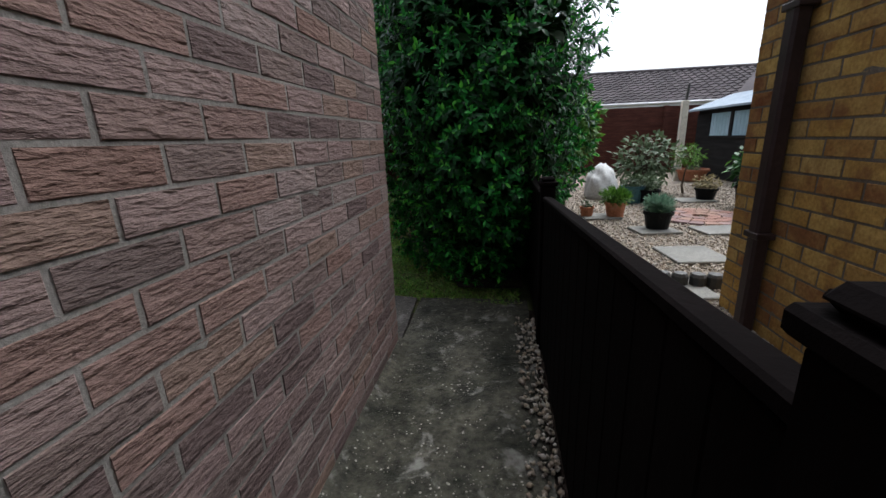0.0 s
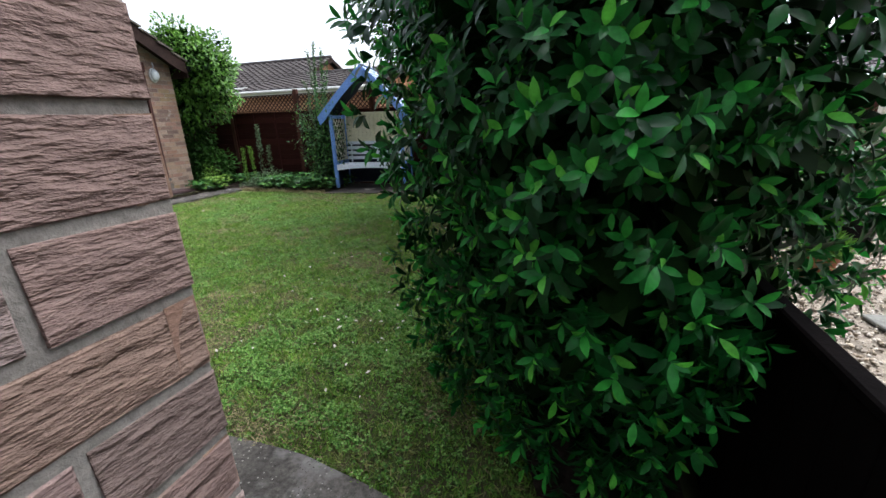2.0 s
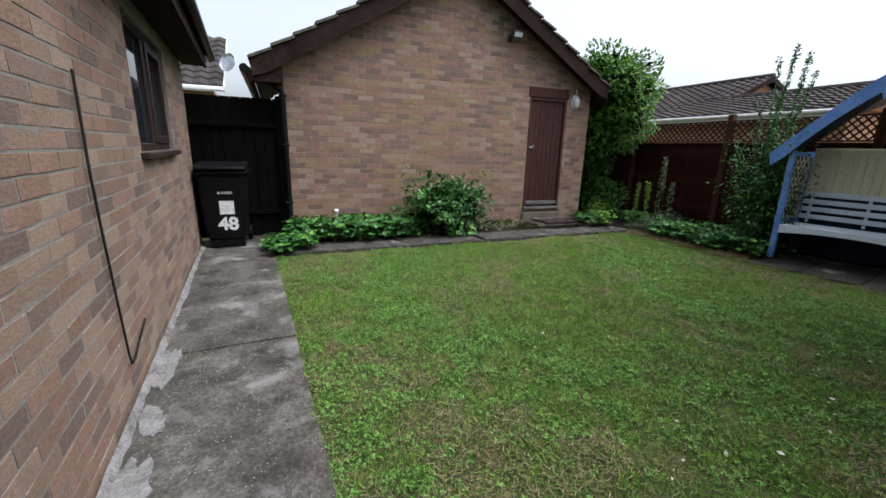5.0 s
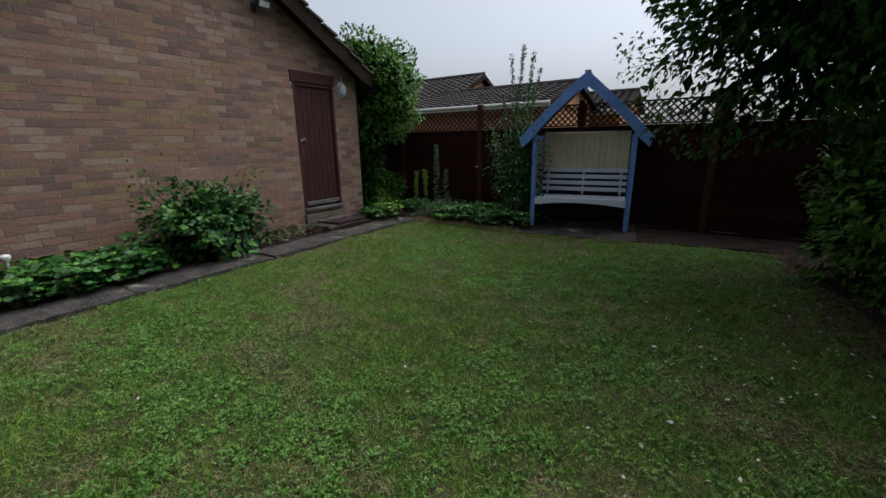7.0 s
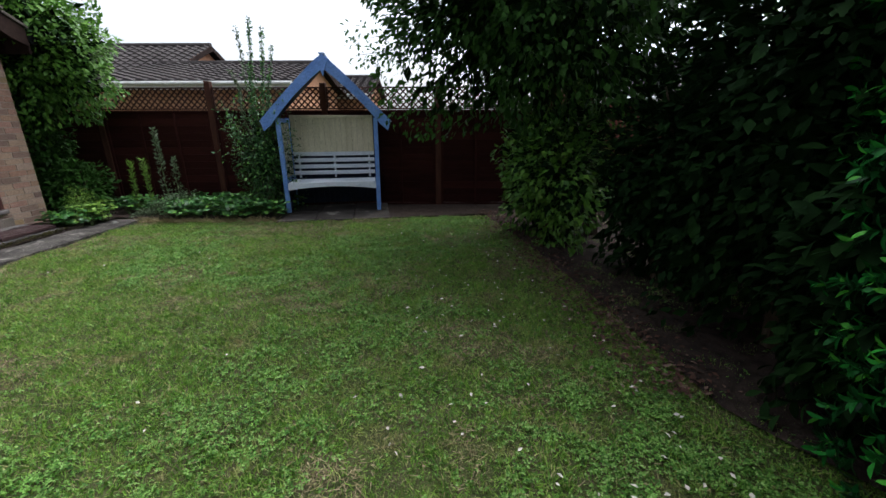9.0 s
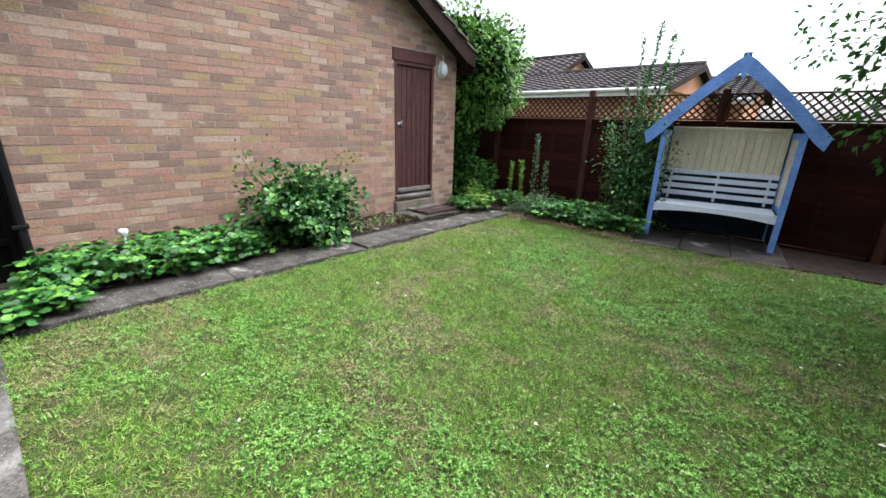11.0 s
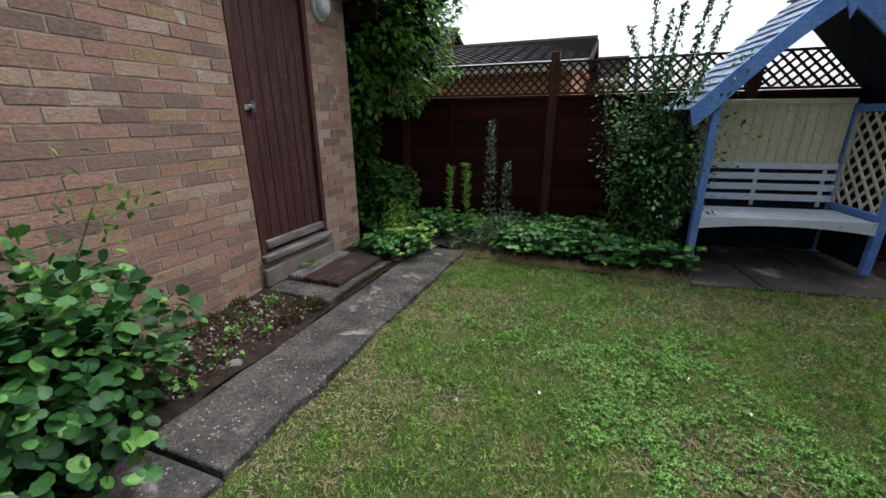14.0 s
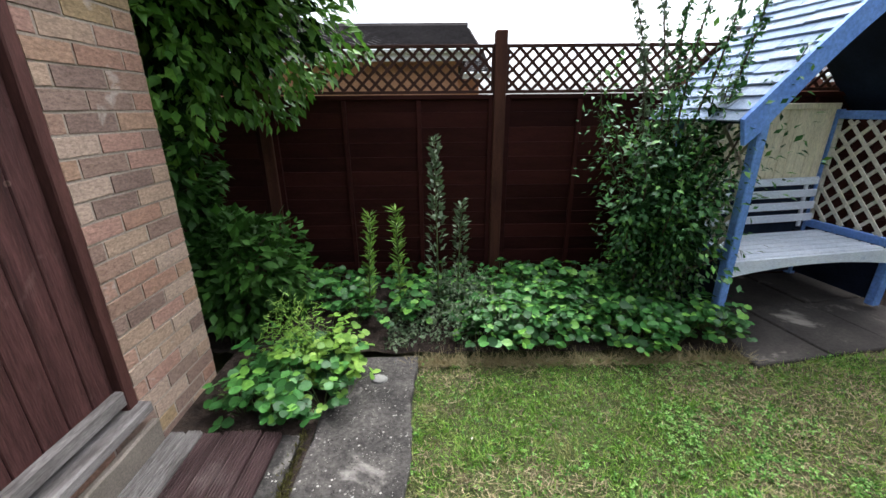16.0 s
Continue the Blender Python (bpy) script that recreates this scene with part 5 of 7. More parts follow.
part("council_mark", bm, M["white_dull"], wbin, "small unreadable white lettering")

# ---- lamps on the garage ----
flood = thing("floodlight", "small dark floodlight high on the garage gable", "floodlight", (GX + 0.01, 7.26, 3.10))
part("back_plate", boxes((0.0, 0.02, -0.035, 0.035, -0.06, 0.05), bevel=0.004), M["dark_metal"], flood)
bm = bmesh.new()
bm_beam(bm, (0.02, 0, -0.01), (0.13, 0.02, 0.05), 0.03, 0.03)
part("arm", bm, M["dark_metal"], flood)
bm = bmesh.new()
bm_box(bm, 0.08, 0.20, -0.085, 0.085, 0.0, 0.09, bevel=0.012, m=Matrix.Translation((0.0, 0.04, 0.04)) @ Matrix.Rotation(radians(22), 4, "Y"))
part("housing", bm, M["dark_metal"], flood)
bm = bmesh.new()
bm_box(bm, 0.201, 0.207, -0.07, 0.07, 0.012, 0.078, m=Matrix.Translation((0.0, 0.04, 0.04)) @ Matrix.Rotation(radians(22), 4, "Y"))
part("lens", bm, M["lamp_glass"], flood)
bulk = thing("bulkhead_lamp", "oval frosted bulkhead lamp beside the garage door", "lamp", (GX + 0.006, 8.70, 2.20))
squash = Matrix.Diagonal((1, 0.74, 1.1, 1)) @ Matrix.Rotation(radians(90), 4, "Y")
bm = bmesh.new()
bm_lathe(bm, [(0.105, 0), (0.115, 0.012), (0.112, 0.03), (0.09, 0.032)], 24, squash)
part("backing", bm, M["white_dull"], bulk)
bm = bmesh.new()
bm_lathe(bm, [(0.098, 0.033), (0.096, 0.055), (0.08, 0.085), (0.05, 0.10), (0.01, 0.105)], 24, squash)
part("shade", bm, M["lamp_glass"], bulk, "frosted glass dome", smooth=True)
bm = bmesh.new()
bm_tube(bm, [(0.02, 0.01, 0.10), (0.03, 0.02, 0.17), (0.02, 0.01, 0.21)], 0.009, 6)
part("cable_entry", bm, M["steel"], bulk)

# solar light stake in the bed
sol = thing("solar_light", "small white solar garden light on a stake", "garden light", (-6.95, 4.38, 0.0))
bm = bmesh.new()
bm_lathe(bm, [(0.008, 0.0), (0.012, 0.05), (0.012, 0.36)], 10)
part("stake", bm, M["white_dull"], sol)
bm = bmesh.new()
bm_lathe(bm, [(0.012, 0.0), (0.022, 0.006), (0.034, 0.03), (0.038, 0.05), (0.034, 0.065), (0.014, 0.072)], 16, Matrix.Translation((0, 0, 0.36)))
part("head", bm, M["white"], sol, smooth=True)

# ---- door step ----
step = thing("doorstep", "rough mossy concrete step and ledge below the garage door", "step", (0, 0, 0))
for x0, x1, y0, y1, z1 in ((-7.19, -6.59, 7.73, 8.62, 0.082), (-7.19, -7.155, 7.74, 8.58, 0.225)):
    bm = bmesh.new()
    bm_box(bm, x0, x1, y0, y1, -0.02 if z1 < 0.1 else 0.085, z1, bevel=0.008)
    bmesh.ops.subdivide_edges(bm, edges=[e for e in bm.edges if e.calc_length() > 0.4], cuts=10)
    for v in bm.verts:
        v.co += (0.012 if z1 < 0.1 else 0.004) * noise.noise_vector(v.co * 8) + 0.004 * noise.noise_vector(v.co * 31)
    part("block", bm, M["kerb"] if z1 < 0.1 else M["mortar_dark"], step)
deck = thing("deck_mat", "brown ribbed decking boards with two bare grey ones", "decking", (0, 0, 0.090))
x0 = -7.145
for i in range(6):
    wide = 0.074 if i < 2 else 0.088
    mat = M["grey_wood"] if i < 2 else M["deck"]
    y1 = 8.60 + 0.006 * math.sin(i * 2.3)
    drop = 0.003 * math.sin(i * 1.9)
    b = part("deck_board", boxes((x0, x0 + wide - 0.013, 7.94, y1, drop, 0.026 + drop), bevel=0.003), mat, deck, "bare grey board" if i < 2 else "")
    ribs = 5 if i < 2 else 6
    pitch = (wide - 0.013) / ribs
    for k in range(ribs):
        xa = x0 + k * pitch + 0.0018
        part("rib", boxes((xa, xa + pitch - 0.0042, 7.943, y1 - 0.003, 0.0255 + drop, 0.034 + drop), bevel=0.0015), mat, b)
    x0 += wide
# soil-coloured sheet added below the boards to make their gaps look shaded
part("bearer", boxes((-7.13, -6.68, 7.97, 8.57, -0.010, 0.002)), M["soil"], deck, "thin dark sheet standing in for shade in the board gaps")

# ---- cables ----
wall_cable = bmesh.new()
pts = [(3.32, 1.6), (3.30, 1.2), (3.31, 0.95), (3.34, 0.6), (3.37, 0.30), (3.39, 0.235), (3.45, 0.235), (3.58, 0.28), (3.75, 0.33)]
bm_tube(wall_cable, [rear_m @ Vector((u, -0.018, z)) for u, z in pts], 0.006, 6)
solid("cable", wall_cable, M["cable"], "black cable hanging on the brick wall", "cable")
for i, (a, b) in enumerate((((-6.93, 9.10, 2.52), (-15.9, 19.5, 5.5)), ((-6.93, 9.2, 2.50), (-15.4, 19.8, 5.45)))):
    bm = bmesh.new()
    pp = []
    for k in range(13):
        q = Vector(a).lerp(Vector(b), k / 12)
        q.z -= 0.12 * math.sin(math.pi * k / 12)
        pp.append(q)
    bm_tube(bm, pp, 0.004, 4)
    solid("overhead_wire", bm, M["wire"], "thin pale overhead wire to the garage eave", "wire")

# ---- trees, hedge and shrubs ----
RS = np.random.RandomState(5)


def limbs(base, tips, r0, name, parent, material):
    for i, tip in enumerate(tips):
        bm = bmesh.new()
        a, b = Vector(base), Vector(tip)
        pp, rr = [], []
        for k in range(7):
            q = a.lerp(b, k / 6) + 0.06 * noise.noise_vector(Vector((i * 3.1, k * 0.8, a.x)))
            if k == 0:
                q = a
            pp.append(q)
            rr.append(r0 * (1 - 0.8 * k / 6))
        bm_tube(bm, pp, rr, 7)
        part(name, bm, M[material], parent)


# the glossy shrub at the end of the passage
shrub = thing("laurel_shrub", "tall dense glossy dark green laurel shrub", "shrub", (0.495, 4.61, 0))
limbs((0, 0, 0), [(-0.4, -0.2, 2.0), (0.4, 0.1, 2.2), (0.0, -0.4, 1.6), (-0.3, 0.4, 1.8), (0.2, 0.3, 2.5)], 0.035, "stem", shrub, "bark")
tips, tdir = crown(4400, (0, 0.0, 1.32), (0.81, 0.85, 1.70), RS, power=2.8, shell=0.34, lump=0.13)
low_in = np.clip((0.95 - tips[:, 2]) / 0.9, 0, 1)
tips[:, 0] -= np.where(tips[:, 0] > 0, tips[:, 0] * 0.5 * low_in, 0)
per = 8
shoot = tdir + 0.45 * unit(len(tips), RS) + np.array([0, 0, 0.25])
shoot /= np.linalg.norm(shoot, axis=1, keepdims=True)
sideways = np.cross(shoot, unit(len(tips), RS))
sideways /= np.linalg.norm(sideways, axis=1, keepdims=True)
third = np.cross(shoot, sideways)
pos, ax, up, sz, young = [], [], [], [], []
for k in range(per):
    an = k * 2.4 + 0.5 * RS.rand(len(tips))
    lift = (k / per)
    radial = sideways * np.cos(an)[:, None] + third * np.sin(an)[:, None]
    pos.append(tips + shoot * (0.055 * lift))
    ax.append(radial * (1.0 - 0.45 * lift) + shoot * (0.25 + 0.75 * lift) + np.array([0, 0, -0.30 * (1 - lift)]) + 0.22 * unit(len(tips), RS))
    up.append(shoot + 0.25 * unit(len(tips), RS) - radial * 0.3)
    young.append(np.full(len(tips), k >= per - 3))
    sz.append((0.066 - 0.022 * lift) * (0.75 + 0.5 * RS.rand(len(tips))))
pos, ax, up, sz, young = np.concatenate(pos), np.concatenate(ax), np.concatenate(up), np.concatenate(sz), np.concatenate(young)
keep = pos[:, 2] > 0.06
pos, ax, up, sz, young = pos[keep], ax[keep], up[keep], sz[keep], young[keep]
order = np.argsort(np.abs(pos[:, 1] + 0.75) * 0.8 + np.abs(pos[:, 2] - 1.15) + 0.6 * np.abs(pos[:, 0] + 0.5))
near_i, far_i = order[:300], order[300:]
# bright tips, dark lower leaves: leaf age plus shade put into the colour
for name, is_young, mat in (("young_leaves", True, "leaf_laurel_far"), ("old_leaves", False, "leaf_laurel_old_shaded_far")):
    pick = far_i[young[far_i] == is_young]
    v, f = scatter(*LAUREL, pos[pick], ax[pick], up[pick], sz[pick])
    ob = new(name, np_mesh(name, v, f, M[mat], True))
    ob.parent = shrub
    tagged(ob, kind="stuff")
# oversized near-black filler leaves put the laurel's inner shade into colour
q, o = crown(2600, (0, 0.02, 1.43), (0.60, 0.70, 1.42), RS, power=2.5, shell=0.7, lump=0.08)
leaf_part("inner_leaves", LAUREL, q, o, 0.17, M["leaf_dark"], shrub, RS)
v, f = scatter(*LAUREL, np.zeros((1, 3)), np.array([[1.0, 0, 0]]), np.array([[0, 0, 1.0]]), [1.0])
leaf_me = {True: np_mesh("leaf", v, f, M["leaf_laurel"], True), False: np_mesh("leaf", v, f, M["leaf_laurel_old_shaded"], True)}
for i in near_i:
    a = Vector(ax[i]).normalized()
    sd = Vector(up[i]).cross(a).normalized()
    nn = a.cross(sd)
    m = (Matrix((a, sd, nn)).transposed() * float(sz[i])).to_4x4()
    m.translation = Vector(pos[i])
    m[3][3] = 1.0
    ob = new("leaf", leaf_me[bool(young[i])])
    ob.matrix_basis = m
    ob.parent = shrub


def tree(name, label, at, centre, radii, n, size, mat, rs, shape=OVAL, tips=6, r0=0.06, lump=0.25, shell=0.6, droop=0.3, category="tree"):
    tr = thing(name, label, category, at)
    tl = []
    for k in range(tips):
        an = 2 * math.pi * k / tips + 0.4
        tl.append((centre[0] + 0.6 * radii[0] * math.cos(an), centre[1] + 0.6 * radii[1] * math.sin(an), centre[2] + radii[2] * (0.3 + 0.4 * (k % 2))))
    limbs((0, 0, 0), [(centre[0] * 0.5, centre[1] * 0.5, centre[2] + 0.3 * radii[2])], r0, "trunk", tr, "bark")
    limbs((centre[0] * 0.3, centre[1] * 0.3, max(0.25, centre[2] - radii[2] * 0.4)), tl, r0 * 0.5, "limb", tr, "bark")
    pos, out = crown(n, centre, radii, rs, lump=lump, shell=shell)
    leaf_part("crown", shape, pos, out, size, M[mat], tr, rs, droop=droop)
    # near-black filler leaves stand in for the shade inside a dense crown
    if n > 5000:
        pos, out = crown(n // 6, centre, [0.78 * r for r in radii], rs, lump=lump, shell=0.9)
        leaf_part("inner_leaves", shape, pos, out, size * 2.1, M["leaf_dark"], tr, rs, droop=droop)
    return tr


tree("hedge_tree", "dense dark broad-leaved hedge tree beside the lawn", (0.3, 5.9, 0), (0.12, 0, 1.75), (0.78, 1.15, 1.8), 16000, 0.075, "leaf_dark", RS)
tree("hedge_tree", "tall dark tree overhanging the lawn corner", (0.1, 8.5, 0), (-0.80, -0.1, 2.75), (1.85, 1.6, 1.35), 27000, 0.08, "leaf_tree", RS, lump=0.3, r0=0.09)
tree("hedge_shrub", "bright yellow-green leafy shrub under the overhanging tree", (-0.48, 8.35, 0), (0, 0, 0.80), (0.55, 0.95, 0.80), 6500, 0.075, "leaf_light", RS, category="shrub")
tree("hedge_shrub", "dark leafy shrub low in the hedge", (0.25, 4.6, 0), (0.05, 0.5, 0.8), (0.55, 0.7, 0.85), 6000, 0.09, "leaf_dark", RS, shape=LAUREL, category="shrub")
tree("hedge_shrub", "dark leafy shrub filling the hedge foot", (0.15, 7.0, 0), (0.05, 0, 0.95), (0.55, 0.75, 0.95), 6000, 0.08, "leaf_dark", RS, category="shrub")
# a twig of the corner tree that hangs out over the lawn
twig = thing("hanging_branch", "thin leafy branch hanging out from the corner tree", "branch", (-1.95, 9.4, 2.36))
limbs((0.5, -0.2, 0.15), [(-0.95, 0.35, -0.15), (-0.75, 0.45, 0.15), (-0.85, 0.2, 0.05)], 0.012, "stem", twig, "bark")
q = np.stack([RS.uniform(-1.1, 0.2, 240), RS.uniform(0.0, 0.5, 240), RS.uniform(-0.28, 0.25, 240)], 1)
leaf_part("leaves", OVAL, q, unit(240, RS), 0.075, M["leaf_tree"], twig, RS)
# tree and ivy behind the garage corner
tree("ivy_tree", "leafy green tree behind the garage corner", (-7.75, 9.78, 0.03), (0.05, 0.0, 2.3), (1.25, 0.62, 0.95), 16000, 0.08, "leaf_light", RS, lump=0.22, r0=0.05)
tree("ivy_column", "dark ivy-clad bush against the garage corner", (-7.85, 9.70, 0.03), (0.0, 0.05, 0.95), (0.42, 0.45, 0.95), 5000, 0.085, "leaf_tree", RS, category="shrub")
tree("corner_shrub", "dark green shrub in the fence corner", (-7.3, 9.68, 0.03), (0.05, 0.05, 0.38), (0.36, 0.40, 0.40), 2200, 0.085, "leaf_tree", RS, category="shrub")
# rose-like bush against the garage
bush = thing("bush", "round green bush against the garage wall", "bush", (-6.78, 6.02, 0.03))
limbs((0, 0, 0), [(0.1, -0.5, 0.85), (0.15, -0.35, 0.6), (0.1, 0.4, 0.7), (0.2, 0.1, 0.75), (0.05, 0.55, 0.95), (0.0, -0.62, 1.0)], 0.012, "stem", bush, "bark")
pos, out = crown(4600, (0.06, 0.04, 0.40), (0.37, 0.58, 0.40), RS, lump=0.5, shell=0.6)
leaf_part("crown", ROUND, pos, out, 0.052, M["leaf_bush"], bush, RS)
for k, (y, z) in enumerate(((-0.62, 1.0), (-0.5, 0.85), (0.55, 0.95), (-0.35, 0.9), (0.4, 0.85))):
    q = np.array([[0.05 + 0.02 * k, y, z]]) + RS.normal(size=(26, 3)) * np.array([0.05, 0.08, 0.12])
    leaf_part("sprig", OVAL, q, unit(26, RS), 0.045, M["leaf_light"], bush, RS)
# near-black filler leaves colour in the shade at the bush's heart
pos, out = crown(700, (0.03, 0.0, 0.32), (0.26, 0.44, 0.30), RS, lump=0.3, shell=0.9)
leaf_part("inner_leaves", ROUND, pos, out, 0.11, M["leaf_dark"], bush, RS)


def berry_patch(name, label, spots, mat, rs, size=0.075, h=(0.10, 0.24), per=9):
    """A low patch of rounded three-part leaves on thin stalks."""
    ob = thing(name, label, "ground plant", (0, 0, 0))
    pos, axs, ups, szs = [], [], [], []
    bm = bmesh.new()
    for (x, y) in spots:
        for k in range(per):
            an = rs.rand() * 2 * math.pi
            r = 0.05 + 0.13 * rs.rand()
            top = np.array([x + r * math.cos(an), y + r * math.sin(an), 0.05 + h[0] + (h[1] - h[0]) * rs.rand()])
            bm_tube(bm, [(x, y, 0.02), tuple((np.array([x, y, 0.05]) + top) / 2 + np.array([0, 0, 0.03])), tuple(top)], 0.0022, 3)
            s = size * (0.7 + 0.6 * rs.rand())
            for da in (-1.9, 0, 1.9):
                a2 = an + da + rs.normal() * 0.15
                pos.append(top)
                axs.append((math.cos(a2), math.sin(a2), -0.15 + 0.25 * rs.rand()))
                ups.append((0.5 * math.cos(an) + rs.normal() * 0.45, 0.5 * math.sin(an) + rs.normal() * 0.45, 1))
                szs.append(s)
    tagged(part("stalk", bm, M["stem"], ob), kind="stuff")
    v, f = scatter(*ROUND, np.array(pos), np.array(axs), np.array(ups), np.array(szs))
    lf = new("foliage", np_mesh("foliage", v, f, M[mat], True))
    lf.parent = ob
    tagged(lf, kind="stuff")
    return ob


def spots(n, x0, x1, y0, y1, rs):
    return [(rs.uniform(x0, x1), rs.uniform(y0, y1)) for _ in range(n)]


berry_patch("strawberry_plants", "lush strawberry plants along the garage wall", spots(70, -7.08, -6.50, 3.72, 5.45, RS), "leaf_berry", RS, size=0.058, h=(0.04, 0.28), per=18)
berry_patch("strawberry_plants", "strawberry plants beside the doorstep, reddish edges", spots(18, -6.98, -6.50, 8.78, 9.20, RS), "leaf_berry", RS, size=0.052, h=(0.04, 0.2), per=11)
berry_patch("strawberry_plants", "bright lime strawberry plants spilling over the kerb", spots(8, -6.68, -6.36, 8.86, 9.28, RS), "leaf_lime", RS, size=0.042, h=(0.05, 0.26), per=12)
berry_patch("strawberry_plants", "green strawberry plants below the back fence", spots(95, -5.75, -4.18, 9.32, 10.25, RS), "leaf_berry", RS, size=0.054, h=(0.04, 0.22), per=11)
berry_patch("strawberry_plants", "scattered strawberry leaves in the fence corner", spots(26, -7.0, -5.7, 9.55, 10.3, RS), "leaf_berry", RS, size=0.055, h=(0.05, 0.18))
berry_patch("strawberry_plants", "dark strawberry plants spilling over the path end", spots(16, -6.62, -6.12, 3.50, 3.95, RS), "leaf_berry", RS, size=0.062, h=(0.03, 0.17), per=12)
# low weeds
weeds = thing("weeds", "low tangled small-leaved weeds below the fence", "weeds", (0, 0, 0))
q = np.stack([RS.uniform(-6.3, -5.3, 2600), RS.uniform(9.3, 10.0, 2600), np.zeros(2600)], 1)
q[:, 2] = 0.04 + 0.30 * RS.rand(2600) * np.exp(-((q[:, 0] + 5.75) / 0.32) ** 2) + 0.06 * RS.rand(2600)
leaf_part("foliage", OVAL, q, unit(2600, RS), 0.032, M["leaf_grey"], weeds, RS)
fr = thing("feathery_weed", "yellow-green feathery weed beside the garage corner", "weed", (-6.75, 9.12, 0.05))
pos, out = crown(900, (0, 0, 0.24), (0.17, 0.17, 0.24), RS, shell=0.8)
leaf_part("foliage", SLIM, pos, out, 0.035, M["leaf_lime"], fr, RS)
# tall leafy spikes
for x, y, h, mat, lab in ((-5.97, 9.75, 1.26, "leaf_grey", "tall grey-green weed spike"), (-5.84, 9.80, 0.85, "leaf_grey", "tall grey-green weed spike"), (-6.46, 9.72, 0.78, "leaf_lime", "willowy upright weed with narrow leaves"), (-6.24, 9.76, 0.80, "leaf_lime", "willowy upright weed with narrow leaves")):
    sp = thing("tall_weed", lab, "weed", (x, y, 0.02))
    bm = bmesh.new()
    lean = R.uniform(-0.05, 0.05)
    bm_tube(bm, [(0, 0, 0), (lean * 0.4, 0, h * 0.5), (lean, 0, h)], [0.006, 0.005, 0.002], 5)
    part("stem", bm, M["stem"], sp)
    n = int(260 * h)
    zz = h * (0.08 + 0.92 * RS.rand(n) ** 0.8)
    dd = unit(n, RS)
    dd[:, 2] = 0.35
    if mat == "leaf_grey":
        wide = 0.015 + 0.05 * (1 - zz / h)
    else:
        wide = np.full(n, 0.004)
    q = np.stack([lean * (zz / h) + dd[:, 0] * wide, dd[:, 1] * wide, zz], 1)
    leaf_part("leaves", OVAL if mat == "leaf_grey" else SLIM, q, dd, 0.042 if mat == "leaf_grey" else 0.065, M[mat], sp, RS, droop=-0.3, spread=0.3)
# wiry shrub beside the arbour
cot = thing("wiry_shrub", "upright wiry shrub with small leaves beside the arbour", "shrub", (-4.50, 9.86, 0.02))
shoots = [((-0.28, 0.0, 2.05), 1.0), ((-0.02, -0.05, 2.15), 1.0), ((0.10, -0.1, 2.7), 0.9), ((0.30, -0.15, 2.6), 0.9), ((0.45, -0.2, 2.35), 0.8), ((-0.15, 0.05, 2.6), 0.8), ((0.2, -0.2, 1.1), 0.8), ((0.0, -0.3, 0.9), 0.8), ((-0.3, -0.2, 0.75), 0.8), ((0.35, -0.3, 0.75), 0.8), ((0.3, -0.1, 1.6), 0.8), ((-0.2, -0.2, 1.3), 0.9), ((0.15, -0.2, 1.35), 0.9), ((0.38, -0.2, 1.0), 0.9), ((-0.40, 0.0, 1.45), 0.5), ((0.25, -0.35, 0.55), 0.9), ((-0.5, 0.0, 1.65), 0.4), ((0.55, -0.28, 1.75), 0.6)]
for i, (tip, dens) in enumerate(shoots):
    bm = bmesh.new()
    pp = []
    for k in range(9):
        a = k / 8
        pp.append(Vector((tip[0] * a ** 1.3, tip[1] * a, tip[2] * a)) + (0.02 + 0.010 * k) * noise.noise_vector(Vector((i * 2.3, k * 0.55, 9))))
    pp[0] = Vector((0, 0, 0))
    bm_tube(bm, pp, [0.011 * (1 - 0.85 * k / 8) + 0.0012 for k in range(9)], 5)
    part("stem", bm, M["bark"], cot)
    n = int((420 if tip[2] < 2 else 330) * dens * tip[2])
    tt = 0.12 + 0.88 * RS.rand(n)
    ii = np.minimum((tt * 8).astype(int), 7)
    P0 = np.array([tuple(p) for p in pp])
    q = P0[ii] + (P0[ii + 1] - P0[ii]) * (tt * 8 - ii)[:, None]
    dd = unit(n, RS)
    spread_w = 0.02 + 0.22 * (1 - 0.6 * tt) * (tip[2] < 2.0) + 0.14 * np.clip(0.75 - tt, 0, 1)
    q = q + dd * spread_w[:, None] * RS.rand(n)[:, None]
    q[:, 2] = np.maximum(q[:, 2], 0.05)
    leaf_part("leaves", OVAL, q, dd, 0.038, M["leaf_grey"] if i % 5 == 0 else M["leaf_bush"], cot, RS)

pos, out = crown(2900, (0.08, -0.06, 0.80), (0.42, 0.32, 0.76), RS, lump=0.75, shell=0.7)
leaf_part("crown", OVAL, pos, out, 0.048, M["leaf_bush"], cot, RS)
# near-black filler leaves colour in the shade within the wiry shrub
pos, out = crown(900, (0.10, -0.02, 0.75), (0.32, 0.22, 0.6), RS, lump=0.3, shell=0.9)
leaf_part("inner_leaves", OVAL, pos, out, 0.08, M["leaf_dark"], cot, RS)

# ---- loose leaves and litter ----
n = 2300
yy = RS.uniform(5.4, 9.9, n)
xx = -0.42 - 0.13 * (yy - 4.6) + RS.normal(size=n) * 0.15 + 0.06
pos = np.stack([xx, yy, np.full(n, 0.03)], 1)
ax = RS.normal(size=(n, 3)) * np.array([1, 1, 0.15])
v, f = scatter(*OVAL, pos, ax, RS.normal(size=(n, 3)) * 0.3 + np.array([0, 0, 1]), 0.022 + 0.026 * RS.rand(n))
tagged(new("leaf_litter", np_mesh("leaf_litter", v, f, M["leaf_dead"])), "brown fallen leaves along the hedge foot", "leaf litter", kind="stuff")
n = 240
yy = RS.uniform(4.2, 9.0, n)
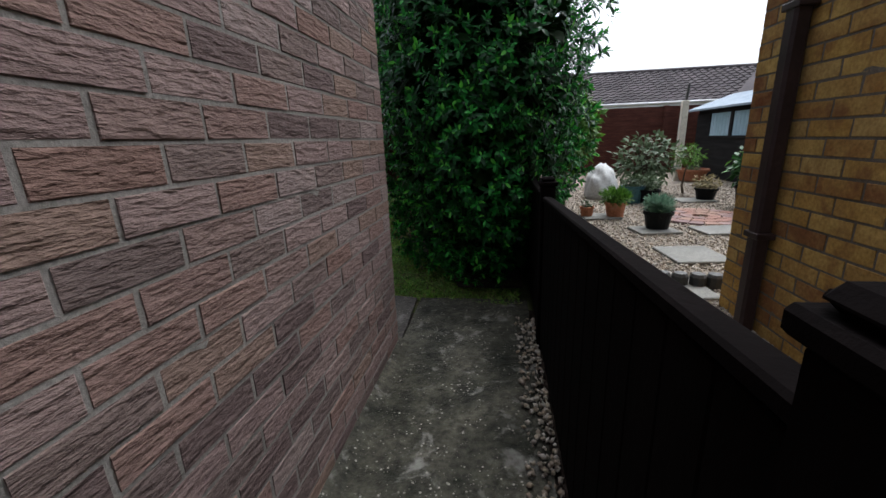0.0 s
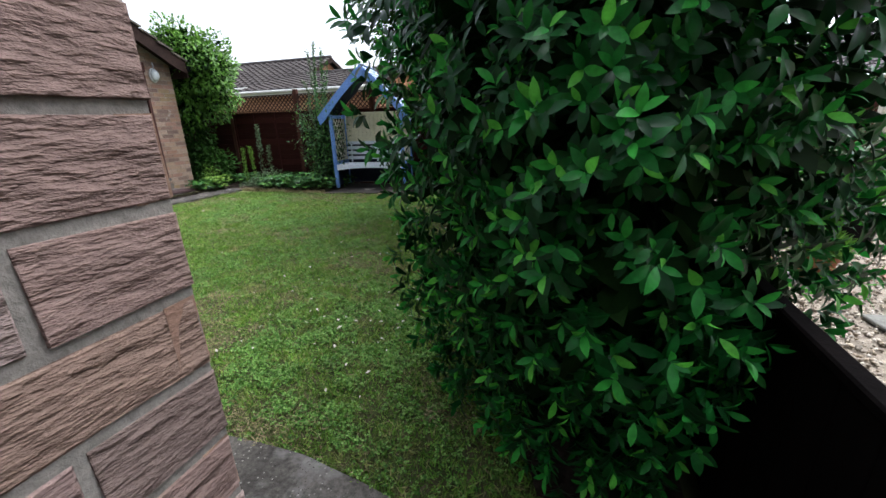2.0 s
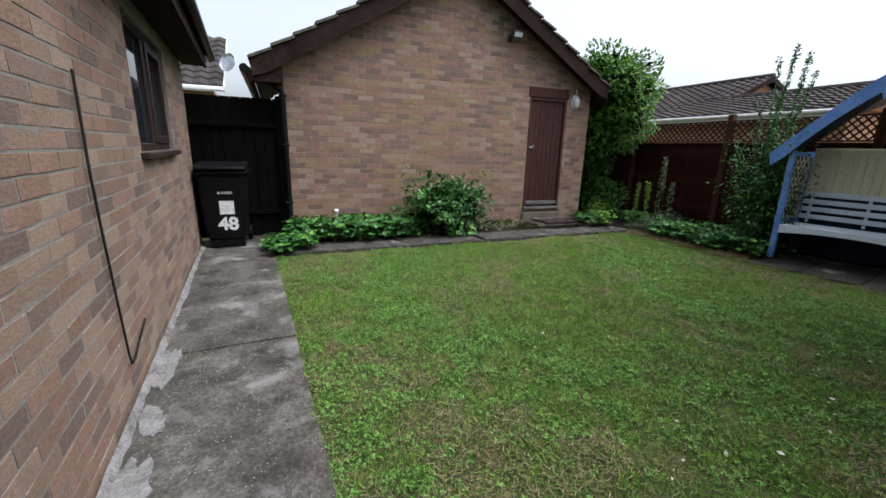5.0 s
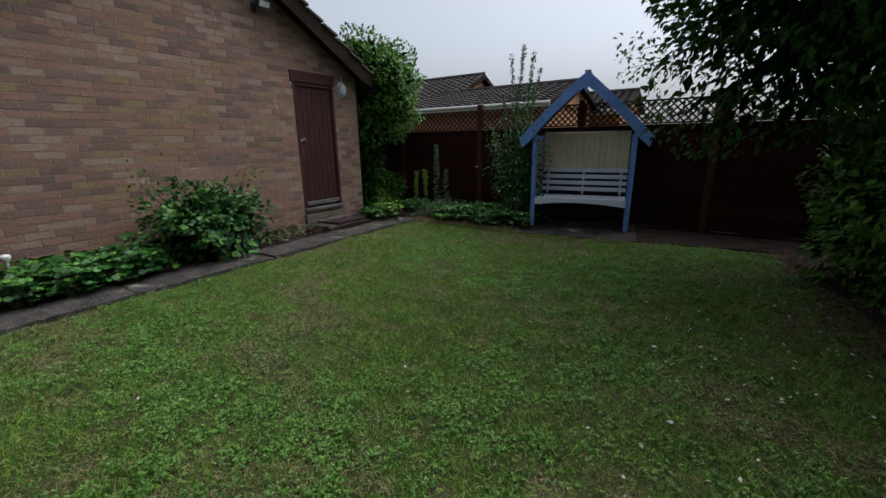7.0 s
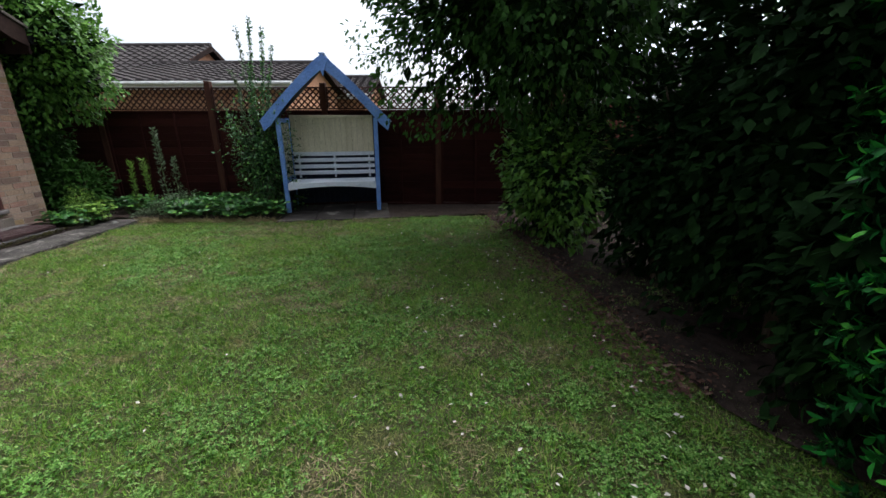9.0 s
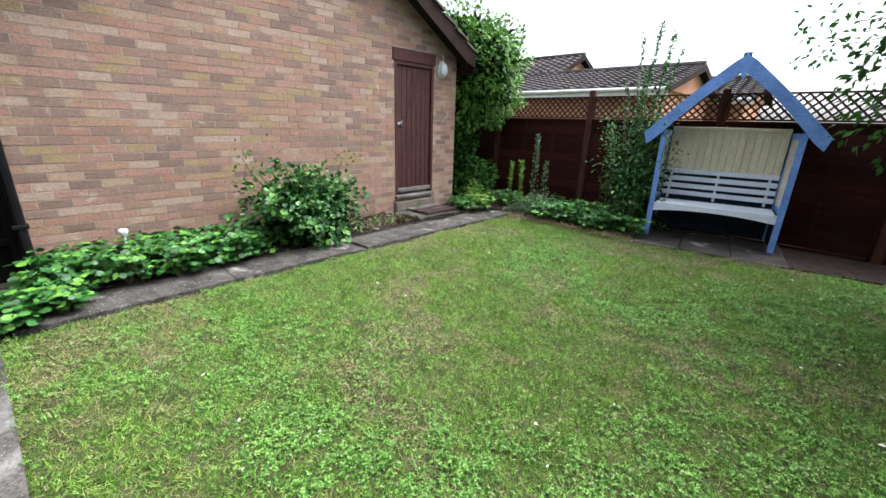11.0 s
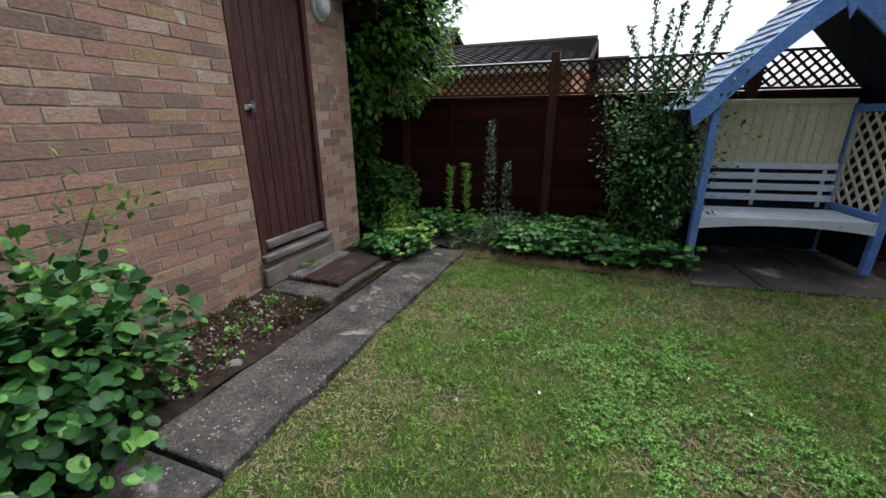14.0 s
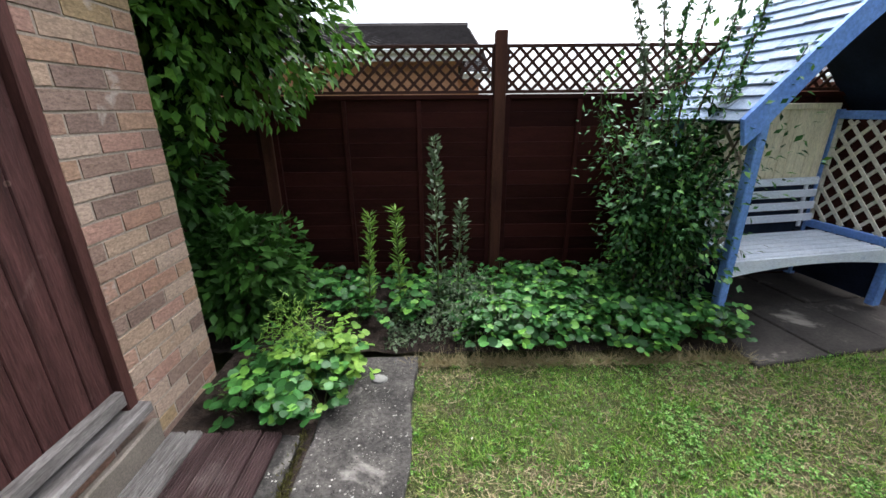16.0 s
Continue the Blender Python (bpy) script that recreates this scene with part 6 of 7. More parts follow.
xx = np.where(RS.rand(n) < 0.8, -0.55 - 0.13 * (yy - 4.6) - 1.4 * RS.rand(n) ** 2, RS.uniform(-6, -1, n))
pos = np.stack([xx, yy, np.full(n, 0.026)], 1)
ax = RS.normal(size=(n, 3)) * np.array([1, 1, 0.2])
v, f = scatter(*OVAL, pos, ax, RS.normal(size=(n, 3)) * 0.3 + np.array([0, 0, 1]), 0.016 + 0.022 * RS.rand(n))
tagged(new("fallen_leaves", np_mesh("fallen_leaves", v, f, M["leaf_white"])), "pale dry leaves lying on the lawn", "fallen leaf", kind="stuff")
n = 700
pos = np.stack([RS.uniform(-7.15, -6.56, n), RS.uniform(6.55, 7.62, n), np.full(n, 0.085)], 1)
ax = RS.normal(size=(n, 3)) * np.array([1, 1, 0.3])
v, f = scatter(*OVAL, pos, ax, RS.normal(size=(n, 3)) * 0.4 + np.array([0, 0, 1]), 0.016 + 0.022 * RS.rand(n))
tagged(new("dead_leaves", np_mesh("dead_leaves", v, f, M["leaf_dead"])), "dark dead leaves on the soil by the step", "leaf litter", kind="stuff")
for x, y, z in ((-7.08, 7.50, 0.07), (-6.62, 6.95, 0.05), (-6.3, 9.05, 0.035)):
    t = bmesh.new()
    bmesh.ops.create_icosphere(t, subdivisions=2, radius=0.035)
    for vv in t.verts:
        vv.co = Vector((vv.co.x * 1.3, vv.co.y, vv.co.z * 0.6)) * (1 + 0.25 * noise.noise(vv.co * 30 + Vector((x, y, 0)))) + Vector((x, y, z))
    solid("stone", t, M["paver"], "pale rounded stone in the bed", "stone")
M["moss"] = surface("brown_green_moss", (0.030, 0.030, 0.008), (0.085, 0.078, 0.022), big=14, fine=90, rough=0.95, bump=1.0, depth=0.01, bump_scale=90)
for x, y, r in ((-7.12, 7.05, 0.10), (-7.10, 7.24, 0.12), (-7.14, 7.46, 0.09), (-6.72, 7.60, 0.10), (-6.66, 7.42, 0.07), (-7.13, 6.80, 0.08), (-6.64, 7.66, 0.06)):
    n = 260
    an, rr = RS.rand(n) * 2 * math.pi, r * np.sqrt(RS.rand(n))
    q = np.stack([rr * np.cos(an), rr * np.sin(an), 0.065 * (1 - (rr / r) ** 2) * RS.rand(n)], 1)
    mo = thing("moss_clump", "cushion of brown-green moss on the bed's soil", "moss", (x, y, 0.06))
    leaf_part("fronds", SLIM, q, unit(n, RS) * 0.5 + np.array([0, 0, 0.8]), 0.035, M["moss"], mo, RS, droop=0)
for x, y, r in ((-6.86, 7.30, 0.07), (-6.80, 7.12, 0.06), (-6.68, 6.92, 0.08), (-6.62, 6.66, 0.09), (-6.92, 7.55, 0.05), (-6.70, 7.25, 0.06)):
    n = 24
    q = np.stack([RS.normal(size=n) * r * 0.5, RS.normal(size=n) * r * 0.5, 0.02 + 0.08 * RS.rand(n)], 1)
    sd = thing("seedling", "small green weed seedling in the bed", "weed", (x, y, 0.05))
    leaf_part("leaves", OVAL, q, unit(n, RS) + np.array([0, 0, 0.5]), 0.035, M["leaf_light"], sd, RS)
# growth in the joints of the doorstep
JR = np.random.RandomState(21)
q = np.stack([0.03 + 0.05 * JR.rand(14), JR.normal(size=14) * 0.035, 0.012 + 0.05 * JR.rand(14)], 1)
sd = thing("strawberry_plant", "small green strawberry plant rooted between doorstep ledge and decking", "ground plant", (-7.15, 8.16, 0.112))
leaf_part("leaves", ROUND, q, unit(14, JR) + np.array([0.4, 0, 0.6]), 0.036, M["leaf_light"], sd, JR)
for y, r in ((7.86, 0.05), (8.02, 0.07), (8.20, 0.05), (8.36, 0.06), (8.52, 0.07)):
    n = 130
    q = np.stack([JR.normal(size=n) * 0.012, r * JR.normal(size=n), 0.03 * JR.rand(n)], 1)
    mo = thing("moss_clump", "strip of green moss in the joint beside the doorstep", "moss", (-6.575, y, 0.045))
    leaf_part("fronds", SLIM, q, unit(n, JR) * 0.5 + np.array([0, 0, 0.8]), 0.03, M["moss"], mo, JR, droop=0)
n = 240
pos = np.stack([RS.uniform(-7.12, -6.58, n), RS.uniform(6.5, 7.7, n), np.full(n, 0.075) + 0.015 * RS.rand(n)], 1)
v, f = scatter(*ICO, pos, unit(n, RS), RS.normal(size=(n, 3)) * 0.3 + np.array([0, 0, 1]), 0.006 + 0.014 * RS.rand(n) ** 2)
tagged(new("pebbles", np_mesh("pebbles", v, f, M["stone"])), "small pale pebbles scattered on the soil", "pebbles", kind="stuff")
# dry straw along the bed's front edge
n = 2600
xx = RS.uniform(-6.15, -4.1, n)
pos = np.stack([xx, 9.20 + 0.07 * RS.rand(n), np.full(n, 0.0)], 1)
ax = RS.normal(size=(n, 3)) * np.array([0.8, 0.6, 0.2])
ax[:, 2] = 0.25 + 0.5 * RS.rand(n)
v, f = scatter([(0, -0.02, 0), (0, 0.02, 0), (1, 0, -0.25)], [(0, 1, 2)], pos, ax, RS.normal(size=(n, 3)), 0.05 + 0.08 * RS.rand(n))
tagged(new("dry_grass", np_mesh("dry_grass", v, f, M["petal_pale"])), "dry straw-coloured grass edging the bed", "dry grass", kind="stuff")

# ---- houses and garden beyond the fences ----
def house_beyond(name, label, x0, x1, y0, y1, ze, zr, wall_mat, tile, fascia, hip=0.0, rows_n=12):
    """A bungalow: walls, a ridged roof along x in stepped tile courses, fascia."""
    h = thing(name, label, "house", (0, 0, 0))
    part("wall", boxes((x0 + 0.3, x1 - 0.3, y0 + 0.35, y1 - 0.35, -0.1, ze)), M[wall_mat], h)
    ym = (y0 + y1) / 2
    for s, ye in ((1, y0), (-1, y1)):
        bm = bmesh.new()
        for i in range(rows_n):
            a, b = i / rows_n, (i + 1) / rows_n
            za, zb = ze + (zr - ze) * a, ze + (zr - ze) * b
            ya, yb = ye + (ym - ye) * a, ye + (ym - ye) * b
            xa, xb = x0 + hip * a, x1 - hip * a
            nseg = int((xb - xa) / 0.30)
            for k in range(nseg):
                p, q = xa + (xb - xa) * k / nseg, xa + (xb - xa) * (k + 1) / nseg
                mid = (p + q) / 2
                vv = [bm.verts.new(c) for c in ((p, ya, za + 0.035), (mid, ya, za + 0.085), (q, ya, za + 0.035), (q, yb, zb + 0.0), (mid, yb, zb + 0.05), (p, yb, zb + 0.0), (p, ya, za - 0.02), (q, ya, za - 0.02))]
                bm.faces.new((vv[0], vv[1], vv[4], vv[5]))
                bm.faces.new((vv[1], vv[2], vv[3], vv[4]))
                bm.faces.new((vv[0], vv[6], vv[7], vv[2], vv[1]))
        part("roof_slope", bm, M[tile], h)
    part("fascia", boxes((x0, x1, y0 - 0.03, y0 - 0.005, ze - 0.17, ze + 0.02)), M[fascia], h)
    part("gutter", boxes((x0, x1, y0 - 0.12, y0 - 0.035, ze - 0.07, ze + 0.0), bevel=0.02), M[fascia], h)
    for xx, sg in ((x0 + 0.3, -1), (x1 - 0.3, 1)):
        bm = bmesh.new()
        bm_prism(bm, [(y0 + 0.35, ze), (y1 - 0.35, ze), (ym, ze + (zr - ze) * 0.9)], "x", xx - 0.1, xx + 0.1)
        part("gable", bm, M[wall_mat], h)
        bm = bmesh.new()
        xe = x0 - 0.03 if sg < 0 else x1 + 0.005
        bm_prism(bm, [(y0, ze - 0.12), (ym, zr - 0.14), (y1, ze - 0.12), (y1, ze + 0.02), (ym, zr + 0.02), (y0, ze + 0.02)], "x", xe, xe + 0.025)
        part("bargeboard", bm, M[fascia] if fascia != "white_dull" else M["barge"], h)
    bm = bmesh.new()
    bm_tube(bm, [(x0 + hip, ym, zr + 0.03), (x1 - hip, ym, zr + 0.03)], 0.09, 8)
    part("ridge", bm, M[tile], h)
    return h


M["far_brick"] = surface("orange_far_brick", (0.34, 0.17, 0.10), (0.46, 0.25, 0.15), big=8, fine=60, rough=0.9, bump=0.3)
M["far_brick_red"] = surface("dark_red_far_brick", (0.14, 0.055, 0.04), (0.22, 0.095, 0.07), big=8, fine=60, rough=0.9, bump=0.3)
house_beyond("bungalow", "bungalow with brown tiled roof behind the back fence", -17.0, -9.5, 15.6, 21.0, 2.60, 3.80, "far_brick", "tile_brown", "white_dull")
house_beyond("bungalow", "bungalow with low brown tiled roof behind the trellis", -10.4, -5.35, 13.9, 19.4, 2.30, 3.03, "far_brick", "tile_brown", "white_dull")
house_beyond("bungalow", "distant bungalow with brown tiled roof", -9.0, -4.5, 19.5, 24.0, 2.40, 3.18, "far_brick", "tile_brown", "white_dull")
house_beyond("bungalow", "bungalow with long grey tiled roof and white eaves", 2.57, 13.5, 16.7, 23.4, 2.10, 3.50, "far_brick_red", "tile_grey", "white")
# gabled wing of the grey-roofed bungalow
wing = thing("house_gable", "red brick gable with white bargeboards", "house", (0, 0, 0))
bm = bmesh.new()
bm_prism(bm, [(8.75, -0.1), (12.65, -0.1), (12.65, 2.12), (10.7, 3.2), (8.75, 2.12)], "y", 15.55, 20)
part("wall", bm, M["far_brick_red"], wing)
for s in (-1, 1):
    bm = bmesh.new()
    bm_beam(bm, (10.7 + s * 2.3, 15.4, 1.95), (10.7, 15.4, 3.23), 0.05, 0.17)
    part("bargeboard", bm, M["white"], wing)
    bm = bmesh.new()
    bm_beam(bm, (10.7 + s * 2.35, 17.6, 2.04), (10.7, 17.6, 3.35), 4.5, 0.07, up=(0, 0, 1))
    part("roof_slope", bm, M["tile_grey"], wing)
# house beyond the gate, with its dish
far = thing("house_beyond_gate", "house roof with dark pantiles beyond the gate", "house", (0, 0, 0))
part("wall", boxes((-19.5, -14.4, -6.0, 2.15, -0.1, 2.7)), M["far_brick"], far)
bm = bmesh.new()
for i in range(9):
    a, b = i / 9, (i + 1) / 9
    for k in range(22):
        p, q = 2.42 - k * 0.36, 2.42 - (k + 1) * 0.36
        xa, xb, za, zb = -14.0 - 2.6 * a, -14.0 - 2.6 * b, 2.78 + 1.75 * a, 2.78 + 1.75 * b
        mid = (p + q) / 2
        vv = [bm.verts.new(c) for c in ((xa, p, za + 0.04), (xa, mid, za + 0.11), (xa, q, za + 0.04), (xb, q, zb), (xb, mid, zb + 0.06), (xb, p, zb), (xa, p, za - 0.03), (xa, q, za - 0.03))]
        bm.faces.new((vv[0], vv[1], vv[4], vv[5]))
        bm.faces.new((vv[1], vv[2], vv[3], vv[4]))
        bm.faces.new((vv[0], vv[6], vv[7], vv[2], vv[1]))
part("roof_slope", bm, M["tile_brown"], far)
part("gutter", boxes((-13.98, -13.85, -6, 2.45, 2.66, 2.78), bevel=0.03), M["white"], far)
bm = bmesh.new()
bm_prism(bm, [(-14.0, 2.60), (-16.6, 4.42), (-16.6, 4.58), (-14.0, 2.80)], "y", 2.43, 2.47)
part("bargeboard", bm, M["white_dull"], far)
dish = thing("satellite_dish", "grey satellite dish on the far house", "satellite dish", (-14.35, 2.62, 3.45))
bm = bmesh.new()
bm_lathe(bm, [(0.02, 0.0), (0.12, 0.015), (0.21, 0.05), (0.26, 0.085), (0.255, 0.095), (0.2, 0.062), (0.02, 0.012)], 20, Matrix.Rotation(radians(70), 4, "Y") @ Matrix.Rotation(radians(35), 4, "X"))
part("reflector", bm, M["steel"], dish)
bm = bmesh.new()
bm_beam(bm, (-0.3, -0.16, -0.1), (0, 0, 0), 0.03, 0.03)
part("arm", bm, M["dark_metal"], dish)

# ---- the neighbour's yellow brick house ----
NX, NY = 1.97, 3.50
nb_wall = solid("wall_neighbour", boxes((NX, NX + 6, -1.2, NY, 0.0, 2.7)), M["mortar_dark"], "yellow and brown brick corner of the neighbouring house", "wall", kind="structure")
nroof = thing("roof_neighbour", "dark eave of the neighbouring house", "roof", kind="structure")
part("roof_deck", boxes((NX - 0.25, NX + 6, -1.2, NY + 0.15, 2.72, 2.9)), M["barge"], nroof)
npipe = thing("downpipe", "dark brown downpipe on the yellow brick wall", "downpipe")
bm = bmesh.new()
bm_box(bm, NX - 0.085, NX - 0.015, 3.13, 3.205, 0.1, 2.7, bevel=0.012)
part("pipe", bm, M["window_frame"], npipe)
for z in (0.6, 1.6):
    part("bracket", boxes((NX - 0.09, NX - 0.008, 3.11, 3.225, z, z + 0.03), bevel=0.003), M["window_frame"], npipe)

# ---- the neighbour's garden ----
def pot(label, x, y, r, h, mat, flare=0.78, plant=None, rs=RS):
    p = thing("plant_pot", label, "plant pot", (x, y, 0.1))
    bm = bmesh.new()
    bm_lathe(bm, [(r * flare * 0.9, 0), (r * flare, 0.01), (r * 0.97, h * 0.82), (r * 1.08, h * 0.83), (r * 1.08, h), (r * 0.95, h), (r * 0.93, h * 0.9)], 20)
    part("pot", bm, M[mat], p)
    bm = bmesh.new()
    bm_lathe(bm, [(r * 0.3, h * 0.86), (r * 0.92, h * 0.905)], 16)
    part("soil", bm, M["soil"], p)
    if plant:
        kind, mt, pr, ph, n, size = plant
        pos, out = crown(n, (0, 0, h + ph * 0.45), (pr, pr, ph * 0.6), rs, shell=0.8, floor=h * 0.9)
        leaf_part("plant", SLIM if kind == "grass" else OVAL, pos, out, size, M[mt], p, rs, droop=-0.5 if kind == "grass" else 0.2)
    return p


M["leaf_blue"] = surface("blue_green_blade", (0.12, 0.22, 0.15), (0.20, 0.33, 0.23), big=6, fine=40, rough=0.6, bump=0, through=0.2)
pot("small terracotta pot on the gravel", 1.74, 6.24, 0.082, 0.14, "terracotta", plant=("leaf", "leaf_grey", 0.06, 0.06, 120, 0.03))
pot("terracotta pot with grassy green plant", 2.07, 6.20, 0.12, 0.20, "terracotta", plant=("grass", "leaf_light", 0.14, 0.13, 700, 0.08))
pot("black plastic pot with tufted blue-green plant", 2.32, 5.51, 0.138, 0.21, "black_plastic", plant=("grass", "leaf_blue", 0.11, 0.12, 900, 0.075))
pot("dark pot with small green plant", 2.81, 7.24, 0.14, 0.21, "black_plastic", plant=("leaf", "leaf_grey", 0.14, 0.18, 350, 0.05))
pot("dark green pot behind the others", 2.60, 7.32, 0.16, 0.26, "blue_glaze", plant=("leaf", "leaf_grey", 0.14, 0.14, 300, 0.05))
pot("black pot with dry pale flowers", 3.67, 7.45, 0.145, 0.19, "black_plastic", plant=("leaf", "petal_pale", 0.17, 0.16, 500, 0.04))
pot("large black pot with broad green leaves", 3.86, 6.67, 0.20, 0.34, "black_plastic", plant=("leaf", "leaf_bush", 0.24, 0.42, 380, 0.12))
pot("blue glazed bowl with leafy plant", 4.36, 6.86, 0.23, 0.33, "blue_glaze", plant=("leaf", "leaf_bush", 0.25, 0.36, 340, 0.11))
pot("black pot beside the blue bowl", 3.90, 6.25, 0.155, 0.24, "black_plastic", plant=("leaf", "leaf_tree", 0.12, 0.14, 160, 0.06))
pot("wide terracotta bowl by the wooden post", 4.60, 10.1, 0.29, 0.24, "terracotta", plant=("leaf", "leaf_grey", 0.12, 0.08, 100, 0.05))
for k, (x, y, sx, sy, rot) in enumerate(((2.27, 5.44, 0.42, 0.34, 8), (2.25, 4.53, 0.44, 0.47, 4), (2.96, 5.44, 0.57, 0.36, 8), (3.58, 5.86, 0.44, 0.47, 20), (1.84, 3.72, 0.34, 0.36, 4), (1.9, 6.22, 0.44, 0.34, 5), (3.5, 7.42, 0.5, 0.36, 5))):
    bm = bmesh.new()
    bm_box(bm, -sx / 2, sx / 2, -sy / 2, sy / 2, 0, 0.025, bevel=0.006, m=Matrix.Translation((x, y, 0.100)) @ Matrix.Rotation(radians(rot), 4, "Z"))
    solid("stepping_stone", bm, M["paver"], "pale square stepping stone in the gravel", "paving stone", group="stepping stones")
circ = thing("paving_circle", "round patch of red and grey brick paving", "paving", kind="structure")
for ring, (r0, r1, nn) in enumerate(((0.08, 0.20, 8), (0.21, 0.34, 14), (0.35, 0.48, 20))):
    for k in range(nn):
        a0, a1 = 2 * math.pi * k / nn, 2 * math.pi * (k + 0.92) / nn
        bm = bmesh.new()
        bm_prism(bm, [(3.05 + 1.1 * r * math.cos(a), 6.19 + 1.1 * r * math.sin(a)) for r, a in ((r0, a0), (r1, a0), (r1, a1), (r0, a1))], "z", 0.09, 0.122)
        part("brick", bm, M["red_paver"], circ)
# black shed: window wall towards the garden, gable to the side
shed = thing("shed", "black boarded shed with pale felt roof", "shed", (0, 0, 0))
SX0, SX1, SY0, SY1, SZ, SP = 5.21, 6.68, 8.76, 11.58, 1.56, 1.84
part("wall", boxes((SX0 + 0.03, SX1, SY0 + 0.03, SY1, 0.08, SZ)), M["shed"], shed)
for k in range(11):
    z0 = 0.1 + k * 0.124
    spans = ((SY0, 9.19), (10.98, SY1)) if 0.94 < z0 + 0.06 < 1.42 else ((SY0, SY1),)
    for a, b in spans:
        bm = bmesh.new()
        bm_box(bm, -0.008, 0.008, a, b, 0, 0.128, m=Matrix.Translation((SX0 + 0.012, 0, z0)) @ Matrix.Rotation(radians(4), 4, "Y"))
        part("board", bm, M["shed"], shed)
    bm = bmesh.new()
    bm_box(bm, SX0, SX1, -0.008, 0.008, 0, 0.128, m=Matrix.Translation((0, SY0 + 0.012, z0)) @ Matrix.Rotation(radians(4), 4, "X"))
    part("board", bm, M["shed"], shed)
sw = part("window_frame", boxes((SX0 - 0.02, SX0 + 0.02, 9.19, 9.25, 0.93, 1.50), (SX0 - 0.02, SX0 + 0.02, 10.92, 10.98, 0.93, 1.50), (SX0 - 0.02, SX0 + 0.02, 10.03, 10.13, 0.98, 1.45), (SX0 - 0.02, SX0 + 0.02, 9.25, 10.92, 1.45, 1.50), (SX0 - 0.02, SX0 + 0.02, 9.25, 10.92, 0.93, 0.98)), M["shed"], shed)
for a, b in ((9.26, 10.02), (10.14, 10.91)):
    part("pane", boxes((SX0 - 0.016, SX0 - 0.012, a, b, 0.985, 1.445)), M["clear_glass"], sw).visible_shadow = False
    bm = bmesh.new()
    nseg = 24
    vv = [(bm.verts.new((SX0 - 0.002 + 0.008 * math.sin(i * 1.7), a + (b - a) * i / nseg, 0.985)), bm.verts.new((SX0 - 0.002 + 0.008 * math.sin(i * 1.7), a + (b - a) * i / nseg, 1.445))) for i in range(nseg + 1)]
    for p, q in zip(vv, vv[1:]):
        bm.faces.new((p[0], q[0], q[1], p[1]))
    part("curtain", bm, M["curtain"], sw, "pale blue curtain")
sm = (SX0 + SX1) / 2
bm = bmesh.new()
bm_prism(bm, [(SX0 - 0.2, SZ - 0.04), (sm, SP), (SX1 + 0.2, SZ - 0.04), (SX1 + 0.2, SZ + 0.0), (sm, SP + 0.05), (SX0 - 0.2, SZ + 0.0)], "y", SY0 - 0.12, SY1 + 0.1)
part("roof", bm, M["felt"], shed, "pale blue-grey felt roof")
bm = bmesh.new()
bm_prism(bm, [(SX0 + 0.03, SZ + 0.001), (SX1, SZ + 0.001), (sm, SP - 0.02)], "y", SY0 + 0.01, SY1)
part("gable", bm, M["shed"], shed)
# brown fence and post beyond
nf = thing("fence_neighbour", "red-brown lap fence across the neighbouring garden", "fence", kind="structure")
M["fence_red"] = surface("red_brown_lap_fence", (0.055, 0.02, 0.015), (0.11, 0.042, 0.03), big=3, fine=50, stretch=(1, 1, 6), rough=0.8, bump=0.5)
for k in range(12):
    bm = bmesh.new()
    bm_box(bm, 1.0, 8.0, -0.006, 0.006, 0, 0.16, m=Matrix.Translation((0, 12.4, 0.1 + k * 0.133)) @ Matrix.Rotation(radians(5), 4, "X"))
    part("slat", bm, M["fence_red"], nf)
for x in (1.0, 2.9, 4.8):
    part("post", boxes((x - 0.05, x + 0.05, 12.33, 12.45, 0, 1.74)), M["fence_red"], nf)
part("fence_far", boxes((8.0, 15, 13.6, 13.7, 0, 1.78)), M["fence_red"], nf)
wp = solid("wooden_post", boxes((4.29, 4.41, 10.15, 10.26, 0.0, 1.70), bevel=0.01), M["lattice"], "pale timber post with a thin rod on top", "post")
rod = bmesh.new()
bm_tube(rod, [(4.36, 10.2, 1.70), (4.39, 10.2, 2.0)], 0.028, 8)
solid("post_rod", rod, M["dark_metal"], "dark rod fixed on the timber post", "rod")
# covered heap, shrubs, standard tree
cv = bmesh.new()
bmesh.ops.create_icosphere(cv, subdivisions=4, radius=1)
for vv in cv.verts:
    k = 1 + 0.12 * noise.noise(vv.co * 2.2) + 0.04 * noise.noise(vv.co * 7)
    vv.co = Vector((2.30 + vv.co.x * 0.25 * k, 7.95 + vv.co.y * 0.3 * k, max(0.1, 0.22 + vv.co.z * 0.42 * k + 0.05 * noise.noise(vv.co * 5))))
solid("sheeted_mound", cv, M["white_dull"], "low mound under pale grey-blue sheeting", "sheeted mound", smooth=True)
tree("garden_shrub", "small rhododendron-like shrub in the gravel", (3.07, 8.3, 0.1), (0, 0, 0.55), (0.44, 0.38, 0.42), 700, 0.11, "leaf_grey", RS, category="shrub")
tree("garden_shrub", "light green shrub leaning over the low fence", (1.40, 5.9, 0.1), (0.0, 0, 1.08), (0.30, 0.36, 0.42), 2400, 0.085, "leaf_light", RS, category="shrub")
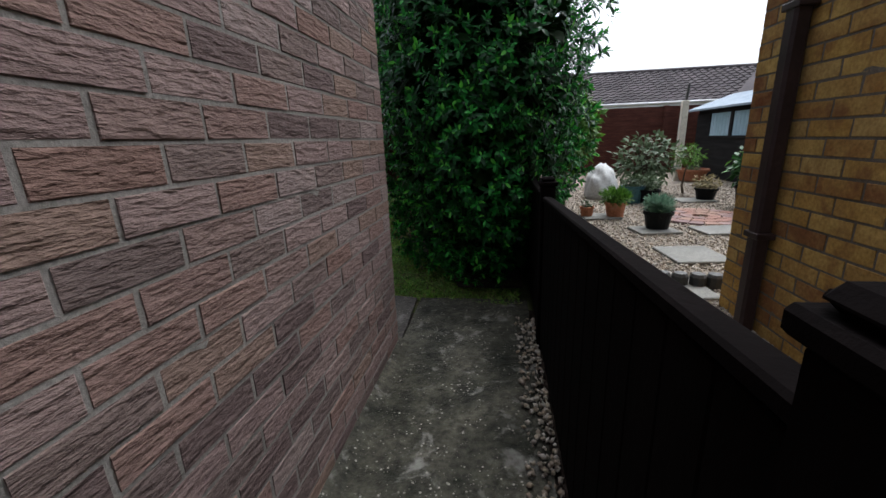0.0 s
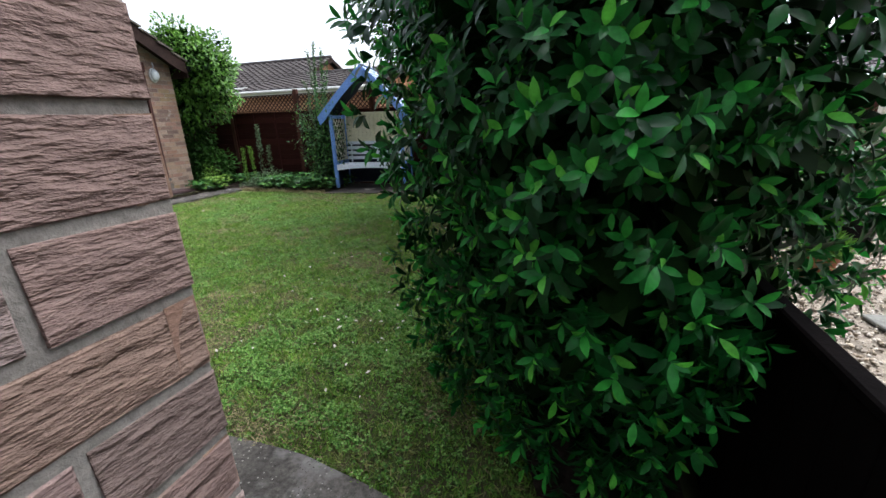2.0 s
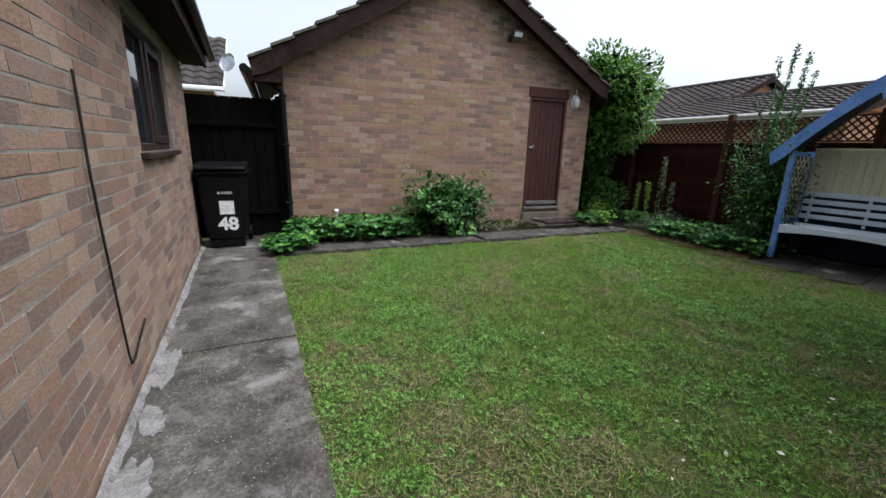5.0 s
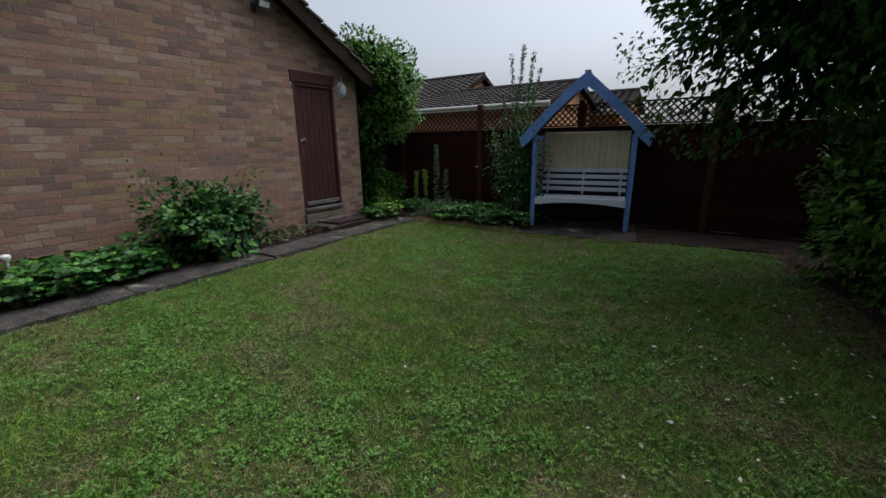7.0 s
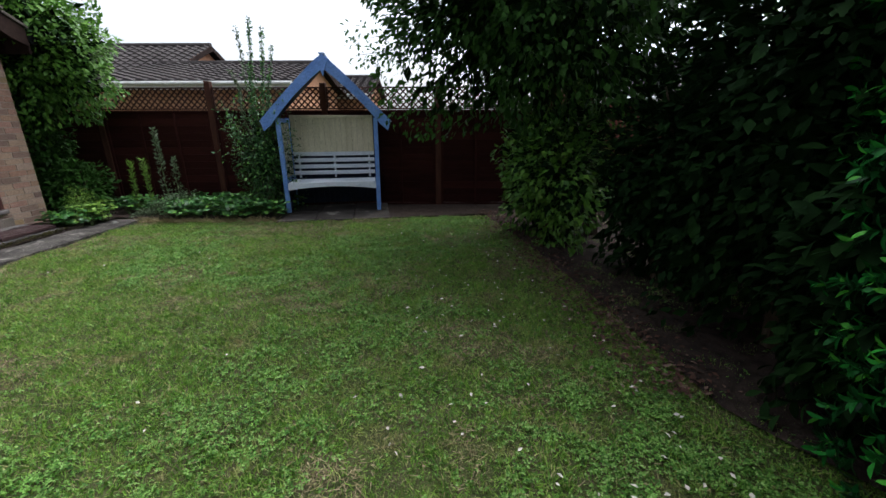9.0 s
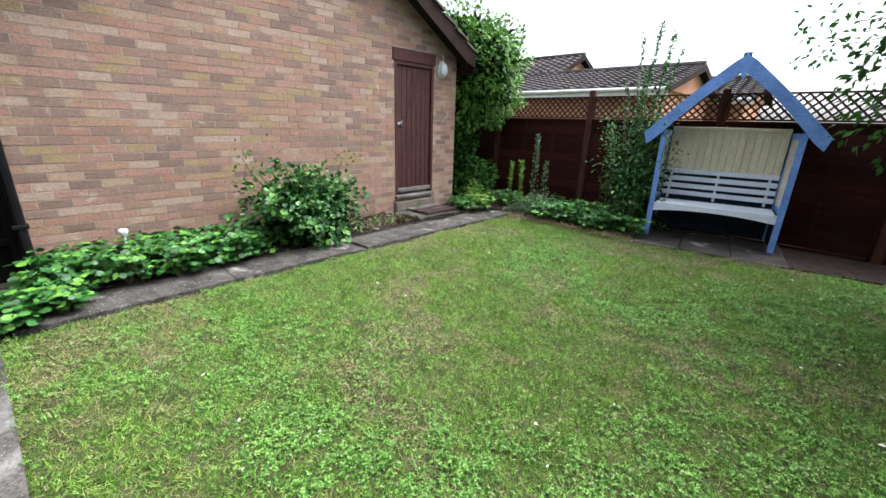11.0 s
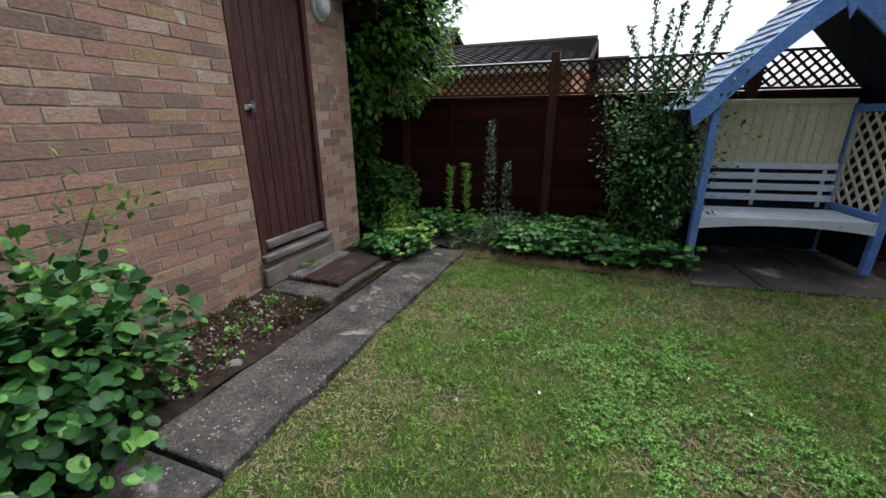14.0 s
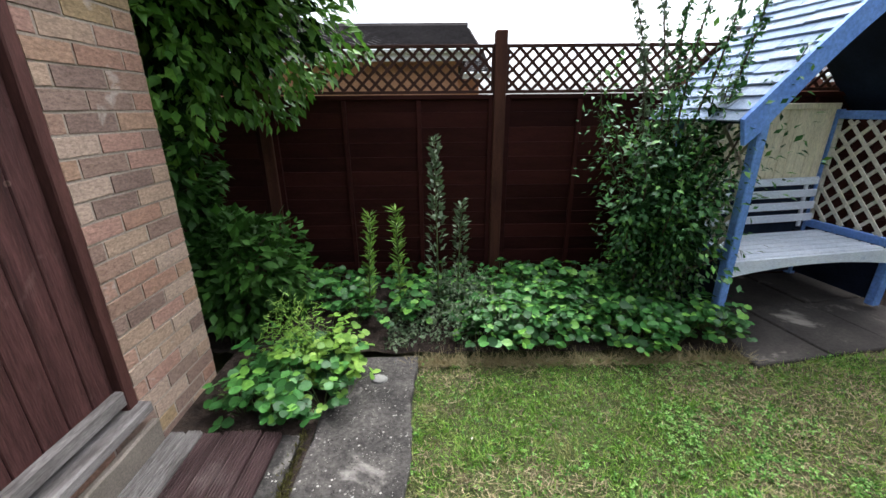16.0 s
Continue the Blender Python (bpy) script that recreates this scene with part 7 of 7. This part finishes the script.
tree("standard_tree", "small standard tree with round feathery head", (5.05, 8.0, 0.1), (0, 0, 1.10), (0.42, 0.40, 0.31), 2600, 0.045, "leaf_grey", RS, tips=5, r0=0.03)
tree("small_standard", "small fern-topped potted standard", (3.67, 8.2, 0.1), (0, 0, 0.62), (0.22, 0.22, 0.15), 500, 0.07, "leaf_light", RS, shape=SLIM, r0=0.02)
# scalloped dark edging by the neighbour's wall
edg = thing("edging", "dark scalloped log edging beside the gravel", "edging", (0, 0, 0))
for k in range(7):
    bm = bmesh.new()
    bm_lathe(bm, [(0.05, 0), (0.052, 0.09), (0.04, 0.11), (0.01, 0.115)], 10, Matrix.Translation((1.55 + k * 0.105, 3.80 + 0.02 * math.sin(k), 0.09)))
    part("log", bm, M["dark_metal"], edg)

# ---- bricks, last ----
lay_bricks(house_side, (HX, HY), (HX, -1.1), 0.015, 2.55, "brick_house", lambda u, z: abs(z - 1.0) + 0.8 * u, seed=3)
rp = [tuple((rear_m @ Vector((u, 0, 0)))[:2]) for u in (0.0, RL)]
lay_bricks(house_rear, rp[1], rp[0], 0.015, 2.25, "brick_rear", lambda u, z: abs(u - (RL - 3.4)) * 0.6 + abs(z - 0.8), holes=((RL - W1, RL - W0, WZ0 - 0.045, WZ1),), first=0, seed=4)
lay_bricks(garage_front, (GX, GY1), (GX, GY0), 0.03, 3.9, "brick_garage", lambda u, z: abs(GY1 - u - 7.6) * 0.8 + abs(z - 1.2), top=lambda u: slope_z(GY1 - u) - 0.02, holes=((GY1 - DY1, GY1 - DY0, DZ0 - 0.03, DZ1), (GY1 - DY1 - 0.02, GY1 - DY0 + 0.035, DZ1, DZ1 + 0.165)), seed=5, proud=0.0035)
lay_bricks(nb_wall, (NX, -1.1), (NX, NY), 0.10, 2.6, "brick_yellow", lambda u, z: -u + abs(z - 1.2), seed=6)
lay_bricks(nb_wall, (NX, NY), (NX + 1.2, NY), 0.10, 2.6, "brick_yellow", lambda u, z: u, first=1, seed=8, limit=0)
